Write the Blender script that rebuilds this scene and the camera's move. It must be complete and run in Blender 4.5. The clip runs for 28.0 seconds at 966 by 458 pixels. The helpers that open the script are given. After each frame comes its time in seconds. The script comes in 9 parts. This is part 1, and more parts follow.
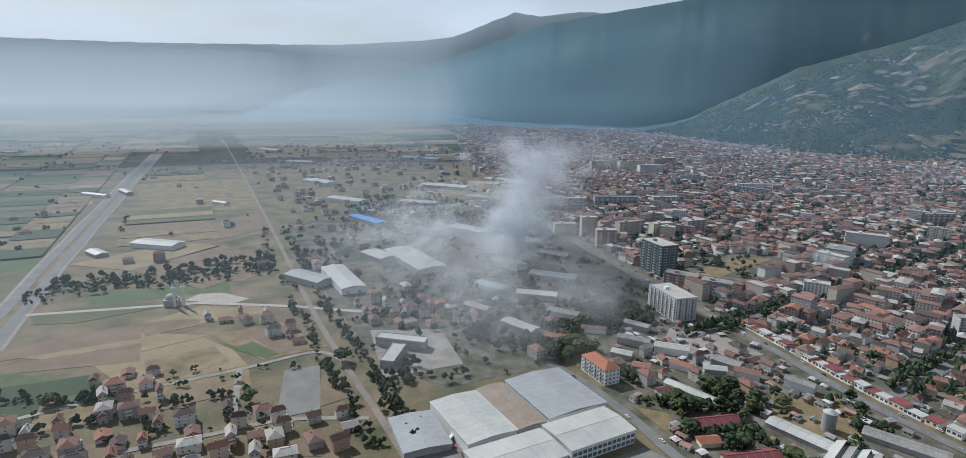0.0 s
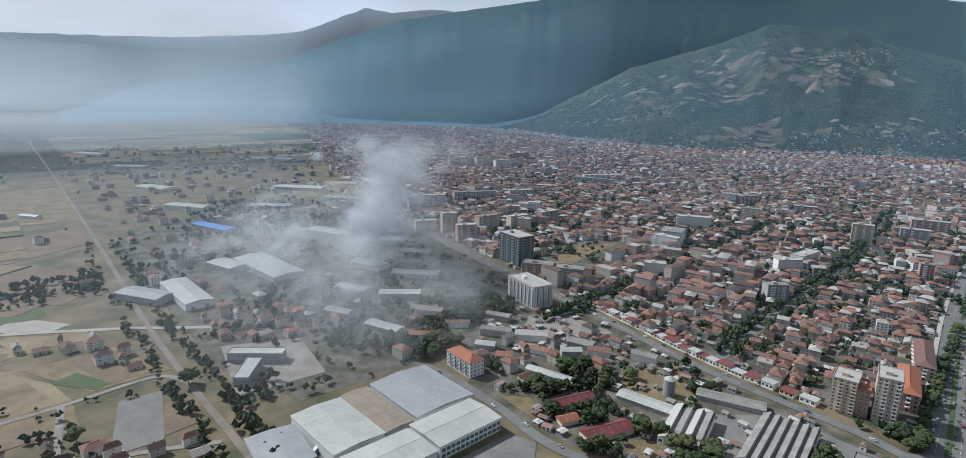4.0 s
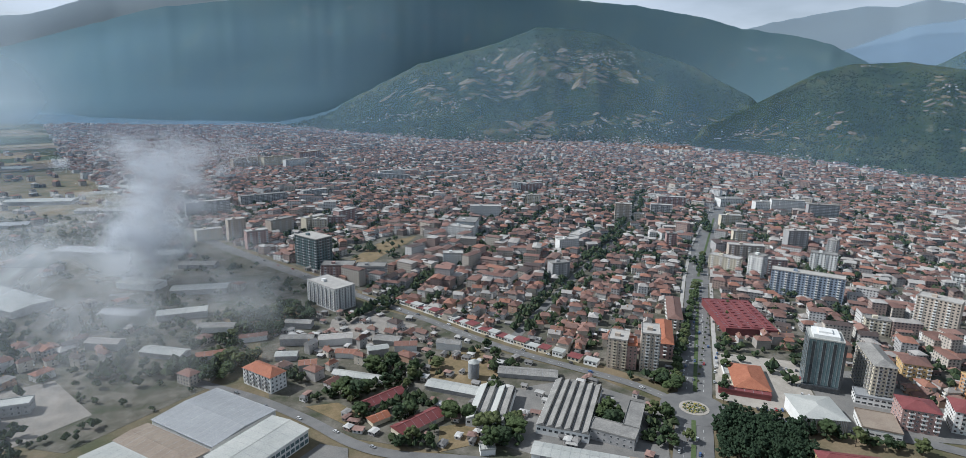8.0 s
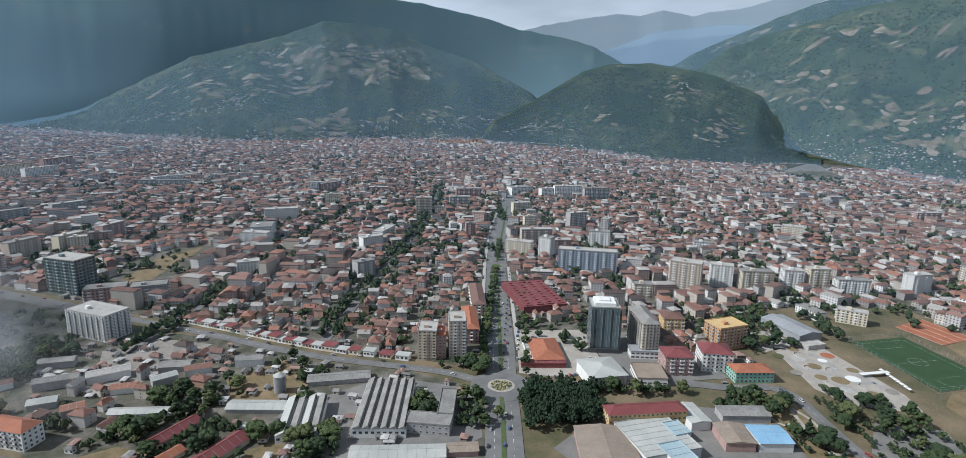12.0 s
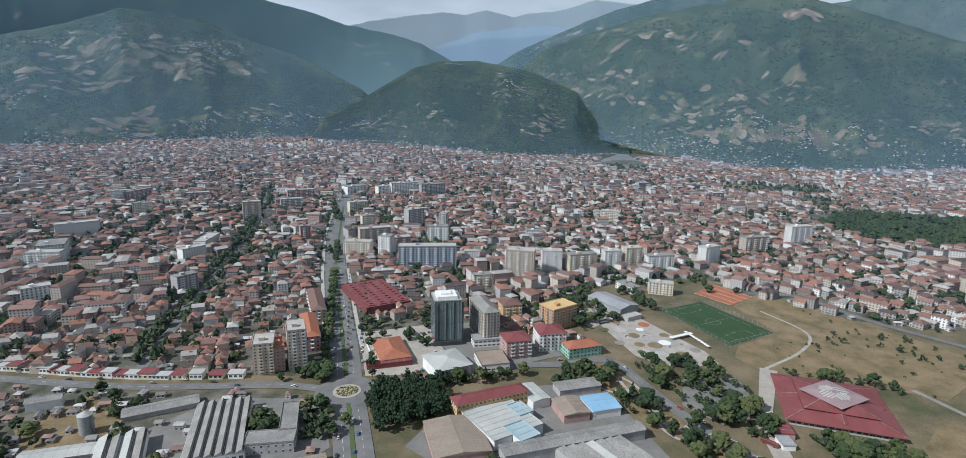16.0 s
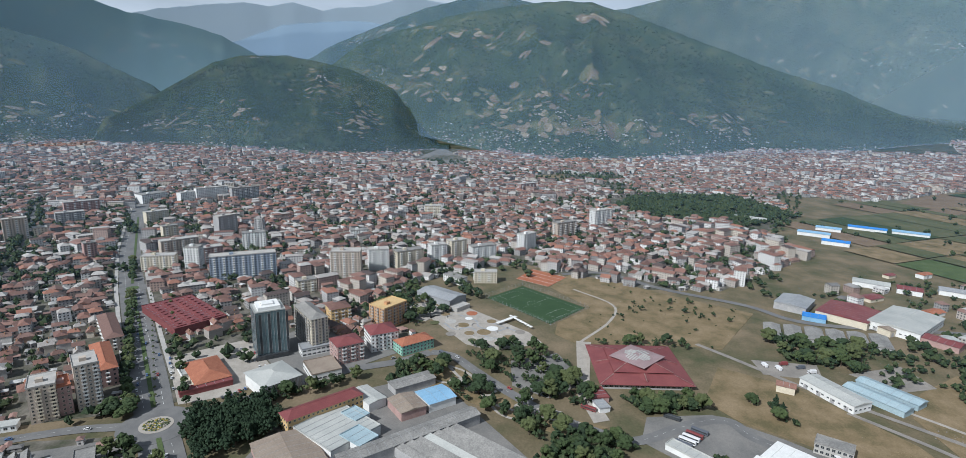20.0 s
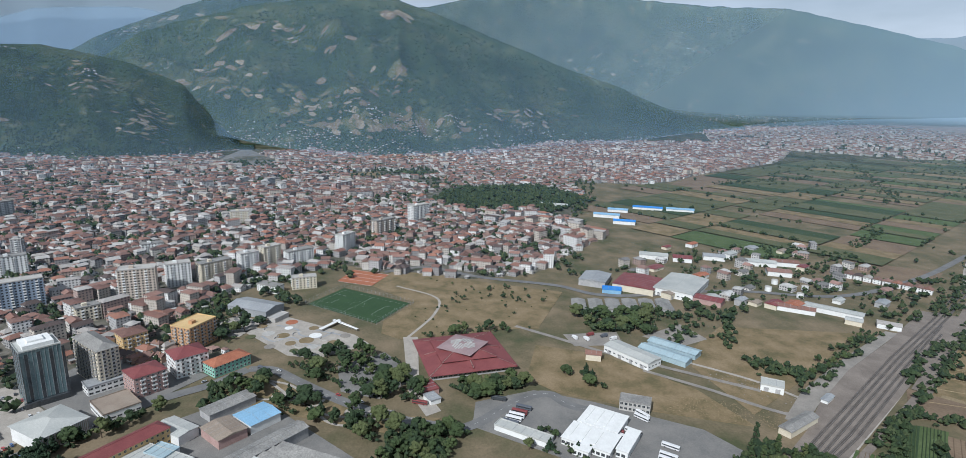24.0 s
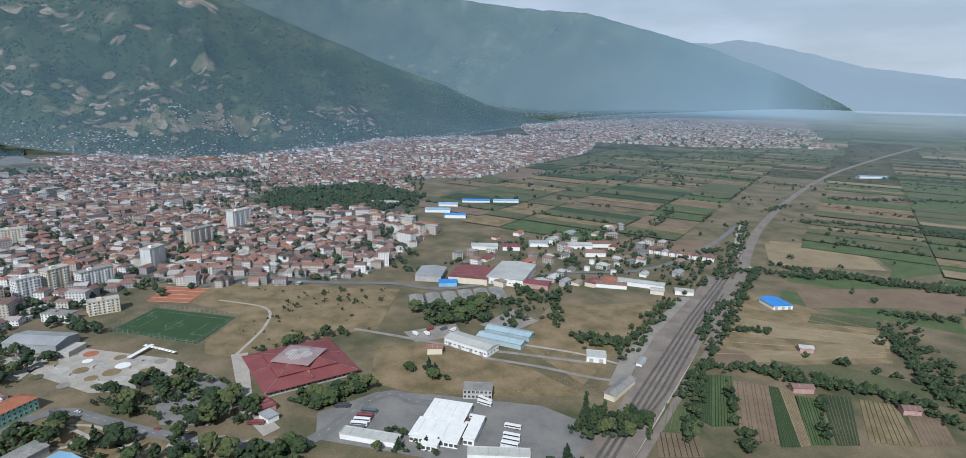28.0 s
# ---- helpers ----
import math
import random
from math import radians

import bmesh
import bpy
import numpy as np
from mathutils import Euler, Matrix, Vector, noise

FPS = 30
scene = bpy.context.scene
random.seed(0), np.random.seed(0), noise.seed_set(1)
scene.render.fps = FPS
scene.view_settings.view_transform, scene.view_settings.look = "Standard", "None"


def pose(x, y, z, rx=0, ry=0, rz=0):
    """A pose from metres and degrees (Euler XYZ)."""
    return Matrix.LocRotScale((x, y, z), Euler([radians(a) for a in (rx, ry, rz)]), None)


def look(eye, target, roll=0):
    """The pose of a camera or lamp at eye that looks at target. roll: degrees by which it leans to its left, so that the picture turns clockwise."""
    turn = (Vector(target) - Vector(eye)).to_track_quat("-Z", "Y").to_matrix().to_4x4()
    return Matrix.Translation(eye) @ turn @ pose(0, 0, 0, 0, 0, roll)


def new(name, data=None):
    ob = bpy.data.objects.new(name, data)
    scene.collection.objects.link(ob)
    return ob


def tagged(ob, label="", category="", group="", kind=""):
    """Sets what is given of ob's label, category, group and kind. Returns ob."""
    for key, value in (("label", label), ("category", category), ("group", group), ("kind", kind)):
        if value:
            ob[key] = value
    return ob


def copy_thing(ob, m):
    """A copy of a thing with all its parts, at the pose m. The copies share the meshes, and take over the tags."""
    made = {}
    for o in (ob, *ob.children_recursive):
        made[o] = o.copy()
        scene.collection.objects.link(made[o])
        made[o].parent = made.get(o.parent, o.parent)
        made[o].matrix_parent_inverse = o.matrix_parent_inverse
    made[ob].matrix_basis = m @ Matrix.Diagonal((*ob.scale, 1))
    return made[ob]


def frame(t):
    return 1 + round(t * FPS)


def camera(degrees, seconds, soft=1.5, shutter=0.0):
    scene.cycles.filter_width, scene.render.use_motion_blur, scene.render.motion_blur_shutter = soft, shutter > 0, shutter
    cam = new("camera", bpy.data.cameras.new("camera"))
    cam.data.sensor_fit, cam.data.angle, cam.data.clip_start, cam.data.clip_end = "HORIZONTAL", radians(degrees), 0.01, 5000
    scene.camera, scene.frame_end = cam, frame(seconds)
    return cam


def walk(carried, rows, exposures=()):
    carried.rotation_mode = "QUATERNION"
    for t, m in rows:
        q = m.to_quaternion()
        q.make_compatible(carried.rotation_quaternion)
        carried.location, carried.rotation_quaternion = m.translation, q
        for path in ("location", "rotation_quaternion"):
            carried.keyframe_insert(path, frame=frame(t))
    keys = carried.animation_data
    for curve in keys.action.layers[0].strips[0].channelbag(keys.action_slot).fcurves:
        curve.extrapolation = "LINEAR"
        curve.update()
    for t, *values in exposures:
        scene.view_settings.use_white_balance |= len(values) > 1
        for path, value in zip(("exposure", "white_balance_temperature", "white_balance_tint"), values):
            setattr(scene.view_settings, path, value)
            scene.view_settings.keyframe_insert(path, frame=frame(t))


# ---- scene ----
cam = camera(79.28, 28.0, soft=0.5)
PATH = [
    (0.0, (-0.08, -0.4, 230.0), (-0.11, 486.79, 117.52), 1.11),
    (1.0, (1.25, 0.22, 230.0), (29.91, 486.56, 117.52), 1.11),
    (2.0, (2.51, 0.72, 230.0), (44.22, 486.12, 117.52), 1.11),
    (3.0, (3.69, 1.12, 230.0), (72.34, 483.44, 117.52), 1.11),
    (4.0, (4.82, 1.41, 230.0), (119.83, 474.83, 117.52), 1.11),
    (4.5, (5.35, 1.53, 230.0), (147.85, 467.41, 117.52), 1.11),
    (6.5, (7.36, 1.77, 230.0), (222.39, 438.93, 117.52), 1.11),
    (7.0, (7.83, 1.78, 230.0), (239.6, 430.31, 117.52), 1.11),
    (8.0, (8.73, 1.76, 230.0), (277.79, 407.9, 117.52), 1.11),
    (9.0, (9.57, 1.67, 230.0), (317.38, 379.3, 117.52), 1.11),
    (10.0, (10.37, 1.53, 230.0), (357.32, 343.55, 117.52), 1.11),
    (11.0, (11.13, 1.34, 230.0), (381.14, 318.26, 117.52), 1.11),
    (11.5, (11.5, 1.23, 230.0), (392.13, 305.31, 117.52), 1.11),
    (13.5, (12.86, 0.7, 230.0), (424.13, 261.87, 117.52), 1.11),
    (14.0, (13.19, 0.56, 230.0), (433.85, 246.3, 117.52), 1.11),
    (15.0, (13.81, 0.25, 230.0), (451.61, 213.98, 117.52), 1.11),
    (16.0, (14.4, -0.06, 230.0), (469.28, 174.39, 117.52), 1.11),
    (17.0, (14.97, -0.38, 230.0), (482.02, 138.25, 117.52), 1.11),
    (18.0, (15.52, -0.69, 230.0), (492.0, 100.91, 117.52), 1.11),
    (19.0, (16.06, -0.99, 230.0), (499.05, 62.78, 117.52), 1.11),
    (20.0, (16.58, -1.28, 230.0), (502.8, 29.42, 117.52), 1.11),
    (21.0, (17.09, -1.53, 230.0), (504.23, -8.32, 117.52), 1.11),
    (21.5, (17.34, -1.65, 230.0), (503.81, -28.07, 117.52), 1.11),
    (23.5, (18.34, -2.0, 230.0), (494.54, -104.85, 117.52), 1.11),
    (24.0, (18.59, -2.06, 230.0), (490.43, -123.38, 117.52), 1.11),
    (25.0, (19.09, -2.13, 230.0), (480.99, -157.03, 117.52), 1.11),
    (26.0, (19.59, -2.14, 230.0), (469.07, -190.09, 117.52), 1.11),
    (27.0, (20.11, -2.08, 230.0), (453.89, -223.85, 117.52), 1.11),
    (28.0, (20.64, -1.94, 230.0), (437.42, -254.21, 117.52), 1.11),
]
walk(cam, [(t, look(e, g, r)) for t, e, g, r in PATH], exposures=[(0.0, 0.28, 5850, 8), (14.0, 0.32, 5800, 8), (22.0, 0.27, 5750, 8), (28.0, 0.22, 5680, 8)])

# ---------------------------------------------------------------- light
SUN_AZ, SUN_EL = -48.0, 42.0          # degrees clockwise from +y, degrees up
world = bpy.data.worlds.new("sky")
scene.world = world
world.use_nodes = True
wn, wl = world.node_tree.nodes, world.node_tree.links
wn.clear()
sky = wn.new("ShaderNodeTexSky")
sky.sky_type, sky.sun_disc = "NISHITA", False
sky.sun_elevation, sky.sun_rotation = radians(SUN_EL), radians(SUN_AZ)
sky.air_density, sky.dust_density, sky.ozone_density, sky.altitude = 1.2, 3.0, 1.0, 450
# a broken, thin cloud deck over the whole sky
wco = wn.new("ShaderNodeTexCoord")
wmap = wn.new("ShaderNodeMapping")
wmap.inputs["Scale"].default_value = (1.0, 1.0, 4.0)
wno = wn.new("ShaderNodeTexNoise")
wno.inputs["Scale"].default_value, wno.inputs["Detail"].default_value = 3.2, 7
wramp = wn.new("ShaderNodeValToRGB")
wramp.color_ramp.elements[0].position, wramp.color_ramp.elements[1].position = 0.36, 0.66
wramp.color_ramp.elements[0].color, wramp.color_ramp.elements[1].color = (0.5, 0.5, 0.5, 1), (0.9, 0.9, 0.9, 1)
wmix = wn.new("ShaderNodeMix")
wmix.data_type = "RGBA"
wbg, wout = wn.new("ShaderNodeBackground"), wn.new("ShaderNodeOutputWorld")
wbg.inputs["Strength"].default_value = 0.052
wz, wup, wcol = wn.new("ShaderNodeSeparateXYZ"), wn.new("ShaderNodeMapRange"), wn.new("ShaderNodeMix")
wup.inputs["From Min"].default_value, wup.inputs["From Max"].default_value = 0.08, 0.45
wcol.data_type = "RGBA"
wcol.inputs[6].default_value, wcol.inputs[7].default_value = (11.6, 12.5, 13.8, 1), (6.2, 6.7, 7.4, 1)
wl.new(wco.outputs["Generated"], wz.inputs[0])
wl.new(wz.outputs["Z"], wup.inputs["Value"])
wl.new(wup.outputs["Result"], wcol.inputs["Factor"])
wl.new(wcol.outputs[2], wmix.inputs[7])
wl.new(wco.outputs["Generated"], wmap.inputs["Vector"])
wl.new(wmap.outputs["Vector"], wno.inputs["Vector"])
wl.new(wno.outputs["Fac"], wramp.inputs["Fac"])
wl.new(wramp.outputs["Color"], wmix.inputs["Factor"])
wl.new(sky.outputs["Color"], wmix.inputs[6])
wl.new(wmix.outputs[2], wbg.inputs["Color"])
wl.new(wbg.outputs["Background"], wout.inputs["Surface"])

sun = new("sun", bpy.data.lights.new("sun", "SUN"))
sun.data.energy, sun.data.angle, sun.data.color = 4.0, radians(1.2), (1.0, 0.95, 0.88)
sa, se = radians(SUN_AZ), radians(SUN_EL)
sun.matrix_world = look((0, 0, 900), Vector((0, 0, 900)) - Vector((math.sin(sa) * math.cos(se), math.cos(sa) * math.cos(se), math.sin(se))))

# ---------------------------------------------------------------- materials
def mat(name, cols, scale=0.05, fine=1.2, rough=0.85, metal=0.0, bump=0.0, rnd="", tint=0.12, air=None, spec=0.3):
    """cols: two or three base colours mixed by a broad and a fine noise; rnd: 'object' or 'island' picks among them piece by piece."""
    m = bpy.data.materials.new(name)
    m.use_nodes = True
    n, l = m.node_tree.nodes, m.node_tree.links
    b = n["Principled BSDF"]
    b.inputs["Roughness"].default_value, b.inputs["Metallic"].default_value = rough, metal
    b.inputs["Specular IOR Level"].default_value = spec
    geo = n.new("ShaderNodeNewGeometry")
    big, small = n.new("ShaderNodeTexNoise"), n.new("ShaderNodeTexNoise")
    for node, s, d in ((big, scale, 5), (small, fine, 6)):
        node.inputs["Scale"].default_value, node.inputs["Detail"].default_value = s, d
        node.inputs["Roughness"].default_value = 0.62
        l.new(geo.outputs["Position"], node.inputs["Vector"])
    ramp = n.new("ShaderNodeValToRGB")
    el = ramp.color_ramp.elements
    lo, hi = (0.0, 1.0) if rnd else (0.34, 0.66)
    while len(el) < len(cols):
        el.new(0.5)
    for i, c in enumerate(cols):
        el[i].position = i / len(cols) if rnd else lo + (hi - lo) * i / max(1, len(cols) - 1)
        el[i].color = (*c, 1)
    if rnd:
        ramp.color_ramp.interpolation = "CONSTANT"
        src = n.new("ShaderNodeObjectInfo").outputs["Random"] if rnd == "object" else geo.outputs["Random Per Island"]
        l.new(src, ramp.inputs["Fac"])
    else:
        l.new(big.outputs["Fac"], ramp.inputs["Fac"])
    mul = n.new("ShaderNodeMix")
    mul.data_type, mul.blend_type = "RGBA", "MULTIPLY"
    mul.inputs["Factor"].default_value = 1.0
    rg = n.new("ShaderNodeMapRange")
    rg.inputs["From Min"].default_value, rg.inputs["From Max"].default_value = 0.25, 0.75
    rg.inputs["To Min"].default_value, rg.inputs["To Max"].default_value = 1 - 2.2 * tint, 1 + tint
    l.new(small.outputs["Fac"], rg.inputs["Value"])
    l.new(ramp.outputs["Color"], mul.inputs[6])
    l.new(rg.outputs["Result"], mul.inputs[7])
    col = mul.outputs[2]
    if rnd:
        mul2 = n.new("ShaderNodeMix")
        mul2.data_type, mul2.blend_type = "RGBA", "MULTIPLY"
        mul2.inputs["Factor"].default_value = 1.0
        rg2 = n.new("ShaderNodeMapRange")
        rg2.inputs["From Min"].default_value, rg2.inputs["From Max"].default_value = 0.3, 0.7
        rg2.inputs["To Min"].default_value, rg2.inputs["To Max"].default_value = 0.86, 1.08
        l.new(big.outputs["Fac"], rg2.inputs["Value"])
        l.new(col, mul2.inputs[6])
        l.new(rg2.outputs["Result"], mul2.inputs[7])
        col = mul2.outputs[2]
    l.new(col, b.inputs["Base Color"])
    if bump:
        bp = n.new("ShaderNodeBump")
        bp.inputs["Strength"].default_value, bp.inputs["Distance"].default_value = 0.6, bump
        l.new(small.outputs["Fac"], bp.inputs["Height"])
        l.new(bp.outputs["Normal"], b.inputs["Normal"])
    if air:
        b.inputs["Emission Color"].default_value = (*air, 1)
        b.inputs["Emission Strength"].default_value = 1.0
    return m


M = {}
M["ground"] = mat("ground_dry_grass", [(0.07, 0.076, 0.036), (0.135, 0.112, 0.066), (0.20, 0.155, 0.098)], 0.02, 0.5, bump=0.3)
M["town"] = mat("town_ground", [(0.045, 0.054, 0.028), (0.10, 0.094, 0.072), (0.17, 0.155, 0.13)], 0.05, 0.6, bump=0.2)
M["dry"] = mat("dry_meadow", [(0.115, 0.098, 0.048), (0.19, 0.143, 0.078), (0.245, 0.185, 0.11)], 0.045, 0.7, bump=0.2)
M["gravel"] = mat("gravel_yard", [(0.20, 0.185, 0.165), (0.29, 0.265, 0.235)], 0.06, 1.5, bump=0.05)
M["asphalt"] = mat("asphalt", [(0.13, 0.129, 0.128), (0.185, 0.182, 0.176)], 0.06, 2.0, rough=0.8, tint=0.1)
M["yard"] = mat("worn_yard_asphalt", [(0.15, 0.148, 0.142), (0.215, 0.205, 0.19)], 0.05, 1.2, tint=0.12)
M["concrete"] = mat("concrete", [(0.34, 0.33, 0.31), (0.44, 0.42, 0.39)], 0.15, 2.0, tint=0.1)
M["paving"] = mat("light_paving", [(0.30, 0.275, 0.24), (0.40, 0.365, 0.32)], 0.1, 1.5, tint=0.1)
M["ballast"] = mat("railway_ballast", [(0.165, 0.14, 0.12), (0.245, 0.21, 0.18)], 0.05, 3.0, tint=0.18)
M["steel"] = mat("rail_steel", [(0.22, 0.20, 0.19), (0.30, 0.27, 0.25)], 0.5, 3.0, rough=0.5, metal=0.6)
M["paint"] = mat("white_road_paint", [(0.62, 0.62, 0.6), (0.72, 0.72, 0.7)], 0.5, 2.0)
M["lawn"] = mat("artificial_turf", [(0.024, 0.055, 0.02), (0.034, 0.07, 0.026)], 0.08, 1.0, tint=0.06)
M["crop"] = mat("green_crop", [(0.058, 0.09, 0.03), (0.092, 0.125, 0.05)], 0.05, 0.8, bump=0.3, tint=0.18)
M["clay"] = mat("orange_clay_court", [(0.30, 0.105, 0.055), (0.36, 0.14, 0.075)], 0.2, 2.0, tint=0.08)
M["wall"] = mat("house_plaster", [(0.60, 0.58, 0.54), (0.52, 0.47, 0.40), (0.42, 0.40, 0.38), (0.46, 0.30, 0.22), (0.64, 0.62, 0.60), (0.55, 0.50, 0.42), (0.36, 0.33, 0.30)], 0.2, 1.5, rnd="object")
M["wall_i"] = mat("town_plaster", [(0.52, 0.50, 0.48), (0.42, 0.38, 0.34), (0.33, 0.32, 0.31), (0.34, 0.25, 0.21), (0.74, 0.73, 0.71), (0.47, 0.43, 0.38), (0.28, 0.265, 0.26), (0.60, 0.57, 0.52), (0.24, 0.20, 0.18)], 0.2, 1.5, rnd="island")
ROOFS = [(0.232, 0.126, 0.098), (0.176, 0.10, 0.082), (0.27, 0.16, 0.13), (0.095, 0.072, 0.066), (0.205, 0.13, 0.107), (0.30, 0.148, 0.104), (0.42, 0.40, 0.375), (0.222, 0.12, 0.094), (0.186, 0.113, 0.094), (0.36, 0.335, 0.31)]
M["roof"] = mat("clay_tile_roof", ROOFS, 0.3, 2.5, rnd="object", tint=0.2, bump=0.06)
M["roof_i"] = mat("town_tile_roofs", ROOFS, 0.15, 2.0, rnd="island", tint=0.2, bump=0.06)
M["orange_tile"] = mat("orange_tile_roof", [(0.31, 0.115, 0.068), (0.38, 0.155, 0.09)], 0.3, 2.5, tint=0.18, bump=0.06)
M["red_sheet"] = mat("red_sheet_roof", [(0.17, 0.05, 0.052), (0.22, 0.07, 0.068)], 0.08, 1.5, rough=0.55, tint=0.14)
M["white_sheet"] = mat("pale_sheet_roof", [(0.36, 0.37, 0.35), (0.46, 0.46, 0.43)], 0.05, 1.0, rough=0.5, tint=0.1)
M["grey_sheet"] = mat("grey_sheet_roof", [(0.26, 0.27, 0.28), (0.33, 0.34, 0.35)], 0.05, 1.0, rough=0.55, tint=0.12)
M["old_sheet"] = mat("weathered_fibre_roof", [(0.20, 0.195, 0.185), (0.30, 0.29, 0.27)], 0.08, 0.9, tint=0.2)
M["brown_sheet"] = mat("rusty_brown_roof", [(0.24, 0.19, 0.15), (0.30, 0.25, 0.20)], 0.08, 1.0, tint=0.14)
M["blue_sheet"] = mat("pale_blue_roof", [(0.20, 0.36, 0.52), (0.26, 0.44, 0.60)], 0.06, 1.0, rough=0.5, tint=0.1)
M["ice_sheet"] = mat("pale_ice_blue_roof", [(0.29, 0.38, 0.42), (0.36, 0.45, 0.48)], 0.06, 1.0, rough=0.5, tint=0.1)
M["deep_blue"] = mat("bright_blue_roof", [(0.04, 0.20, 0.55), (0.05, 0.24, 0.62)], 0.1, 1.0, rough=0.5, tint=0.08)
M["white_wall"] = mat("white_render", [(0.64, 0.64, 0.62), (0.72, 0.72, 0.70)], 0.15, 1.5, tint=0.07)
M["cream"] = mat("cream_render", [(0.55, 0.49, 0.38), (0.62, 0.56, 0.44)], 0.15, 1.5, tint=0.08)
M["yellow"] = mat("yellow_ochre_render", [(0.52, 0.36, 0.17), (0.58, 0.42, 0.21)], 0.15, 1.5, tint=0.08)
M["brick"] = mat("orange_hollow_brick", [(0.46, 0.25, 0.12), (0.54, 0.32, 0.17)], 0.3, 2.5, tint=0.15)
M["pink"] = mat("brownish_pink_render", [(0.34, 0.22, 0.20), (0.42, 0.29, 0.26)], 0.2, 1.5, tint=0.1)
M["green_wall"] = mat("mint_green_render", [(0.20, 0.42, 0.33), (0.26, 0.48, 0.38)], 0.2, 1.5, tint=0.08)
M["grey_wall"] = mat("grey_render", [(0.30, 0.30, 0.30), (0.40, 0.39, 0.38)], 0.2, 1.5, tint=0.1)
M["beige"] = mat("beige_panel", [(0.42, 0.36, 0.30), (0.50, 0.43, 0.36)], 0.2, 1.5, tint=0.1)
M["window"] = mat("window_glass", [(0.03, 0.035, 0.04), (0.06, 0.065, 0.07)], 0.5, 2.0, rough=0.15, spec=0.6)
M["curtain"] = mat("teal_curtain_glass", [(0.10, 0.155, 0.165), (0.14, 0.20, 0.21)], 0.2, 1.0, rough=0.2, spec=0.7)
M["leaf"] = mat("leaves", [(0.042, 0.066, 0.024), (0.060, 0.086, 0.030), (0.084, 0.102, 0.038), (0.032, 0.054, 0.023)], 0.2, 2.5, rnd="object", tint=0.3, bump=0.3)
M["leaf_i"] = mat("far_leaves", [(0.028, 0.048, 0.019), (0.038, 0.060, 0.023), (0.056, 0.076, 0.031), (0.022, 0.040, 0.019)], 0.05, 0.8, rnd="island", tint=0.3, bump=0.5)
M["pine"] = mat("pine_needles", [(0.015, 0.034, 0.016), (0.026, 0.048, 0.022)], 0.3, 2.0, tint=0.3, bump=0.3)
M["bark"] = mat("bark", [(0.10, 0.075, 0.055), (0.15, 0.115, 0.085)], 1.0, 6.0, tint=0.2)
M["carpaint"] = mat("car_paint", [(0.60, 0.60, 0.60), (0.05, 0.05, 0.055), (0.36, 0.37, 0.38), (0.14, 0.15, 0.17), (0.38, 0.04, 0.04), (0.06, 0.12, 0.28), (0.66, 0.66, 0.65)], 1.0, 3.0, rough=0.3, rnd="object", tint=0.03, spec=0.5)
M["bluegrey"] = mat("blue_grey_panels", [(0.20, 0.25, 0.32), (0.27, 0.32, 0.39)], 0.2, 1.5, tint=0.08)
M["shed_i"] = mat("shed_roofs", [(0.26, 0.25, 0.24), (0.40, 0.39, 0.37), (0.22, 0.14, 0.12), (0.17, 0.165, 0.16), (0.30, 0.19, 0.16), (0.50, 0.49, 0.47)], 0.2, 1.5, rnd="island", tint=0.15)
M["pinkgrey"] = mat("faded_pink_sheet", [(0.26, 0.18, 0.18), (0.32, 0.24, 0.24)], 0.08, 1.5, rough=0.55, tint=0.12)
M["rubber"] = mat("rubber", [(0.02, 0.02, 0.02), (0.035, 0.035, 0.035)], 2, 8)
M["wall_f"] = mat("hamlet_plaster", [(0.42, 0.40, 0.36), (0.34, 0.29, 0.24), (0.50, 0.48, 0.45), (0.30, 0.24, 0.20)], 0.2, 1.5, rnd="island")
M["wall_b"] = mat("flats_plaster", [(0.62, 0.61, 0.59), (0.50, 0.45, 0.39), (0.70, 0.69, 0.67), (0.40, 0.30, 0.26), (0.45, 0.44, 0.43), (0.58, 0.52, 0.44)], 0.2, 1.5, rnd="island")
M["smoke"] = mat("smoke_flakes", [(0.80, 0.83, 0.87), (0.86, 0.88, 0.91)], 0.05, 1.0, rough=1.0, tint=0.02, spec=0.0)
M["wall_h"] = mat("pale_plaster", [(0.62, 0.60, 0.57), (0.52, 0.47, 0.42), (0.66, 0.65, 0.63), (0.44, 0.36, 0.30)], 0.2, 1.5, rnd="island")


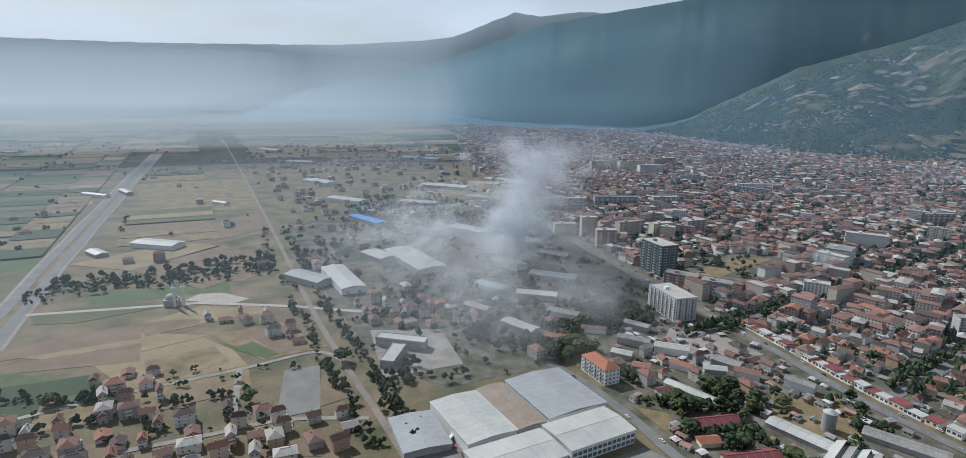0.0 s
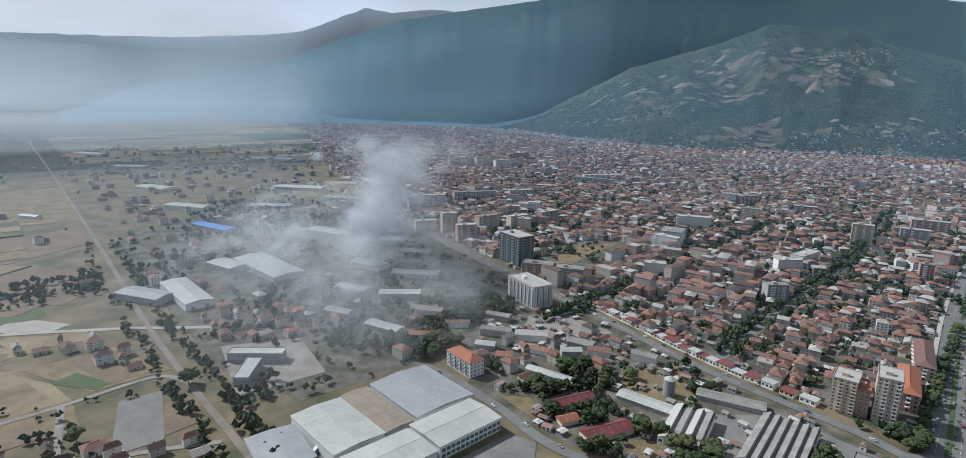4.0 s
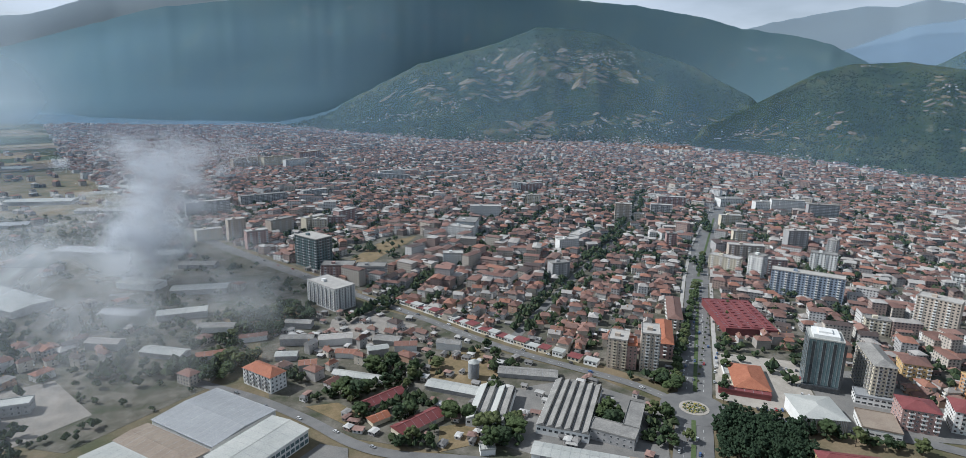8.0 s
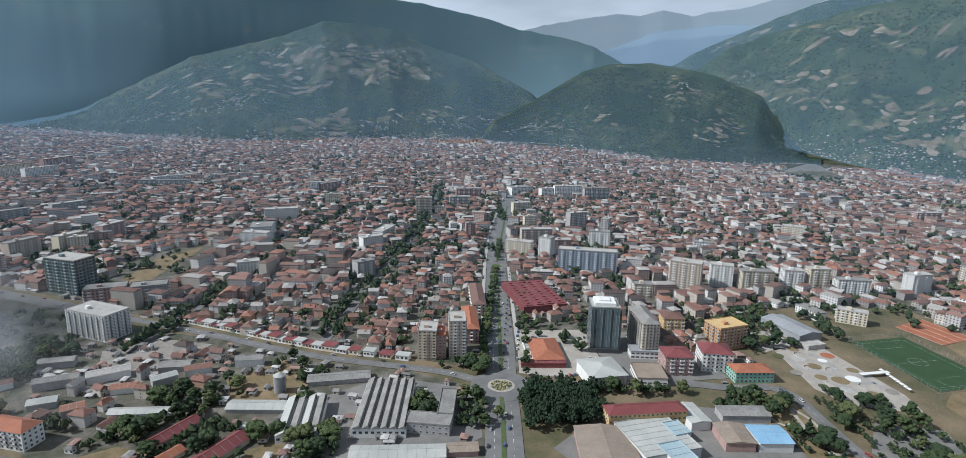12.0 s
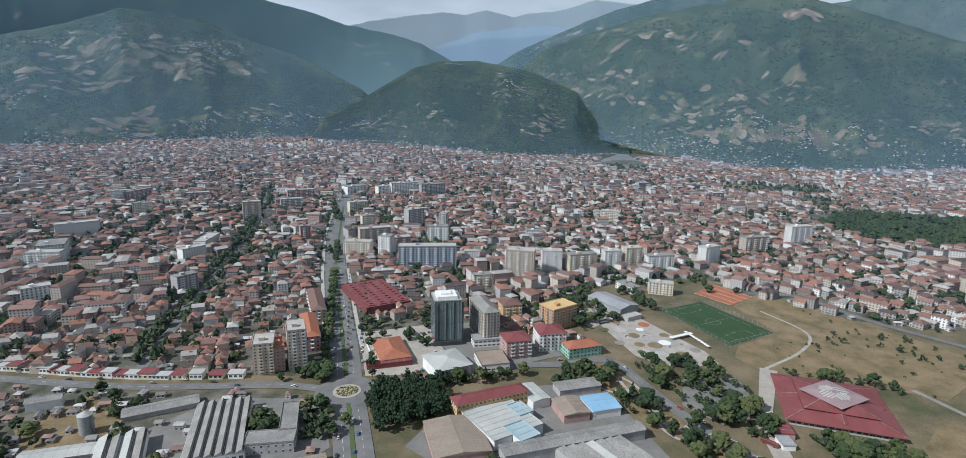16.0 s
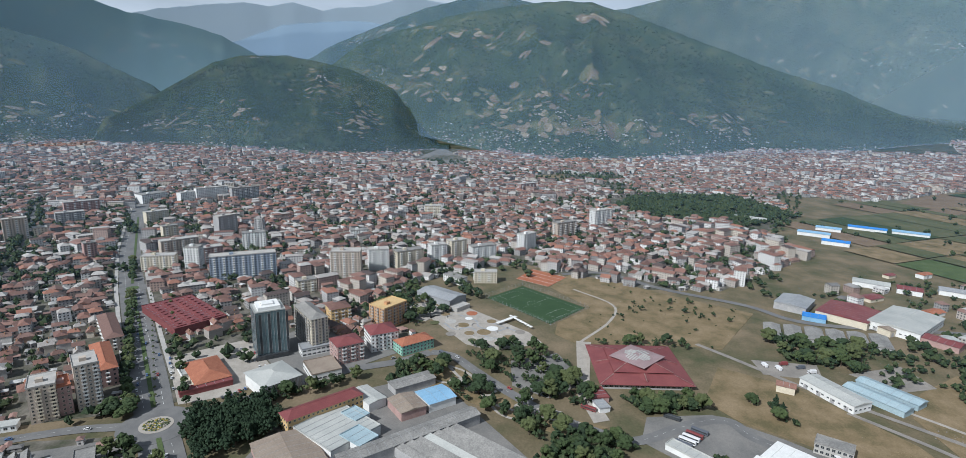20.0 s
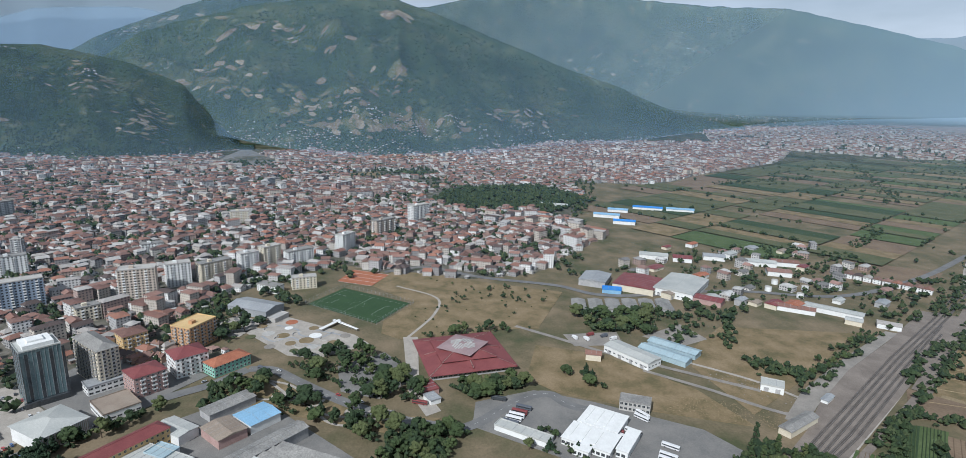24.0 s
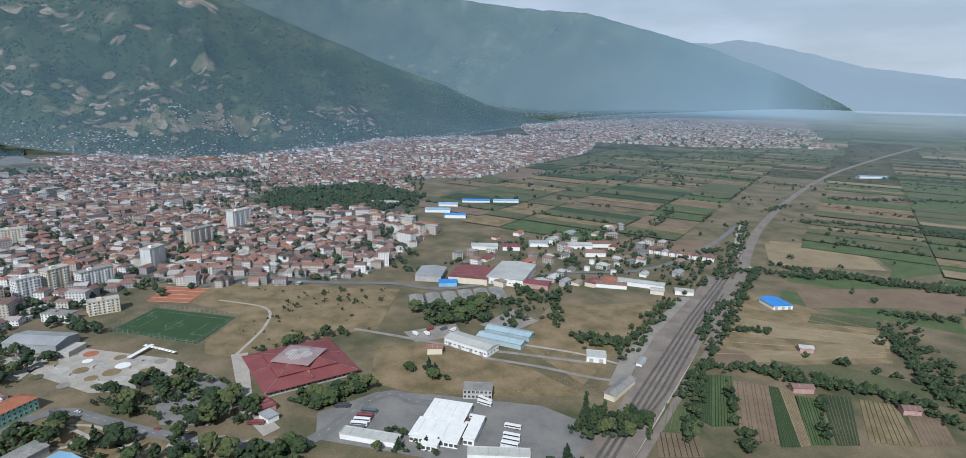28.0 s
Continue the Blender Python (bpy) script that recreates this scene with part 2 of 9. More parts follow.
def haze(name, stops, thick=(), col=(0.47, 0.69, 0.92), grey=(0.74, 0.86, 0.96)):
    """Distance haze or smoke painted as tint and opacity of a see-through sheet, which scatters the rest. stops:
    (distance, density);
    thick: ((bearing of none, bearing of all), stops) where it is set denser."""
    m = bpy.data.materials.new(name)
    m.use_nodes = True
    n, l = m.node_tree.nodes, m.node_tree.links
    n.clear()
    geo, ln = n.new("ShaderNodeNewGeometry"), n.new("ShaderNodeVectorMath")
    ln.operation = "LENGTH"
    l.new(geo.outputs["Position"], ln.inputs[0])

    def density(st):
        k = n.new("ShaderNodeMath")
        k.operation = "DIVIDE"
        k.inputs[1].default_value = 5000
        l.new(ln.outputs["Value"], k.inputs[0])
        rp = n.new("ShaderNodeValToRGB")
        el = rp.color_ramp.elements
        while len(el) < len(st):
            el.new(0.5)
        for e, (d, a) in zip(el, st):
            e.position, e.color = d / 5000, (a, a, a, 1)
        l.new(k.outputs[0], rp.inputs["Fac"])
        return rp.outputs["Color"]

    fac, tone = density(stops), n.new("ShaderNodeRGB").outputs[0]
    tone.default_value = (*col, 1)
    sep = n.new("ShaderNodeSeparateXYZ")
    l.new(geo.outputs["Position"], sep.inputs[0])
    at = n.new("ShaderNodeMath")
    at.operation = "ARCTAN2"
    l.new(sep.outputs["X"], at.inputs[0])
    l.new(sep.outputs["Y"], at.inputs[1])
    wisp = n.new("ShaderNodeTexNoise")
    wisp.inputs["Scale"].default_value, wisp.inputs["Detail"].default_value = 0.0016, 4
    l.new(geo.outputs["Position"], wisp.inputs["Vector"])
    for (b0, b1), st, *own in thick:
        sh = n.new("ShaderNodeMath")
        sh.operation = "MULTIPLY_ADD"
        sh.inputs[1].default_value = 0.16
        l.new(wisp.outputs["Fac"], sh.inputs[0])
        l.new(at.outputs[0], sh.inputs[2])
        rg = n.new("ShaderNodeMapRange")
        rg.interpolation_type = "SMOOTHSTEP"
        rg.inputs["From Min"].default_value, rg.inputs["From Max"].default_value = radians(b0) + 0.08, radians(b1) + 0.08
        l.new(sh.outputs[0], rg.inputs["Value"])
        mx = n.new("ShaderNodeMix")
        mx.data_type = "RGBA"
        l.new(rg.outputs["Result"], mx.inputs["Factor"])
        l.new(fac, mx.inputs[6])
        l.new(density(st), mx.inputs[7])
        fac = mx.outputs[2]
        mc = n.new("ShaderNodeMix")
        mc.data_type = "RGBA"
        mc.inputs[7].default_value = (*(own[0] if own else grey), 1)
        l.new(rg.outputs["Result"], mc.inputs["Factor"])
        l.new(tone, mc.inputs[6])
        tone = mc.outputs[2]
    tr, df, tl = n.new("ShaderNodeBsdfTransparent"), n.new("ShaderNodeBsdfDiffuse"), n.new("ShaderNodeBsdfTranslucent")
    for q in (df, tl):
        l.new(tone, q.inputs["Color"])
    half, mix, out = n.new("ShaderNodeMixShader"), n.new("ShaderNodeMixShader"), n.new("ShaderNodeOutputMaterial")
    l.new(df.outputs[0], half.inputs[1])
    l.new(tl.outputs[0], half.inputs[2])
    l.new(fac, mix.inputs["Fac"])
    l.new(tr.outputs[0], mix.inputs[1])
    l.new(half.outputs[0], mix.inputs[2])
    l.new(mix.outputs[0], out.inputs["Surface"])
    return m


# ---------------------------------------------------------------- helpers of this scene
def part(name, bm, material, parent=None, label=""):
    me = bpy.data.meshes.new(name)
    bm.to_mesh(me)
    bm.free()
    return hang(name, me, material, parent, label)


def hang(name, me, material, parent=None, label=""):
    """A mesh object under a parent; material may be one or a list."""
    if not me.materials:
        for m in material if isinstance(material, list) else [material]:
            me.materials.append(m)
    ob = new(name, me)
    ob.parent = parent
    return tagged(ob, label)


def thing(name, x, y, z, rz, label, category, group="", kind=""):
    ob = new(name)
    ob.matrix_world = pose(x, y, z, 0, 0, rz)
    ob.empty_display_size = 1
    return tagged(ob, label, category, group, kind)


def box(bm, x0, y0, z0, x1, y1, z1):
    r = bmesh.ops.create_cube(bm, size=1)
    c = Vector(((x0 + x1) / 2, (y0 + y1) / 2, (z0 + z1) / 2))
    for v in r["verts"]:
        v.co = Vector((v.co.x * (x1 - x0), v.co.y * (y1 - y0), v.co.z * (z1 - z0))) + c
    return r["verts"]


def prism(bm, pts, z0, z1):
    lo, hi = [bm.verts.new((x, y, z0)) for x, y in pts], [bm.verts.new((x, y, z1)) for x, y in pts]
    n = len(pts)
    bm.faces.new(hi)
    bm.faces.new(lo[::-1])
    for i in range(n):
        bm.faces.new((lo[i], lo[(i + 1) % n], hi[(i + 1) % n], hi[i]))


def cyl(bm, x, y, z0, z1, r0, r1=None, n=12):
    r = bmesh.ops.create_cone(bm, cap_ends=True, segments=n, radius1=r0, radius2=r0 if r1 is None else r1, depth=z1 - z0)
    for v in r["verts"]:
        v.co += Vector((x, y, (z0 + z1) / 2))
    return r["verts"]


def inside(px, py, poly):
    px, py = np.asarray(px), np.asarray(py)
    res = np.zeros(px.shape, bool)
    for (xa, ya), (xb, yb) in zip(poly, poly[1:] + poly[:1]):
        if ya != yb:
            res ^= ((ya > py) != (yb > py)) & (px < (xb - xa) * (py - ya) / (yb - ya) + xa)
    return res


def near_line(px, py, line):
    px, py = np.asarray(px, float), np.asarray(py, float)
    best = np.full(px.shape, 1e9)
    for (xa, ya), (xb, yb) in zip(line, line[1:]):
        dx, dy = xb - xa, yb - ya
        k = np.clip(((px - xa) * dx + (py - ya) * dy) / (dx * dx + dy * dy), 0, 1)
        best = np.minimum(best, np.hypot(px - xa - k * dx, py - ya - k * dy))
    return best


# The valley floor is flat for 1.8 km and then swells gently up to the foot of the far ranges.
NEAR, REACH, EYE = 1800.0, 2850.0, 230.0


def fold(d):
    d = np.asarray(d, float)
    return np.where(d < NEAR, d, NEAR + REACH * (1 - np.exp(-np.maximum(d - NEAR, 0) / REACH)))


def land(x, y):
    """The place on the swelling floor, its height and its scale for a spot of the flat plan."""
    d = np.maximum(np.hypot(x, y), 1e-3)
    s = fold(d) / d
    return x * s, y * s, EYE * (1 - s), s


def sheet(name, pts, z, material, label, category, step=0, kind="structure"):
    """A flat patch of ground that follows the floor, as a thin slab."""
    bm = bmesh.new()
    prism(bm, pts, z - 0.3, z)
    bmesh.ops.triangulate(bm, faces=[f for f in bm.faces if len(f.verts) > 4])
    far = max(math.hypot(x, y) for x, y in pts)
    if far > NEAR:
        for _ in range(3):
            bmesh.ops.subdivide_edges(bm, edges=[e for e in bm.edges if e.calc_length() > 150], cuts=1)
        bmesh.ops.triangulate(bm, faces=bm.faces[:])
        for v in bm.verts:
            x, y, h, s = land(v.co.x, v.co.y)
            v.co = (float(x), float(y), v.co.z + float(h))
    ob = part(name, bm, material)
    return tagged(ob, label, category, kind=kind)


def ribbon(pts, w, z, far=False):
    """Vertices and faces of a strip along a line."""
    p = np.array(pts, float)
    fine = [p[0]]
    for a, b in zip(p, p[1:]):
        n = max(1, int(np.hypot(*(b - a)) // 60))
        fine += [a + (b - a) * i / n for i in range(1, n + 1)]
    p = np.array(fine)
    t = np.gradient(p, axis=0)
    t /= np.linalg.norm(t, axis=1)[:, None]
    side = np.c_[-t[:, 1], t[:, 0]] * w / 2
    vs = []
    for q in (p + side, p - side):
        x, y, h, s = land(q[:, 0], q[:, 1])
        vs.append(np.c_[x, y, h + z])
    n = len(p)
    verts = np.vstack(vs)
    faces = [(i, n + i, n + i + 1, i + 1) for i in range(n - 1)]
    return verts, faces


def smooth(pts, n=6):
    """Catmull-Rom through the points."""
    p = [Vector((*q, 0)) for q in pts]
    p = [p[0] * 2 - p[1]] + p + [p[-1] * 2 - p[-2]]
    out = []
    for i in range(1, len(p) - 2):
        for k in range(n):
            t = k / n
            a, b, c, d = p[i - 1:i + 3]
            q = 0.5 * ((2 * b) + (c - a) * t + (2 * a - 5 * b + 4 * c - d) * t * t + (3 * b - a - 3 * c + d) * t ** 3)
            out.append((q.x, q.y))
    return out + [tuple(p[-2][:2])]


def strip(name, pts, w, z, material, label, category, parent=None):
    v, f = ribbon(pts, w, z)
    me = bpy.data.meshes.new(name)
    me.from_pydata(v.tolist(), [], f)
    ob = hang(name, me, material, parent, label)
    if not parent:
        tagged(ob, label, category, kind="structure")
    return ob


# ---------------------------------------------------------------- ground and hills
def polar(name, rs, azs, zfun, material, label, category):
    verts, faces = [], []
    for a in azs:
        for r in rs:
            x, y = r * math.sin(radians(a)), r * math.cos(radians(a))
            verts.append((x, y, zfun(a, r, x, y)))
    n = len(rs)
    for i in range(len(azs) - 1):
        for j in range(n - 1):
            faces.append((i * n + j, i * n + j + 1, (i + 1) * n + j + 1, (i + 1) * n + j))
    me = bpy.data.meshes.new(name)
    me.from_pydata(verts, [], faces)
    me.polygons.foreach_set("use_smooth", [True] * len(faces))
    return tagged(hang(name, me, material), label, category, kind="structure")


def floor_height(r):
    """Height of the folded floor at a folded radius."""
    if r <= NEAR:
        return 0.0
    d = NEAR - REACH * math.log(max(1e-4, 1 - (r - NEAR) / REACH))
    return EYE * (1 - r / d)


RINGS = [0.0, 60, 150, 300, 500, 800, 1200, 1800, 2000]
FAR_RINGS = [2000, 2100, 2300, 2500, 2700, 2900, 3100, 3300, 3500, 3700, 3900, 4100, 4300, 4450, 4550, 4640]
polar("ground", RINGS, range(0, 361, 4), lambda a, r, x, y: floor_height(r), M["ground"], "dry grassy valley floor reaching to the hills", "ground")
M["distance"] = mat("far_plain", [(0.045, 0.06, 0.04), (0.09, 0.09, 0.06), (0.13, 0.12, 0.085)], 0.006, 0.03, rough=1.0, tint=0.3, spec=0.0)
polar("ground_distance", FAR_RINGS, range(0, 361, 3), lambda a, r, x, y: floor_height(r), M["distance"], "hazy distant plain with faint fields", "ground")

FOOT = [(-80, -2.4), (-40, -2.4), (-5, -2.2), (7, -2.7), (17, -3.5), (28, -4.5), (38, -4.7), (45, -4.2), (51, -4.8), (58, -4.2), (64, -5.1), (71, -5.9), (78, -5.6), (81, -5.0), (88, -5.4), (93, -6.1), (100, -6.0), (107, -5.2), (111, -4.4), (117, -4.3), (122, -3.2), (128, -2.5), (134, -1.7), (139, -1.5), (147, -0.8), (186, -0.7)]


def lerp(table, a):
    return float(np.interp(a, [p[0] for p in table], [p[1] for p in table]))


def glide(table, a):
    """The table's value without its corners."""
    return sum(lerp(table, a + d) * w for d, w in ((-4.5, 0.06), (-3, 0.12), (-1.5, 0.2), (0, 0.24), (1.5, 0.2), (3, 0.12), (4.5, 0.06)))


def ridge_noise(a, s, seed, k=1.0):
    """Gullies and spurs that run down the slope."""
    p = Vector((a * 0.16 * k + 1.1 * s, s * 1.3, seed))
    g = 1 - abs(noise.noise(p) * 2)
    g2 = 1 - abs(noise.noise(Vector((a * 0.45 * k - 1.2 * s, s * 3.0, seed + 7))) * 2)
    return (g - 0.6) * 0.75 + (g2 - 0.6) * 0.3 + noise.noise(Vector((a * 1.3, s * 9, seed + 3))) * 0.12


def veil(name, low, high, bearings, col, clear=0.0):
    """Aerial haze painted as colour and opacity of a see-through shell that scatters the rest. low, high: density at
    the foot and at the top;
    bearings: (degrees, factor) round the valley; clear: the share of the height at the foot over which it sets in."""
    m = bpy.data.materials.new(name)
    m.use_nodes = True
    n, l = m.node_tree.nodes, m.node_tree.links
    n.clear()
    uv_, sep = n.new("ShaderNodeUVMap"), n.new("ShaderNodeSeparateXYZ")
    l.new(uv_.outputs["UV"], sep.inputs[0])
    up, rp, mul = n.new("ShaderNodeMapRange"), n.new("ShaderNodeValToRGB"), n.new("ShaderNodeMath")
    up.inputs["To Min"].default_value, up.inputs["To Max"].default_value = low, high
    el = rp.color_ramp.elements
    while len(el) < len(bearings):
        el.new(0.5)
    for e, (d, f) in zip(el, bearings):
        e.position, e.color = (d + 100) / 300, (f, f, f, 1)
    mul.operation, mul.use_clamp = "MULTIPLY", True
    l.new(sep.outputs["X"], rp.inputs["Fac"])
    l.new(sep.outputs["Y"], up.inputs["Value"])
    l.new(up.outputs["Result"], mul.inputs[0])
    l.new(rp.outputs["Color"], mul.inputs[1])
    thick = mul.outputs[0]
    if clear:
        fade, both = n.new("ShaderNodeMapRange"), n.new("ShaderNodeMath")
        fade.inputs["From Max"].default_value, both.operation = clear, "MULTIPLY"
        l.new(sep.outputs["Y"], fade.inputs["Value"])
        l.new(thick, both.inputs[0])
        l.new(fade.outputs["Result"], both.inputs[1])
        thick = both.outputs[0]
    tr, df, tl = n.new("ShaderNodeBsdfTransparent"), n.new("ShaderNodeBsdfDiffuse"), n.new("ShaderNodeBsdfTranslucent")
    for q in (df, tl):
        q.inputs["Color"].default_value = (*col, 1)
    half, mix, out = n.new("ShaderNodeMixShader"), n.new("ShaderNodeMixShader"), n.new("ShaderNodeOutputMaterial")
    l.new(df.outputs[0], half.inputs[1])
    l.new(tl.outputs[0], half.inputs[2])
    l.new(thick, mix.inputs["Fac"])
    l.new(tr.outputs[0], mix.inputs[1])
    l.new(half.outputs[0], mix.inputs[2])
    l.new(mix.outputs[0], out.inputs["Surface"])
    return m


HILLS, ROWS = {}, 56
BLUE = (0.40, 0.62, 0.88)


def hill(name, a0, a1, crest, dist, material, label, seed, amp, power=1.1, foot=FOOT, k=1.0, air=(0.3, 0.2), bearings=((-100, 1.0), (200, 1.0)), col=BLUE, clear=0.0):
    """A range seen from the valley: its foot on the floor, its crest line at a distance."""
    step = 0.25
    azs = np.arange(a0, a1 + 0.01, step)
    verts = []
    for a in azs:
        el = glide(foot, a)
        rf = float(fold(EYE / math.tan(radians(-el)))) - 25
        rc = max(glide(dist, a), rf + 120)
        ec = lerp(crest, a) + 0.10 * noise.noise(Vector((a * 0.9, seed, 0))) + 0.05 * noise.noise(Vector((a * 4.0, seed, 3)))
        zf = floor_height(rf) - 3
        zc = max(EYE + rc * math.tan(radians(ec)), zf + 4)
        sa_, ca_ = math.sin(radians(a)), math.cos(radians(a))
        for j in range(ROWS):
            s = j / (ROWS - 5)
            if s <= 1:
                r = rf + (rc - rf) * s
                x, y = r * sa_, r * ca_
                env = math.sin(math.pi * s) ** 0.8
                z = zf + (zc - zf) * s ** power
                z += (zc - zf) * amp * ridge_noise(a, s, seed, k) * env
                z += (zc - zf) * 0.32 * amp * (noise.ridged_multi_fractal(Vector((x / 420, y / 420, seed)), 1.0, 2.1, 4, 1.0, 2.0) - 1.0) * env
                z = max(z, floor_height(min(r, 4630)) + 6 * min(1, s * 8))
            else:
                r = min(rc + (s - 1) * (rc - rf) * 1.3, 4880)
                x, y = r * sa_, r * ca_
                z = zc - (s - 1) * 2.2 * (zc - zf)
            verts.append((x, y, z))
    n = len(azs)
    faces = [(i * ROWS + j, i * ROWS + j + 1, (i + 1) * ROWS + j + 1, (i + 1) * ROWS + j) for i in range(n - 1) for j in range(ROWS - 1)]
    me = bpy.data.meshes.new(name)
    me.from_pydata(verts, [], faces)
    me.polygons.foreach_set("use_smooth", [True] * len(faces))
    # added shell before the slope, smoother than it, with blue distance haze in its colour
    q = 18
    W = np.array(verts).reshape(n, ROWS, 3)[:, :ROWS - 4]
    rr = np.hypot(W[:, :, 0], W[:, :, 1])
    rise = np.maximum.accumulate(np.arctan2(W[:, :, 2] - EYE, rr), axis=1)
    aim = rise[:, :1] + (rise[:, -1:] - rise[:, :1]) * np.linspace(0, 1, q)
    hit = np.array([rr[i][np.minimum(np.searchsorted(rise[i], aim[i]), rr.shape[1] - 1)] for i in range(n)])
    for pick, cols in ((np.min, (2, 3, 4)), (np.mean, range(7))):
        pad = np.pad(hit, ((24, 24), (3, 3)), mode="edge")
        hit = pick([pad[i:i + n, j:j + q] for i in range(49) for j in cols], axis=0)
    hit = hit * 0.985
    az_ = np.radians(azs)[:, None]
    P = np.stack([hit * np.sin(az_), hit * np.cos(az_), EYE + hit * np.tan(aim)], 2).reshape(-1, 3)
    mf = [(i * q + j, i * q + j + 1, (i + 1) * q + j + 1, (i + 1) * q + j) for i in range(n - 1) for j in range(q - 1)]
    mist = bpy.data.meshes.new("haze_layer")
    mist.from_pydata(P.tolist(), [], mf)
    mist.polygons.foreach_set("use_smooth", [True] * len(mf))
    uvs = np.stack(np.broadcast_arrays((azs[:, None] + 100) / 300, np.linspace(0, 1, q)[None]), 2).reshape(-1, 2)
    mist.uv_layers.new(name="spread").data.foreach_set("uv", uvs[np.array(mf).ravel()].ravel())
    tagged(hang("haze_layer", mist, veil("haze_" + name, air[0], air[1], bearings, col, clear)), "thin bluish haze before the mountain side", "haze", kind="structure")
    HILLS[name] = (azs, np.array(verts).reshape(n, ROWS, 3))
    return tagged(hang(name, me, material), label, "hill", kind="structure")


def forest(name, cols):
    """Wooded slope: dark forest with paler scrub and grass."""
    m = mat(name, cols, 0.0042, 0.05, rough=1.0, tint=0.3, bump=9.0, spec=0.0)
    n, l = m.node_tree.nodes, m.node_tree.links
    b = n["Principled BSDF"]
    old = b.inputs["Base Color"].links[0].from_socket
    geo = n.new("ShaderNodeNewGeometry")
    patch = n.new("ShaderNodeTexNoise")
    patch.inputs["Scale"].default_value, patch.inputs["Detail"].default_value, patch.inputs["Roughness"].default_value = 0.011, 6, 0.66
    l.new(geo.outputs["Position"], patch.inputs["Vector"])
    cut = n.new("ShaderNodeMapRange")
    cut.inputs["From Min"].default_value, cut.inputs["From Max"].default_value, cut.inputs["To Max"].default_value = 0.60, 0.68, 0.7
    l.new(patch.outputs["Fac"], cut.inputs["Value"])
    mx = n.new("ShaderNodeMix")
    mx.data_type = "RGBA"
    mx.inputs[7].default_value = (0.13, 0.12, 0.07, 1)
    l.new(cut.outputs["Result"], mx.inputs["Factor"])
    l.new(old, mx.inputs[6])
    l.new(mx.outputs[2], b.inputs["Base Color"])
    return m


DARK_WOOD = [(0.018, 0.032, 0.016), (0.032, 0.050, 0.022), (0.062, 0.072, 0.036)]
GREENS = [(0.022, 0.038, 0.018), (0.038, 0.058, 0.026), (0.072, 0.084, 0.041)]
# forest_shaded is the same woods with the slope's shade put into darker greens
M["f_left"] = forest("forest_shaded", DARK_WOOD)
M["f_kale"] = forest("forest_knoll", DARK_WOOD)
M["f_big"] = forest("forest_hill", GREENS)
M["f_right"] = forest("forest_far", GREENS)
M["f_v"] = mat("far_range", [(0.05, 0.06, 0.05), (0.09, 0.09, 0.07)], 0.002, 0.02, rough=1, spec=0.0)
M["f_v2"] = mat("far_range_near", [(0.03, 0.05, 0.04), (0.05, 0.07, 0.05)], 0.002, 0.02, rough=1, spec=0.0)
M["f_haze"] = mat("far_range_hazy", [(0.05, 0.06, 0.06), (0.08, 0.09, 0.08)], 0.002, 0.02, rough=1, spec=0.0)
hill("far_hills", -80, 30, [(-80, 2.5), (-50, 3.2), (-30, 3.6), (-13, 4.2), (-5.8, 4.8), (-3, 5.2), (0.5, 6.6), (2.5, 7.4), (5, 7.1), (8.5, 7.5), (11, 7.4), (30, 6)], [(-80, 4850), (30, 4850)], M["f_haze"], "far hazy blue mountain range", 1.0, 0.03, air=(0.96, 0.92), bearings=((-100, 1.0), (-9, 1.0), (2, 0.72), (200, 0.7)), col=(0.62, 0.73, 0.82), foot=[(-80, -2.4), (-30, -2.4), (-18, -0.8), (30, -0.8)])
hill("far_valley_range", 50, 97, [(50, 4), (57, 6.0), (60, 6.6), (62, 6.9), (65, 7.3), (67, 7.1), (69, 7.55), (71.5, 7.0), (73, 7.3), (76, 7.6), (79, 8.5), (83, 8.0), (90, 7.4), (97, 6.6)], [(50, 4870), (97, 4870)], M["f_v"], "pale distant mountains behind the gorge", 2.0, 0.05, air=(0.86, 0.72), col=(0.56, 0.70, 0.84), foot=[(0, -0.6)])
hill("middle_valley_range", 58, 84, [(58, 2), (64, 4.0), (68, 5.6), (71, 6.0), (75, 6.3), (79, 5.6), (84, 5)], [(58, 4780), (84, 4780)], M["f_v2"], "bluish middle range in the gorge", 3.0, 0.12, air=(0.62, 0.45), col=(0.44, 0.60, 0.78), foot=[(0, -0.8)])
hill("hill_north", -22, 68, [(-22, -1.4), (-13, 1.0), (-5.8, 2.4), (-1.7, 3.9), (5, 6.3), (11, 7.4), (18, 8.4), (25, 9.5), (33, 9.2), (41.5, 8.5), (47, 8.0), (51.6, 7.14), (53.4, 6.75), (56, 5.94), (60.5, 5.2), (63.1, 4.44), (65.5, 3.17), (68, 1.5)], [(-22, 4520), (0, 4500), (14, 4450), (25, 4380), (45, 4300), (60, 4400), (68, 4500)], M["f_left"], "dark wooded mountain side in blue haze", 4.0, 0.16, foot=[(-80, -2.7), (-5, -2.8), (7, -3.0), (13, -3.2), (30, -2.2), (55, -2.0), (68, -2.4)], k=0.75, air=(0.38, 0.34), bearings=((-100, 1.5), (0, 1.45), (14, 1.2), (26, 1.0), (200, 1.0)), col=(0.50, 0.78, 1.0))
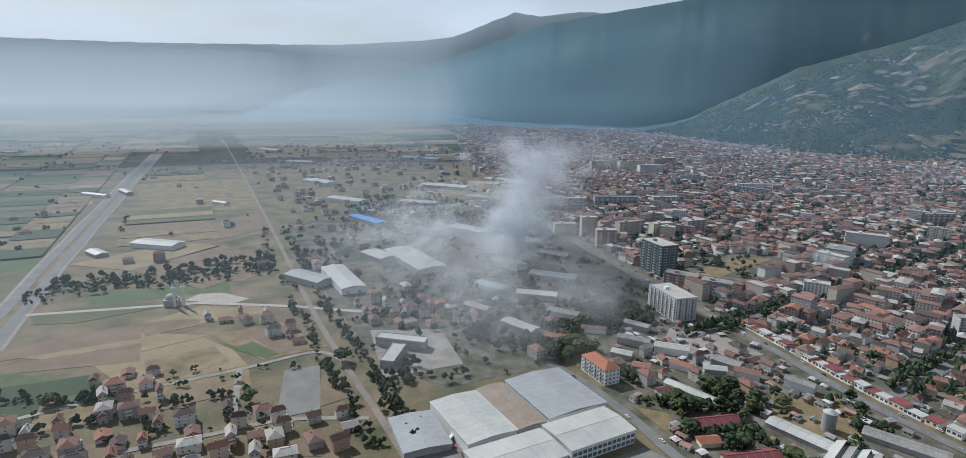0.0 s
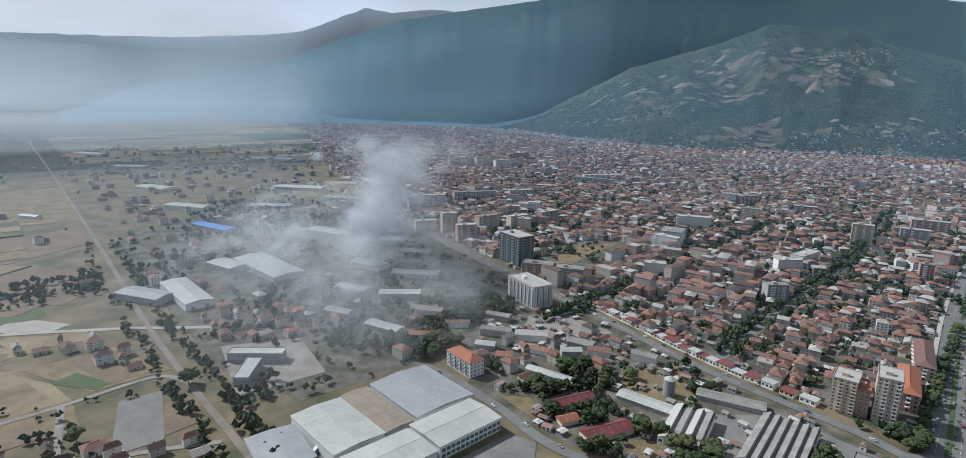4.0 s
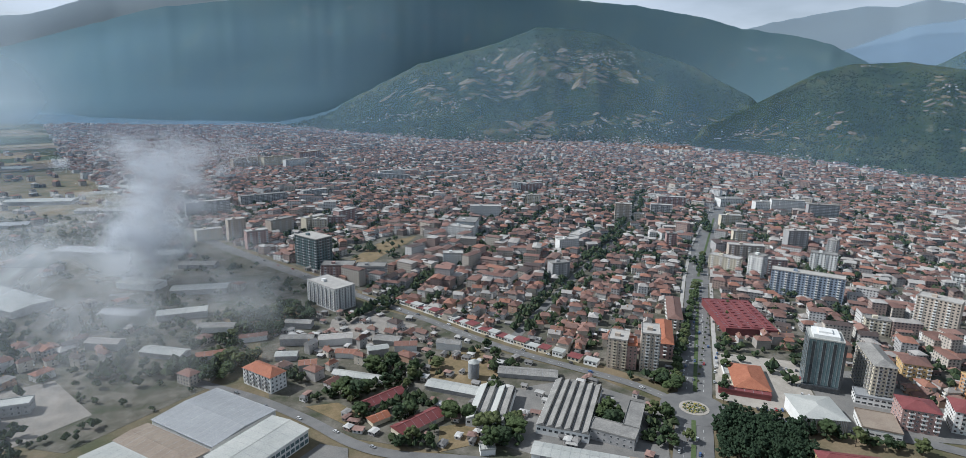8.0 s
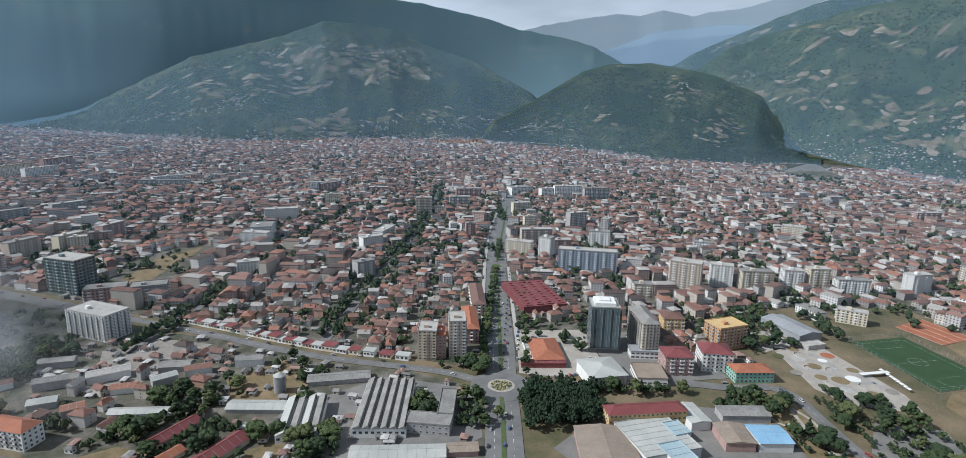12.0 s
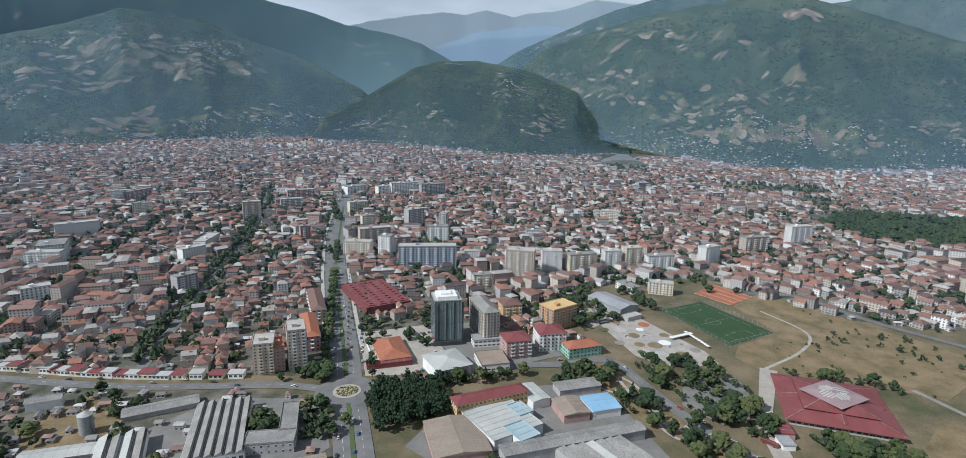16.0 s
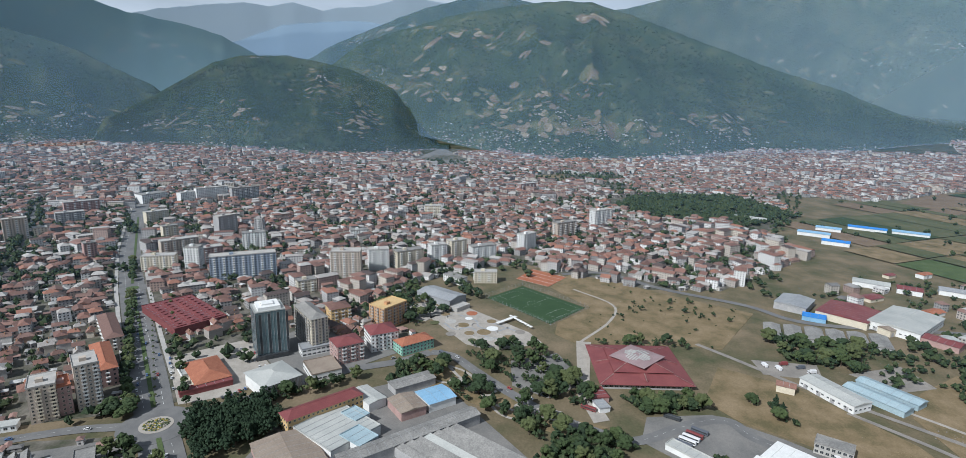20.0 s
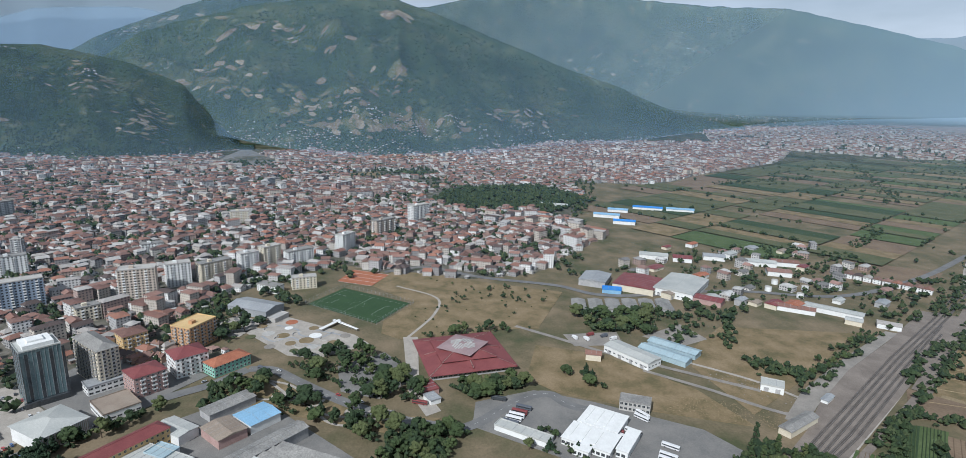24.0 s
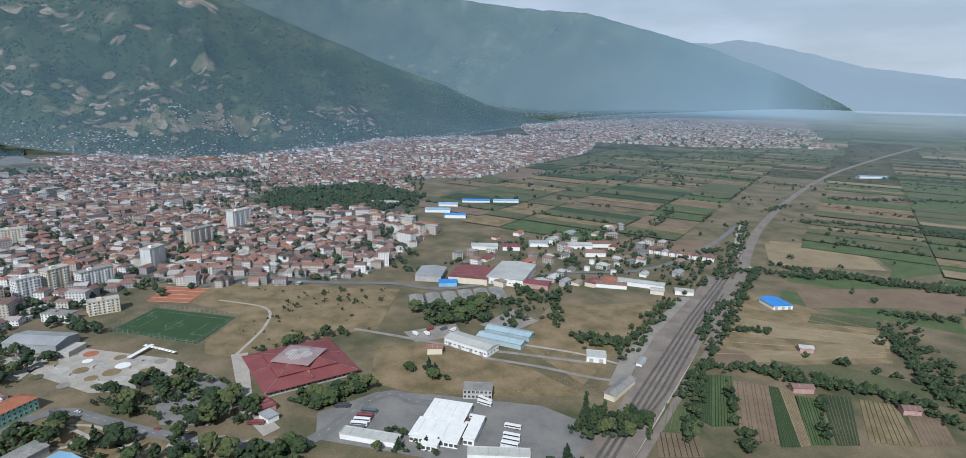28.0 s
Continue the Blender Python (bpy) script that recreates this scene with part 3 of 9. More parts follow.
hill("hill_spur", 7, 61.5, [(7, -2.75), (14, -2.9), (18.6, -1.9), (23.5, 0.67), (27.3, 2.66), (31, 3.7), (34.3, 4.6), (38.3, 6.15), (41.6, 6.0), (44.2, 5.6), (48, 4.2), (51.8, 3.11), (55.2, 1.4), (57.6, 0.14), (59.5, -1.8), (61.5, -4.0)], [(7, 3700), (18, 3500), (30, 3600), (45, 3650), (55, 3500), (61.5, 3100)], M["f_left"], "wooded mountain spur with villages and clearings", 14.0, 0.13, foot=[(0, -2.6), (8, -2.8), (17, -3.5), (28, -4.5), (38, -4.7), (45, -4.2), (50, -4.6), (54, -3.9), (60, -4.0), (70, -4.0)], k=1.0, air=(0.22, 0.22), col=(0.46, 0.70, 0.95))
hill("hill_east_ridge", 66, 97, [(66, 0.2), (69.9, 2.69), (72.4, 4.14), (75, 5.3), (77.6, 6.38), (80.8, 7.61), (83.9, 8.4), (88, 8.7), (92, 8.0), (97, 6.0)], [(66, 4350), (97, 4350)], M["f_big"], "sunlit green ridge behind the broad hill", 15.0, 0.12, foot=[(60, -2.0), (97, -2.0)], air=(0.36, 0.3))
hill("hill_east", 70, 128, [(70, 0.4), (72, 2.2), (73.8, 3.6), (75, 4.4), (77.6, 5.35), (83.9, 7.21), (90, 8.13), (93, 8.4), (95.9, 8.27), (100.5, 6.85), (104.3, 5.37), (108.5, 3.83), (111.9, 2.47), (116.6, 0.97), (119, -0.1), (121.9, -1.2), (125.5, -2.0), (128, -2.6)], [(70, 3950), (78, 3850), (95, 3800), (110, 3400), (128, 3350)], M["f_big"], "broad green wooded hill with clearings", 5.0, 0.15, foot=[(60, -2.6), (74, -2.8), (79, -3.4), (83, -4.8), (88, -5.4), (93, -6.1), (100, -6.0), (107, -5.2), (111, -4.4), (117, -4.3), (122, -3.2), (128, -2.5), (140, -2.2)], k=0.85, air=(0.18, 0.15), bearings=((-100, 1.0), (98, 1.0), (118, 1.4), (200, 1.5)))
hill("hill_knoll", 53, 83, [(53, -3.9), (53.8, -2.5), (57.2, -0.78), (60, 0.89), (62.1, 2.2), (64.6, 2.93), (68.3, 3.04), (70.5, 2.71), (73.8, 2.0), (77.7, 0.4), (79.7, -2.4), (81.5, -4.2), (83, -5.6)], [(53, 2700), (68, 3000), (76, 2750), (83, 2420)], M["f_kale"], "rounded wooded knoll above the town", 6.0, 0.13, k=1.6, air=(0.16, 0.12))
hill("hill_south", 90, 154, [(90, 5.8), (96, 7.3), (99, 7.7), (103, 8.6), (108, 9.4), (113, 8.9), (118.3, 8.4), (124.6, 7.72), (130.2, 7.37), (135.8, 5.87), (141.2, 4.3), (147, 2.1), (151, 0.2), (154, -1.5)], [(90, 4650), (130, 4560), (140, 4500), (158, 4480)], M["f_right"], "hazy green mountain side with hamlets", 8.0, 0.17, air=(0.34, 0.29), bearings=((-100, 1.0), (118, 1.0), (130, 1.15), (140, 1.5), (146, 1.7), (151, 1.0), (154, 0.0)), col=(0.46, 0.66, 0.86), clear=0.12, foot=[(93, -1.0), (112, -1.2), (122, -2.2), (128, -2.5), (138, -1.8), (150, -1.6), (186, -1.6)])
hill("hill_south_far", 130, 190, [(130, 4.5), (136, 5.0), (141, 4.7), (143.6, 5.0), (148.5, 3.93), (153, 2.67), (159.7, 1.72), (170, 1.2), (190, 0.8)], [(130, 4880), (190, 4880)], M["f_haze"], "far blue range fading into the haze", 9.0, 0.06, air=(0.86, 0.74), col=(0.43, 0.55, 0.67), foot=[(130, -0.75), (190, -0.7)])

# smoke and haze closing the north-west, painted as opacity ramps on two added curved sheets
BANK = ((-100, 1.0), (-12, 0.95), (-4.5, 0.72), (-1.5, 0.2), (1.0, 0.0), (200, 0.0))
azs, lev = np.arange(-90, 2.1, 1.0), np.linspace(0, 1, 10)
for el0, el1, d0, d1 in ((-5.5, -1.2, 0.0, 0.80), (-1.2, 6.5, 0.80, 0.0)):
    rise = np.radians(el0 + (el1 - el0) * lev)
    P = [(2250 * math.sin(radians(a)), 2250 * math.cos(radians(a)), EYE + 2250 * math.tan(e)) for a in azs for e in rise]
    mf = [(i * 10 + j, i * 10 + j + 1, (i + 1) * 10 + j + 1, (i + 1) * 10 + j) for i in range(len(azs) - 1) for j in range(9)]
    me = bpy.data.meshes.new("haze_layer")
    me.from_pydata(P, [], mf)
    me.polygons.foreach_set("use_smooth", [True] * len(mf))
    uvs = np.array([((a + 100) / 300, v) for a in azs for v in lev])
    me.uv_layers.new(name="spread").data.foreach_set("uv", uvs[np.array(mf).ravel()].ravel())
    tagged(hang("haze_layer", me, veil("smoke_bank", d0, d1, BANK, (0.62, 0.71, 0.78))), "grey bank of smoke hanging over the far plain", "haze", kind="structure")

# distance haze painted into a sheet over the floor, denser far off and by bearing
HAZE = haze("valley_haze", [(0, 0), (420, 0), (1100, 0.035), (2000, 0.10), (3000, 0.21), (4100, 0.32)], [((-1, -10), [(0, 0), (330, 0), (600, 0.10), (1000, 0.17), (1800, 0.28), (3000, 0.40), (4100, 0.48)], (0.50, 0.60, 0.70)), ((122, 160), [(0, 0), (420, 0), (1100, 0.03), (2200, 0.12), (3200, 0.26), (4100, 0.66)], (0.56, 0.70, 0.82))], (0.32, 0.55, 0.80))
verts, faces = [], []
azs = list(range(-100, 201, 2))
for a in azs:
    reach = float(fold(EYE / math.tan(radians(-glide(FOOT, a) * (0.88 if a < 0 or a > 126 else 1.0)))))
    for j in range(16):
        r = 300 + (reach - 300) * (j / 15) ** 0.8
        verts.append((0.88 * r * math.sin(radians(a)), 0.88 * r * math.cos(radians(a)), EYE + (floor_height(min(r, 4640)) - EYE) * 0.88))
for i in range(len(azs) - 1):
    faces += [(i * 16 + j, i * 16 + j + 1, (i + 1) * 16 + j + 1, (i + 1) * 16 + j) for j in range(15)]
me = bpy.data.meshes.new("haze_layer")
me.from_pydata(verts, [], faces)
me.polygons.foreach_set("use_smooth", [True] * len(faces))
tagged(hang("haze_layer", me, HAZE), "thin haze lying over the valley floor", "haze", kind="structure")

# ---------------------------------------------------------------- roads, railway and open ground
U, V = (0.8345, 0.551), (0.551, -0.8345)      # along the boulevard, and to its right
RB = (367.0, 247.0)


def uv(u, v):
    return RB[0] + U[0] * u + V[0] * v, RB[1] + U[1] * u + V[1] * v


BOULEVARD = [(283, 184), (330, 219), (367, 247), (433, 295), (512, 355), (639, 449), (803, 563), (1026, 700), (1224, 817)]
CROSS_L = [(367, 247), (362, 272), (352, 308), (313, 391), (292, 452), (278, 505), (262, 558), (240, 625)]
CROSS_R = [(367, 247), (390, 222), (415, 192), (461, 141), (483, 100), (505, 75)]
PARK_ROAD = [(505, 75), (500, 55), (475, 34), (440, 4), (411, -26), (393, -53), (380, -80), (385, -98), (398, -118), (412, -145), (410, -161), (391, -170), (372, -195)]
HIGHWAY = [(240, 625), (225, 675), (205, 740), (162, 880), (110, 1085), (95, 1290), (60, 1700)]
HALL_ROAD = [(50, 490), (70, 462), (92, 428), (114, 382), (130, 340), (150, 312), (190, 280), (230, 240), (285, 186)]
RAIL = [(350, -459), (255, -268), (111, 18), (-47, 333), (-115, 460), (-195, 617), (-364, 974), (-854, 1987), (-1500, 3300)]
RAIL_FAR = [(350, -459), (460, -650), (690, -1055), (1000, -1800), (1240, -2600), (1500, -3600)]
MOTORWAY = [(-441, 471), (-471, 532), (-504, 604), (-561, 723), (-615, 844), (-663, 948), (-745, 1133), (-913, 1500), (-1034, 1779), (-1175, 2094)]
OUTER_ROAD = [(760, -60), (771, -118), (714, -180), (666, -262), (616, -315), (604, -467), (560, -590), (600, -760), (680, -950)]
STREET_2 = [uv(55, -170), uv(330, -165), uv(620, -160), uv(1000, -190)]
STREET_1 = [uv(25, -330), uv(300, -330), uv(700, -330)]
ROADS = [(BOULEVARD, 30), (CROSS_L, 13), (CROSS_R, 13), (PARK_ROAD, 11), (HIGHWAY, 22), (HALL_ROAD, 10), (RAIL, 26), (RAIL_FAR, 26), (MOTORWAY, 30), (OUTER_ROAD, 10), (STREET_2, 14), (STREET_1, 9)]

# the built-up part of the valley floor
TOWN = [(385, 268), (262, 590), (228, 720), (125, 1080), (-60, 2000), (-300, 5200), (600, 4900), (1465, 4100), (1583, 2900), (1900, 2230), (2380, 1919), (2240, 1114), (2165, 598), (2390, 158), (2560, -188), (2700, -708), (2760, -1053), (2760, -1846), (2300, -2050), (1863, -1601), (1609, -1117), (1420, -850), (1500, -620), (1215, -560), (1060, -440), (898, -435), (769, -308), (716, -252), (710, -156), (760, -60), (813, 0), (700, 125), (600, 160), (520, 75), (420, 225)]
sheet("town_ground", TOWN, 0.25, M["town"], "grey and green ground between the houses", "ground")
roads = [("boulevard", BOULEVARD, 26), ("cross_street", CROSS_L, 10), ("cross_street", CROSS_R, 11), ("park_road", PARK_ROAD, 10), ("highway", HIGHWAY, 18), ("hall_road", HALL_ROAD, 9), ("outer_road", OUTER_ROAD, 9), ("motorway", [(x - 9 * 0.92, y - 9 * 0.38) for x, y in MOTORWAY], 12), ("motorway", [(x + 9 * 0.92, y + 9 * 0.38) for x, y in MOTORWAY], 12), ("side_street", STREET_2, 10), ("side_street", STREET_1, 7)]
for i, (n, line, w) in enumerate(roads):
    strip("road_" + n, smooth(line), w, 0.42 + 0.012 * i, M["asphalt"], "worn grey asphalt " + n.replace("_", " "), "road")


# ---------------------------------------------------------------- the wide town, joined house by house
def house_mesh(name, H, mats, label, category):
    """H: rows x, y, z, turn, length, depth, wall height, roof height, scale."""
    H = np.asarray(H, float)
    n = len(H)
    # corner signs: walls low, walls high, eaves, ridge ends
    sx = np.array([-1, 1, 1, -1] * 3 + [-1, 1]) * 0.5
    sy = np.array([-1, -1, 1, 1] * 3 + [0, 0]) * 0.5
    X = np.repeat(sx[None], n, 0) * H[:, 4:5]
    Y = np.repeat(sy[None], n, 0) * H[:, 5:6]
    Z = np.zeros((n, 14))
    Z[:, 4:8] = H[:, 6:7]
    X[:, 8:12] += np.sign(sx[8:12]) * 0.5
    Y[:, 8:12] += np.sign(sy[8:12]) * 0.5
    Z[:, 8:12] = H[:, 6:7] - 0.1
    hip = np.clip(H[:, 5:6] * 0.5, 0, H[:, 4:5] * 0.42) * np.where(np.arange(n)[:, None] % 3 == 0, 0.0, 0.9)
    X[:, 12:14] = np.array([-1, 1]) * (H[:, 4:5] / 2 + 0.5 - hip)
    Y[:, 12:14] = 0
    Z[:, 12:14] = H[:, 6:7] + H[:, 7:8]
    c, s, k = np.cos(H[:, 3:4]), np.sin(H[:, 3:4]), H[:, 8:9]
    P = np.stack([(X * c - Y * s) * k + H[:, 0:1], (X * s + Y * c) * k + H[:, 1:2], Z * k + H[:, 2:3]], 2).reshape(-1, 3)
    tri = np.array([[0, 1, 5, 4], [1, 2, 6, 5], [2, 3, 7, 6], [3, 0, 4, 7], [8, 9, 13, 12], [10, 11, 12, 13]])
    caps = np.array([[9, 10, 13], [11, 8, 12]])
    base = (np.arange(n) * 14)[:, None]
    quads = (tri.reshape(1, -1) + base).reshape(-1, 4)
    tris = (caps.reshape(1, -1) + base).reshape(-1, 3)
    me = bpy.data.meshes.new(name)
    me.from_pydata(P.tolist(), [], quads.tolist() + tris.tolist())
    idx = np.r_[np.tile([0, 0, 0, 0, 1, 1], n), np.ones(2 * n, int)]
    me.polygons.foreach_set("material_index", idx.astype(np.int32))
    layer = me.uv_layers.new(name="walls")
    uvs = np.zeros((len(me.loops), 2))
    L, D, h = H[:, 4], H[:, 5], H[:, 6]
    w = np.zeros((n, 6, 4, 2))
    for f, wid in enumerate((L, D, L, D)):
        w[:, f, 1, 0] = w[:, f, 2, 0] = wid
        w[:, f, 2, 1] = w[:, f, 3, 1] = h
    uvs[:n * 24] = w.reshape(-1, 2)
    layer.data.foreach_set("uv", uvs.ravel())
    return tagged(hang(name, me, mats), label, category, kind="stuff")


def windowed(m):
    """Rows of small dark panes by wall metres, for walls that stay far off."""
    n, l = m.node_tree.nodes, m.node_tree.links
    b = n["Principled BSDF"]
    old = b.inputs["Base Color"].links[0].from_socket
    co = n.new("ShaderNodeUVMap")
    sep = n.new("ShaderNodeSeparateXYZ")
    l.new(co.outputs["UV"], sep.inputs[0])

    def band(sock, period, lo, hi):
        a = n.new("ShaderNodeMath")
        a.operation = "DIVIDE"
        a.inputs[1].default_value = period
        l.new(sock, a.inputs[0])
        fr = n.new("ShaderNodeMath")
        fr.operation = "FRACT"
        l.new(a.outputs[0], fr.inputs[0])
        g, k = n.new("ShaderNodeMath"), n.new("ShaderNodeMath")
        g.operation, k.operation = "GREATER_THAN", "LESS_THAN"
        g.inputs[1].default_value, k.inputs[1].default_value = lo, hi
        l.new(fr.outputs[0], g.inputs[0])
        l.new(fr.outputs[0], k.inputs[0])
        p = n.new("ShaderNodeMath")
        p.operation = "MULTIPLY"
        l.new(g.outputs[0], p.inputs[0])
        l.new(k.outputs[0], p.inputs[1])
        return p.outputs[0]

    both = n.new("ShaderNodeMath")
    both.operation = "MULTIPLY"
    l.new(band(sep.outputs["X"], 3.3, 0.28, 0.72), both.inputs[0])
    l.new(band(sep.outputs["Y"], 2.9, 0.30, 0.78), both.inputs[1])
    mx = n.new("ShaderNodeMix")
    mx.data_type = "RGBA"
    mx.inputs[7].default_value = (0.05, 0.052, 0.058, 1)
    l.new(both.outputs[0], mx.inputs["Factor"])
    l.new(old, mx.inputs[6])
    l.new(mx.outputs[2], b.inputs["Base Color"])
    return m


windowed(M["wall_i"])
windowed(M["wall_b"])
rng = np.random.default_rng(7)
KEEP_OUT = []                                   # plots taken by single large things


def lots(poly, su, sv, turn, streets=(4, 3)):
    """Plots in rows, two deep between streets, inside a plan polygon."""
    xs, ys = [p[0] for p in poly], [p[1] for p in poly]
    cx, cy = (min(xs) + max(xs)) / 2, (min(ys) + max(ys)) / 2
    reach = math.hypot(max(xs) - cx, max(ys) - cy)
    n, m = int(reach / su) + 1, int(reach / sv) + 1
    gu, gv = np.meshgrid(np.arange(-n, n + 1), np.arange(-m, m + 1), indexing="ij")
    gu, gv = gu.ravel(), gv.ravel()
    on = (gu % 11 != 0) & (gv % 4 != 0)
    gu, gv = gu[on], gv[on]
    pu = gu * su + rng.uniform(-2.8, 2.8, len(gu))
    pv = gv * sv + rng.uniform(-2.2, 2.2, len(gu))
    # the street pattern drifts from quarter to quarter
    t = turn + 0.25 * np.sin(pu / 420.0 + pv / 610.0) + 0.12 * np.sin(pv / 240.0)
    x = cx + pu * math.sin(turn) + pv * math.cos(turn)
    y = cy + pu * math.cos(turn) - pv * math.sin(turn)
    wob = np.clip((np.hypot(x, y) - 450) / 500, 0.15, 1)     # older quarters wander off the grid
    dx = 20 * np.sin(y / 71 + 1.3) + 15 * np.sin((x + y) / 47) + 9 * np.sin((x - 2 * y) / 31)
    dy = 20 * np.sin(x / 83 + 0.4) + 15 * np.sin((x - y) / 53 + 2) + 9 * np.sin((2 * x + y) / 29)
    x, y = x + dx * wob + rng.normal(0, 2.2, len(x)) * wob, y + dy * wob + rng.normal(0, 2.2, len(x)) * wob
    t = t + wob * rng.normal(0, 0.22, len(x)) + 0.35 * wob * np.sin(x / 160) * np.cos(y / 130)
    ok = inside(x, y, poly)
    for q in KEEP_OUT:
        ok &= ~inside(x, y, q)
    for line, w in ROADS:
        ok &= near_line(x, y, line) > w / 2 + 6
    return x[ok], y[ok], t[ok]


def town_rows(x, y, t, k=1.0):
    n = len(x)
    fx, fy, fz, s = land(x, y)
    L, D = rng.uniform(10, 16.5, n), rng.uniform(8.5, 12, n)
    h = rng.choice([3.2, 6.0, 6.2, 8.8, 11.6], n, p=[0.08, 0.24, 0.24, 0.30, 0.14])
    rh = rng.uniform(1.6, 3.2, n)
    rot = np.pi / 2 - t + rng.normal(0, 0.07, n) + rng.choice([0, np.pi / 2], n)
    return np.c_[fx, fy, fz + 0.2, rot, L, D, h, rh, s * k]


# ---------------------------------------------------------------- building kit
SHARED = {}


def shared(key, make, mats):
    """One mesh for all alike pieces."""
    if key not in SHARED:
        bm = bmesh.new()
        make(bm)
        me = bpy.data.meshes.new(key[0])
        bm.to_mesh(me)
        bm.free()
        for m in mats:
            me.materials.append(m)
        SHARED[key] = me
    return SHARED[key]


def piece(name, me, parent, m, label=""):
    ob = new(name, me)
    ob.parent = parent
    ob.matrix_basis = m
    return tagged(ob, label)


def window_mesh(w, h, frame_mat):
    def make(bm):
        box(bm, -w / 2, -0.07, 0, w / 2, 0.02, h)
        n = len(bm.faces)
        box(bm, -w / 2 + 0.12, -0.10, 0.12, -0.05, 0.02, h - 0.12)
        box(bm, 0.05, -0.10, 0.12, w / 2 - 0.12, 0.02, h - 0.12)
        bm.faces.ensure_lookup_table()
        for f in bm.faces[n:]:
            f.material_index = 1
    return shared(("window", w, h, frame_mat), make, [M[frame_mat], M["window"]])


def row_mesh(L, n, w, h, frame_mat):
    def make(bm):
        for i in range(n):
            x = L * (i + 0.5) / n
            box(bm, x - w / 2, -0.10, 0, x + w / 2, 0.02, h)
    return shared(("window_row", round(L, 1), n, w, h), make, [M["window"]])


def face_matrix(side, L, D):
    return {"f": Matrix.Identity(4), "r": pose(L, 0, 0, 0, 0, 90), "b": pose(L, D, 0, 0, 0, 180), "l": pose(0, D, 0, 0, 0, -90)}[side]


def roof_part(parent, L, D, h, kind, rh, m, over=0.6, label=""):
    bm = bmesh.new()
    o = over
    if kind == "flat":
        box(bm, -o, -o, h, L + o, D + o, h + 0.35)
        if o < 0.5:
            for q in ((-o, -o, L + o, -o + 0.3), (-o, D + o - 0.3, L + o, D + o), (-o, -o + 0.3, -o + 0.3, D + o - 0.3), (L + o - 0.3, -o + 0.3, L + o, D + o - 0.3)):
                box(bm, q[0], q[1], h + 0.35, q[2], q[3], h + 1.0)
    else:
        along = L >= D
        e = [(-o, -o), (L + o, -o), (L + o, D + o), (-o, D + o)]
        k = 0 if kind == "gable" else min(L, D) * 0.5
        if along:
            r = [(-o + k, D / 2), (L + o - k, D / 2)]
        else:
            r = [(L / 2, -o + k), (L / 2, D + o - k)]
        lo = [bm.verts.new((x, y, h - 0.05)) for x, y in e]
        a, b = [bm.verts.new((x, y, h + rh)) for x, y in r]
        if along:
            fs = [(lo[0], lo[1], b, a), (lo[2], lo[3], a, b), (lo[1], lo[2], b), (lo[3], lo[0], a)]
        else:
            fs = [(lo[1], lo[2], b, a), (lo[3], lo[0], a, b), (lo[0], lo[1], a), (lo[2], lo[3], b)]
        for f in fs:
            bm.faces.new(f)
        bm.faces.new(lo[::-1])
        if kind != "gable" or max(L, D) > 20:      # ridge capping
            for q in (((a.co, b.co),)):
                d = Vector((0.25, 0.25, 0))
                box(bm, *(min(q[0][i], q[1][i]) - 0.2 for i in range(2)), h + rh - 0.05, *(max(q[0][i], q[1][i]) + 0.2 for i in range(2)), h + rh + 0.12)
    return part("roof", bm, M[m], parent, label)


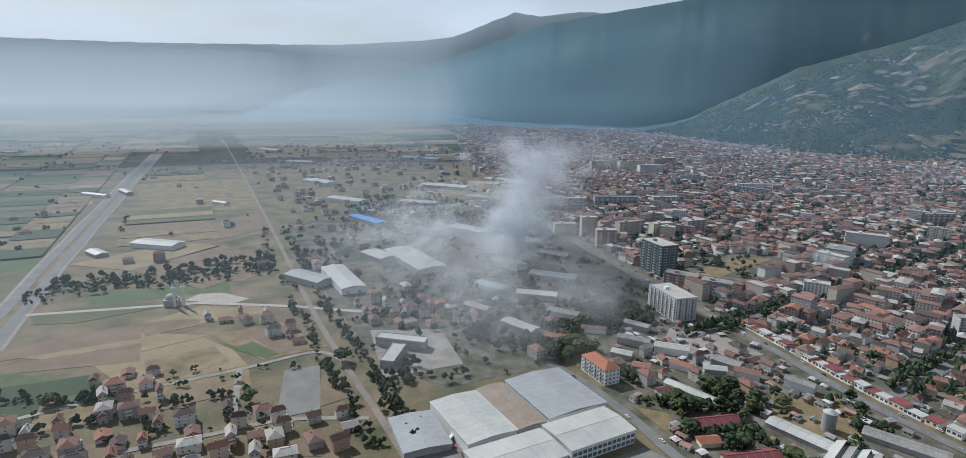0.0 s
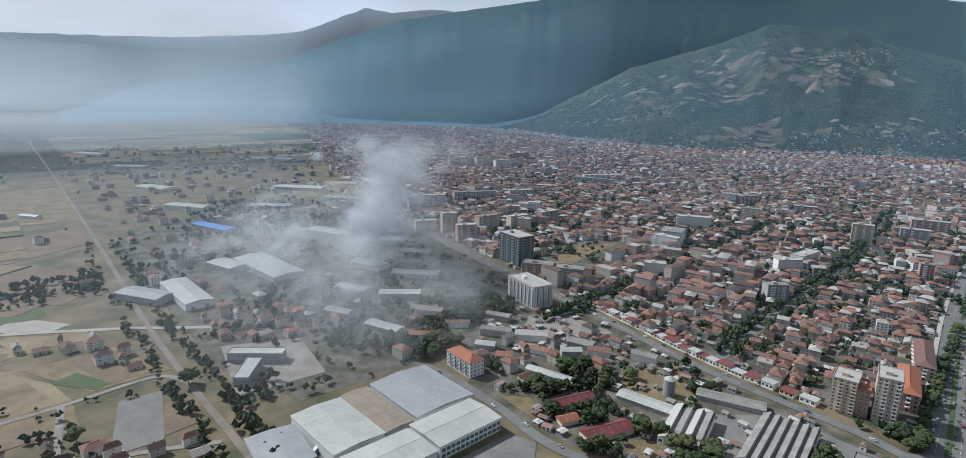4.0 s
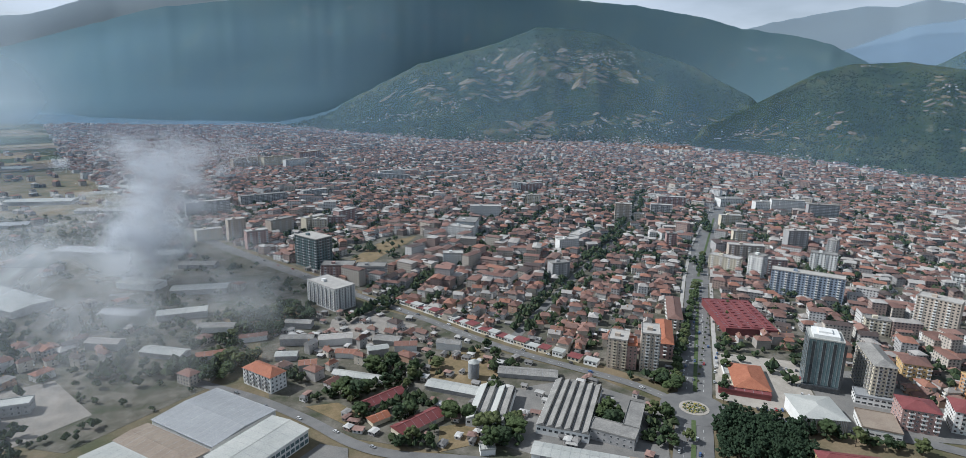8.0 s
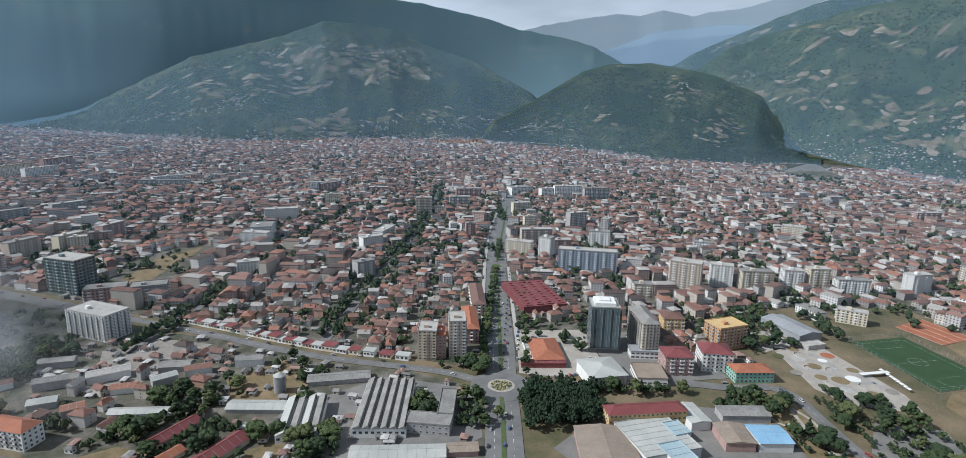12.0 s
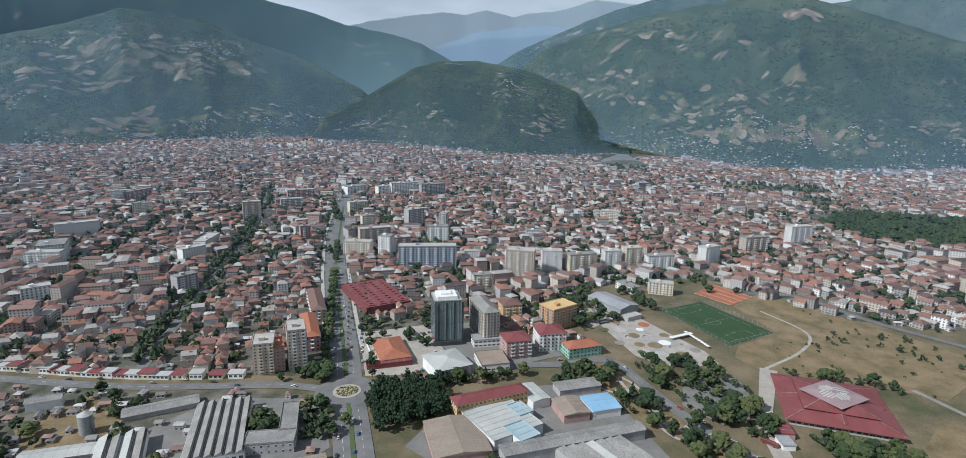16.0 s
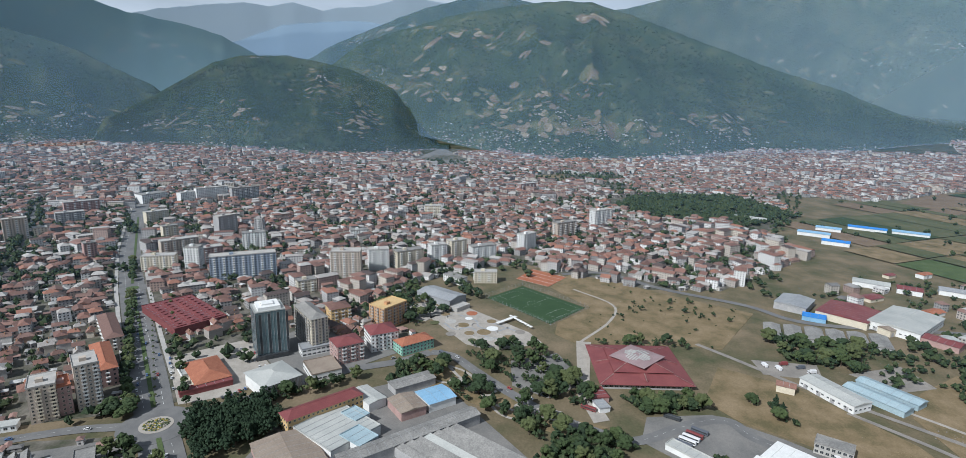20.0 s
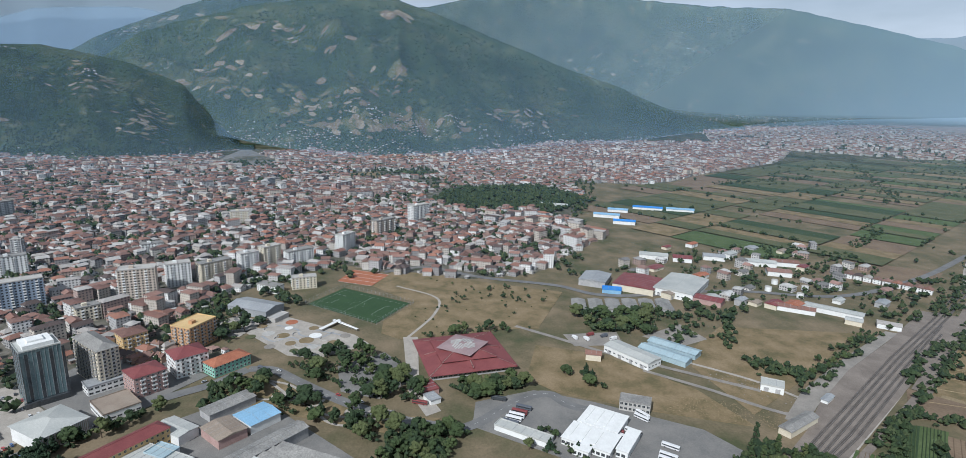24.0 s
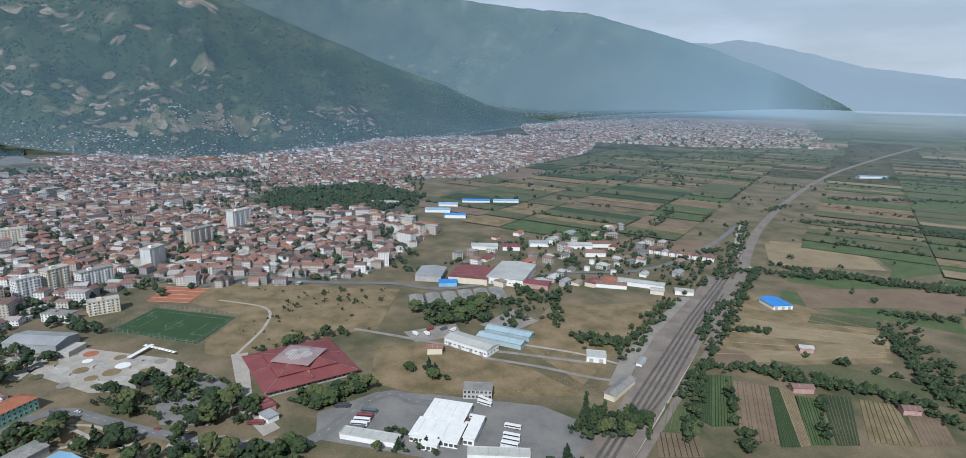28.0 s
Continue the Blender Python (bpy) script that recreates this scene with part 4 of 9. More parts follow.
def building(name, label, cat, p0, p1, D, h, wall, roof="flat", rmat="concrete", rh=3.0, floors=0, bay=3.4, win=(1.5, 1.5), fmat="white_wall", sides="frl", rows=False, group="", over=None, balcony=(), z=0.2, plot=True, base=""):
    """p0 to p1 is the front edge, with the body D deep on its left."""
    L = math.hypot(p1[0] - p0[0], p1[1] - p0[1])
    rz = math.degrees(math.atan2(p1[1] - p0[1], p1[0] - p0[0]))
    fx, fy, fz, s = (float(v) for v in land(*p0))
    ob = thing(name, fx, fy, fz + z, rz, label, cat, group)
    ob.scale = (s, s, s)
    bm = bmesh.new()
    box(bm, 0, 0, -0.4, L, D, h)
    body = part("wall", bm, M[wall], ob)
    if over is None:
        over = 0.3 if roof == "flat" else 0.7
    roof_part(ob, L, D, h, roof, rh, rmat, over)
    if roof == "flat" and floors > 3:
        bm = bmesh.new()
        box(bm, L * 0.3, D * 0.3, h + 0.3, L * 0.3 + 4.5, D * 0.3 + 4, h + 3)
        part("stair_head", bm, M[wall], ob)
    many, many_b = [], []
    if floors:
        fh = h / floors
        for side in sides:
            W = L if side in "fb" else D
            n = max(1, int(W / bay))
            fm = face_matrix(side, L, D)
            for f in range(floors):
                zz = f * fh + fh * 0.32
                if rows:
                    for i in range(n):
                        x = W * (i + 0.5) / n
                        many.append([fm @ Vector(q) for q in ((x - win[0] / 2, -0.06, zz), (x + win[0] / 2, -0.06, zz), (x + win[0] / 2, -0.06, zz + win[1]), (x - win[0] / 2, -0.06, zz + win[1]))])
                        if f and i % 3 == 1:
                            many_b.append((fm, x, f * fh))
                    continue
                for i in range(n):
                    x = W * (i + 0.5) / n
                    if f > 0 and side in balcony and i % 2 == 1:
                        me = shared(("balcony", round(W / n, 1), wall), lambda b: (box(b, -W / n * 0.46, -1.3, -0.15, W / n * 0.46, 0, 0.05), box(b, -W / n * 0.46, -1.3, 0.05, W / n * 0.46, -1.2, 0.95), box(b, -W / n * 0.46, -1.2, 0.05, -W / n * 0.44, 0, 0.95), box(b, W / n * 0.44, -1.2, 0.05, W / n * 0.46, 0, 0.95)), [M[fmat]])
                        piece("balcony", me, body, fm @ pose(x, 0, f * fh + 0.2))
                        piece("window", window_mesh(win[0] * 1.2, min(fh * 0.7, 2.1), fmat), body, fm @ pose(x, 0, f * fh + 0.35))
                    else:
                        piece("window", window_mesh(win[0], win[1], fmat), body, fm @ pose(x, 0, zz))
    if many:
        me = bpy.data.meshes.new("glazing")
        me.from_pydata([tuple(v) for q in many for v in q], [], [(i * 4, i * 4 + 1, i * 4 + 2, i * 4 + 3) for i in range(len(many))])
        tagged(hang("glazing", me, M["window"], ob), kind="stuff")
        bm = bmesh.new()
        for fm, x, zz in many_b:
            for v in box(bm, x - 1.5, -1.1, zz - 0.1, x + 1.5, 0, zz + 0.95):
                v.co = fm @ v.co
        tagged(part("balcony", bm, M[fmat], ob), kind="stuff")
    if base:
        bm = bmesh.new()
        box(bm, -0.25, -0.25, -0.3, L + 0.25, D + 0.25, 0.5)
        part("plinth", bm, M[base], ob)
    if plot:
        u = ((p1[0] - p0[0]) / L, (p1[1] - p0[1]) / L)
        v = (-u[1], u[0])
        g = 7
        KEEP_OUT.append([(p0[0] - u[0] * g - v[0] * g, p0[1] - u[1] * g - v[1] * g), (p1[0] + u[0] * g - v[0] * g, p1[1] + u[1] * g - v[1] * g), (p1[0] + u[0] * g + v[0] * (D + g), p1[1] + u[1] * g + v[1] * (D + g)), (p0[0] - u[0] * g + v[0] * (D + g), p0[1] - u[1] * g + v[1] * (D + g))])
    return ob, L


def shed(name, label, p0, p1, D, h, wall, rmat, rh=2.5, roof="gable", doors=0, seams=6, z=0.2, floors=0, strips="", group="", plot=True):
    """A hall or barn with roof seams, roof lights and wide doors."""
    ob, L = building(name, label, "shed" if max(L0(p0, p1), D) < 45 else "hall", p0, p1, D, h, wall, roof, rmat, rh, floors=floors, bay=4.5, win=(2.2, 1.2), fmat="grey_sheet", sides="fr", z=z, group=group, plot=plot)
    along = L >= D
    n = max(3, int((L if along else D) / seams))
    bm = bmesh.new()
    for i in range(1, n):
        x = (L if along else D) * i / n
        if roof == "flat":
            q = (x - 0.12, -0.2, x + 0.12, D + 0.2) if along else (-0.2, x - 0.12, L + 0.2, x + 0.12)
            box(bm, q[0], q[1], h + 0.33, q[2], q[3], h + 0.5)
        elif along:
            for ya, yb in ((-0.7, D / 2), (D + 0.7, D / 2)):
                vs = [bm.verts.new(c) for c in ((x - 0.1, ya, h + 0.06), (x + 0.1, ya, h + 0.06), (x + 0.1, yb, h + rh + 0.08), (x - 0.1, yb, h + rh + 0.08))]
                bm.faces.new(vs if ya < yb else vs[::-1])
        else:
            for xa, xb in ((-0.7, L / 2), (L + 0.7, L / 2)):
                vs = [bm.verts.new(c) for c in ((xa, x - 0.1, h + 0.06), (xa, x + 0.1, h + 0.06), (xb, x + 0.1, h + rh + 0.08), (xb, x - 0.1, h + rh + 0.08))]
                bm.faces.new(vs if xa > xb else vs[::-1])
    part("roof_seams", bm, M["grey_sheet" if rmat != "grey_sheet" else "white_sheet"], ob)
    for i in range(doors):
        x = L * (i + 0.5) / doors
        bm = bmesh.new()
        box(bm, x - 1.8, -0.08, -0.2, x + 1.8, 0.05, min(h - 0.6, 3.8))
        part("gate", bm, M["grey_wall"], ob)
    return ob


def L0(a, b):
    return math.hypot(a[0] - b[0], a[1] - b[1])


def saw(name, label, p0, p1, D, h, teeth, tooth, mats, wall):
    """Saw-tooth works: teeth side by side along the front edge, each one a part."""
    L = L0(p0, p1)
    ob = thing(name, *p0, 0.2, math.degrees(math.atan2(p1[1] - p0[1], p1[0] - p0[0])), label, "factory")
    bm = bmesh.new()
    box(bm, 0, 0, -0.4, L, D, h)
    body = part("wall", bm, M[wall], ob)
    w = L / teeth
    for i in range(teeth):
        bm = bmesh.new()
        a = [bm.verts.new((i * w + 0.1, y, h)) for y in (-0.5, D + 0.5)]
        t = [bm.verts.new((i * w + w * 0.82, y, h + tooth)) for y in (-0.5, D + 0.5)]
        c = [bm.verts.new((i * w + w, y, h)) for y in (-0.5, D + 0.5)]
        bm.faces.new((a[0], t[0], t[1], a[1]))
        bm.faces.new((t[0], c[0], c[1], t[1]))
        bm.faces.new((a[0], c[0], t[0]))
        bm.faces.new((a[1], t[1], c[1]))
        bm.faces.new((a[0], a[1], c[1], c[0]))
        part("roof_tooth", bm, M[mats[i % len(mats)]], ob)
        bm = bmesh.new()
        vs = [bm.verts.new(q) for q in ((i * w + w * 0.84, 1, h + tooth * 0.9), (i * w + w * 0.84, D - 1, h + tooth * 0.9), (i * w + w * 0.98, D - 1, h + tooth * 0.2), (i * w + w * 0.98, 1, h + tooth * 0.2))]
        for v in vs:
            v.co.x += 0.06
        bm.faces.new(vs[::-1])
        part("roof_light", bm, M["window"], ob)
    n = int(L / 4)
    for i in range(n):
        piece("window", window_mesh(2.4, 1.8, "grey_sheet"), body, pose(L * (i + 0.5) / n, 0, h * 0.45))
    u = ((p1[0] - p0[0]) / L, (p1[1] - p0[1]) / L)
    v = (-u[1], u[0])
    KEEP_OUT.append([p0, p1, (p1[0] + v[0] * D, p1[1] + v[1] * D), (p0[0] + v[0] * D, p0[1] + v[1] * D)])
    return ob


# ---------------------------------------------------------------- works and barns before the town
apt, _ = building("apartment_block", "large white apartment block with grey balconies", "apartment block", (188, 625), (203, 576), 26, 25, "white_wall", "flat", "concrete", floors=8, bay=3.6, fmat="grey_wall", balcony="fr", base="grey_wall")
building("corner_house", "white five-storey house with an orange tile roof", "apartment block", (87, 464), (101, 434), 15, 13.5, "white_wall", "hip", "orange_tile", 4.5, floors=4, bay=3.5, fmat="grey_wall", balcony="f")
shed("assembly_hall", "long pale sheet-metal factory hall", (-7, 336), (26, 354.5), 60, 9, "white_wall", "white_sheet", 1.2, doors=3)
shed("assembly_hall", "brown-roofed factory hall between pale halls", (27, 355.5), (47, 366.5), 62, 8.6, "grey_wall", "brown_sheet", 0.9)
shed("assembly_hall", "broad grey sheet-roofed factory hall", (49, 368), (94, 392), 62, 9.6, "white_wall", "grey_sheet", 1.6)
hf = shed("assembly_hall", "white factory hall with a blue glazed front", (59, 329), (106, 355), 33, 10.5, "white_wall", "white_sheet", 1.4)
bm = bmesh.new()
for i in range(13):
    box(bm, 1.5 + i * 4.05, -0.12, 1.0, 4.6 + i * 4.05, 0.02, 3.6)
    box(bm, 1.5 + i * 4.05, -0.12, 5.2, 4.6 + i * 4.05, 0.02, 7.6)
part("glazed_front", bm, M["curtain"], hf, "blue glazed strip")
shed("assembly_hall", "low pale factory hall beside the road", (6, 301), (57, 328.5), 33, 8.2, "white_wall", "white_sheet", 1.2, doors=4)
shed("loading_shed", "dark red canopy roof at the factory hall", (-9, 329), (6, 338), 5, 5, "grey_wall", "red_sheet", 0.8)
shed("side_hall", "grey low workshop hall beside the railway", (-48, 331), (-18, 343), 44, 5, "grey_wall", "grey_sheet", 1.0, doors=2)
shed("barn", "long barn with a weathered red roof", (154, 370), (188, 377), 11, 4, "cream", "red_sheet", 3, doors=2)
shed("barn", "long barn with a weathered red roof", (161, 325), (197, 332), 14, 4, "cream", "red_sheet", 3.4, doors=2)
shed("barn", "small barn with an orange tile roof", (150, 350), (164, 352), 9, 3.5, "cream", "orange_tile", 2.5)
shed("barn", "long pale-roofed barn among trees", (150, 436), (180, 403), 9, 3.6, "white_wall", "white_sheet", 2)
saw("sawtooth_works", "old factory with white and dark saw-tooth roofs", (206, 317), (226, 297), 50, 6.5, 4, 2.6, ["white_sheet", "old_sheet"], "white_wall")
saw("sawtooth_works", "old factory with grey saw-tooth roofs", (243, 284), (266, 255), 70, 7, 6, 2.6, ["old_sheet"], "white_wall")
shed("long_shed", "long low shed with a dark weathered roof", (268, 366), (305, 334), 13, 4, "grey_wall", "old_sheet", 1.6)
building("office_wing", "grey flat-roofed two-storey factory wing", "office building", (270, 260), (286, 233), 15, 8, "grey_wall", "flat", "old_sheet", floors=2, bay=4, over=0.3)
building("office_wing", "long grey flat-roofed rear wing of the factory", "office building", (292.5, 250), (298.9, 240.9), 36, 8, "grey_wall", "flat", "old_sheet", floors=2, bay=4, over=0.3, sides="r")
shed("long_shed", "low shed with a rusty brown roof", (267, 219), (281, 204), 10, 4, "pink", "brown_sheet", 1.2)
shed("long_shed", "long shed with a pale metal roof", (222, 262), (262, 216), 14, 4.5, "white_wall", "white_sheet", 1.6, doors=4)
shed("long_shed", "ruined long shed with a patched white roof", (206, 378), (235, 341), 13, 4, "grey_wall", "white_sheet", 1.8)
shed("small_shed", "small white flat-roofed hut", (196, 282), (205, 278), 7, 4, "white_wall", "white_sheet", 0.4, "flat", plot=False)
shed("small_shed", "low yard shed with a grey roof", (225, 330), (238, 318), 8, 3.5, "grey_wall", "old_sheet", 1.4, plot=False)
# silo
ob = thing("silo", 250, 376, 0.2, 0, "grey corrugated metal silo with a conical top", "silo")
bm = bmesh.new()
for i in range(7):
    cyl(bm, 0, 0, i * 2, i * 2 + 1.85, 4.6, n=24)
    cyl(bm, 0, 0, i * 2 + 1.85, i * 2 + 2, 4.75, n=24)
part("shell", bm, M["grey_sheet"], ob)
bm = bmesh.new()
cyl(bm, 0, 0, 14, 16.3, 4.9, 0.8, 24)
part("cone_top", bm, M["white_sheet"], ob)
bm = bmesh.new()
for z in range(0, 16):
    box(bm, -0.3, -5.1, z, 0.3, -5.0, z + 0.08)
box(bm, -0.35, -5.1, 0, -0.29, -4.9, 16.5)
box(bm, 0.29, -5.1, 0, 0.35, -4.9, 16.5)
part("ladder", bm, M["steel"], ob)
KEEP_OUT.append([(240, 366), (260, 366), (260, 386), (240, 386)])

# ---------------------------------------------------------------- round the roundabout
building("glass_office", "tall teal glass office with grey vertical bands", "office building", (218, 777), (234, 735), 26, 41, "curtain", "flat", "concrete", floors=11, bay=4, win=(2.4, 2.4), fmat="grey_sheet", rows=True)
building("apartment_block", "long brown and grey apartment block", "apartment block", (227, 698), (262, 678), 20, 17, "pink", "flat", "old_sheet", floors=5, bay=3.6, rows=True)
building("apartment_block", "grey apartment block with a flat roof", "apartment block", (264, 677), (296, 658), 20, 15, "grey_wall", "flat", "old_sheet", floors=4, bay=3.6, rows=True)
building("tower_block", "beige tower block with stacked brown balconies", "apartment block", (359, 332), (369, 319), 22, 27, "beige", "flat", "concrete", floors=10, bay=3.4, fmat="cream", balcony="f", sides="fr")
building("tower_block", "lower brown block between two tower blocks", "apartment block", (369.5, 322), (377, 314.5), 20, 22, "pink", "flat", "orange_tile", floors=7, bay=3.4, fmat="cream", sides="f")
building("tower_block", "grey tower block with stacked balconies", "apartment block", (378, 312), (388, 301), 24, 35, "beige", "flat", "concrete", floors=12, bay=3.2, fmat="white_wall", balcony="fr", sides="fr")
building("street_block", "street block with orange tile roofs", "apartment block", uv(78, -38), uv(80, -24), 60, 15, "pink", "hip", "orange_tile", 3.5, floors=4, bay=3.6, rows=True)
building("street_block", "street block with brown tile roofs", "apartment block", uv(150, -36), uv(152, -22), 70, 13, "beige", "hip", "roof", 3.2, floors=4, bay=3.6, rows=True)
mk = shed("covered_market", "market hall with dark red sheds and roof lights", (513, 321), (552, 290), 88, 7, "red_sheet", "red_sheet", 0.8, "flat", floors=0)
for i in range(4):
    bm = bmesh.new()
    x = 4 + i * 12
    prism(bm, [(x, 4), (x + 8, 4), (x + 8, 86), (x, 86)], 7.3, 8.2)
    for j in range(9):
        box(bm, x + 2.2, 8 + j * 8.6, 8.2, x + 5.4, 11.5 + j * 8.6, 9.2)
    part("roof_light", bm, M["red_sheet"], mk)
building("restaurant", "low restaurant with an orange tile roof", "restaurant", (416, 246), (434, 226), 46, 5, "cream", "hip", "orange_tile", 4.5, floors=1, bay=5)
shed("canopy", "red flat canopy roof before the restaurant", (404, 252), (428, 222), 7, 4, "red_sheet", "red_sheet", 0.5, "flat", plot=False)
shed("kiosk_row", "white low shop pavilion beside the restaurant", (432, 266), (441, 256), 22, 3.6, "white_wall", "white_sheet", 0.4, "flat", plot=False)

tow = thing("glass_tower", 473, 222, 0.2, math.degrees(math.atan2(-21, 14)), "dark teal glass office tower with white vertical fins", "office tower")
TL, TD, TH = 25.0, 25.0, 43.0
bm = bmesh.new()
box(bm, 0, 0, -0.4, TL, TD, TH)
body = part("wall", bm, M["curtain"], tow)
for side, wid in (("f", TL), ("l", TD), ("r", TD)):
    fm = face_matrix(side, TL, TD)
    for i in range(11):
        me = shared(("fin", 0), lambda b: box(b, -0.09, -0.2, 4.5, 0.09, 0.02, TH), [M["grey_sheet"]])
        me2 = shared(("fin", 1), lambda b: box(b, -0.9, -0.22, 4.5, 0.9, 0.02, TH - 2), [M["window"]])
        piece("fin", me, body, fm @ pose(wid * i / 10, 0, 0))
        if i % 3 == 1:
            piece("dark_strip", me2, body, fm @ pose(wid * (i + 0.5) / 10, 0, 0))
    for f in range(12):
        me = shared(("floor_line", 0), lambda b: box(b, 0, -0.12, 0, 25, 0.02, 0.18), [M["curtain"]])
        piece("floor_line", me, body, fm @ pose(0, 0, 4.5 + f * 3.2))
roof_part(tow, TL, TD, TH, "flat", 0, "white_sheet", 0.4)
bm = bmesh.new()
box(bm, 3, 3, TH + 0.35, 22, 22, TH + 3.2)
box(bm, 7, 8, TH + 3.2, 17, 18, TH + 4.6)
part("penthouse", bm, M["white_wall"], tow, "white set-back penthouse")
bm = bmesh.new()
box(bm, -1.5, -3.5, -0.2, TL + 1, 0, 4.2)
part("entrance", bm, M["window"], tow)
KEEP_OUT.append([(455, 215), (480, 185), (530, 215), (500, 250)])
building("slab_block", "tall cream apartment slab with grey gable balconies", "apartment block", (491, 180), (501, 168), 46, 32, "cream", "hip", "old_sheet", 4, floors=11, bay=3.0, fmat="grey_wall", balcony="fl", sides="fl")
building("podium", "low white podium with a long window strip", "shop", (482, 186), (496, 165), 14, 7, "white_wall", "flat", "grey_sheet", floors=2, bay=4, win=(3, 1.6))
wd = building("exhibition_hall", "pavilion with a pale sloping roof and slatted walls", "hall", (407, 187), (430, 167), 33, 11, "white_wall", "hip", "white_sheet", 3.0, over=1.2)[0]
for i in range(26):
    me = shared(("slat", 0), lambda b: box(b, -0.25, -0.25, 1, 0.25, 0.02, 10.2), [M["beige"]])
    piece("slat", me, wd, pose(0.8 + i * 1.17, 0, 0))
for i in range(26):
    piece("slat", SHARED[("slat", 0)], wd, pose(30.4, 0.8 + i * 1.25, 0, 0, 0, 90))
building("flat_hall", "flat-roofed hall with a white panelled front", "hall", (438, 161), (452, 141), 28, 6.5, "white_wall", "flat", "brown_sheet", floors=1, bay=4, win=(3, 1.2), fmat="grey_wall")
building("yellow_school", "long yellow three-storey building with a red roof", "school", (363, 151), (404, 110), 14, 11.5, "yellow", "hip", "red_sheet", 3.2, floors=3, bay=3.4, win=(1.6, 1.7), fmat="cream")
shed("factory_wing", "long workshop with a brown fibre roof", (308, 142), (330, 112), 44, 6, "pink", "brown_sheet", 2)
shed("factory_hall", "factory hall with a patched white and blue roof", (338, 113), (371, 89), 42, 7, "white_wall", "white_sheet", 0.6, "flat")
shed("roof_patch_hall", "lower bay with a pale blue sheet roof", (344, 96), (357, 87), 20, 7.7, "white_wall", "ice_sheet", 0.3, "flat", plot=False)
shed("roof_patch_hall", "small bay with a pale blue sheet roof", (374, 107), (384, 100), 16, 7.4, "white_wall", "ice_sheet", 0.3, "flat", plot=False)
shed("factory_hall", "narrow hall with a bright white roof", (398, 104), (409, 94), 26, 7, "white_wall", "white_sheet", 1)
shed("factory_hall", "dark hall with a brown fibre roof", (388, 78), (400, 62), 24, 7, "pink", "brown_sheet", 1.4)
shed("factory_hall", "factory hall with a bright blue roof", (402, 60), (416, 42), 22, 7, "white_wall", "blue_sheet", 1.4)
shed("long_hall", "long narrow hall with a grey fibre roof", (325, 101), (391, 22), 12, 8, "grey_wall", "old_sheet", 1.6)
shed("factory_hall", "grey-roofed hall behind the blue roof", (424, 90), (446, 62), 14, 6, "grey_wall", "old_sheet", 1.2)
saw("spinning_mill", "wide old mill with grey saw-tooth roofs and white roof lights", (303, 14), (341, -14), 76, 6.5, 7, 1.6, ["old_sheet", "old_sheet", "old_sheet", "white_sheet", "old_sheet"], "grey_wall")
building("shell_block", "unfinished orange brick apartment block", "apartment block", (550, 128), (576, 111), 22, 22, "brick", "flat", "yellow", floors=7, bay=3.6, fmat="concrete", balcony="fl", sides="fl")
building("apartment_block", "white block with a dark red mansard roof", "apartment block", (498, 128), (511, 106), 24, 17, "white_wall", "hip", "red_sheet", 4.5, floors=5, bay=3.4, fmat="pink", balcony="fr")
building("apartment_block", "brownish-pink block with balconies", "apartment block", (470, 150), (484, 131), 22, 17, "pink", "hip", "red_sheet", 3, floors=5, bay=3.4, fmat="white_wall", balcony="f")
building("green_house", "mint green building with white window bays and a red roof", "school", (494, 99), (515, 74), 17, 9.5, "green_wall", "hip", "orange_tile", 3.5, floors=3, bay=3.4, win=(1.9, 1.8))
building("yellow_house", "yellow apartment house with a tile roof", "apartment block", (560, 185), (572, 168), 20, 15, "yellow", "hip", "roof", 3, floors=4, bay=3.4, balcony="f")
gy = shed("sports_hall", "grey sports hall with a pale blue-grey roof", (619, 72), (642, 56), 50, 8, "grey_sheet", "grey_sheet", 2.6)
shed("canopy", "flat pale canopy beside the sports hall", (606, 62), (622, 50), 10, 4, "concrete", "concrete", 0.3, "flat", plot=False)

# ---------------------------------------------------------------- sports centre, bus station and yards
sc = thing("sports_centre", 451, -71, 0.2, math.degrees(math.atan2(-76, 4)), "red tiered sports centre with a grey diamond top", "sports hall")
S, C = 76.0, 38.0
bm = bmesh.new()
box(bm, 2, 2, -0.4, S - 2, S - 2, 4.6)
body = part("wall", bm, M["grey_wall"], sc)
for i in range(17):
    piece("window", window_mesh(3.0, 1.8, "white_wall"), body, pose(5 + i * 4.2, 2, 1.2))


def tier(name, half, turn, z0, z1, half2, m, label=""):
    """A square roof ring that slopes from one square to a smaller one."""
    bm = bmesh.new()
    ring = []
    for hh, z in ((half, z0), (half2, z1)):
        ring.append([bm.verts.new((C + hh * math.cos(radians(turn + 45 + 90 * k)) * 1.41421, C + hh * math.sin(radians(turn + 45 + 90 * k)) * 1.41421, z)) for k in range(4)])
    low = [bm.verts.new(v.co - Vector((0, 0, 0.35))) for v in ring[0]]
    for k in range(4):
        j = (k + 1) % 4
        bm.faces.new((ring[0][k], ring[0][j], ring[1][j], ring[1][k]))
        bm.faces.new((low[k], low[j], ring[0][j], ring[0][k]))
    bm.faces.new(ring[1])
    bm.faces.new(low[::-1])
    return part(name, bm, M[m], sc, label)


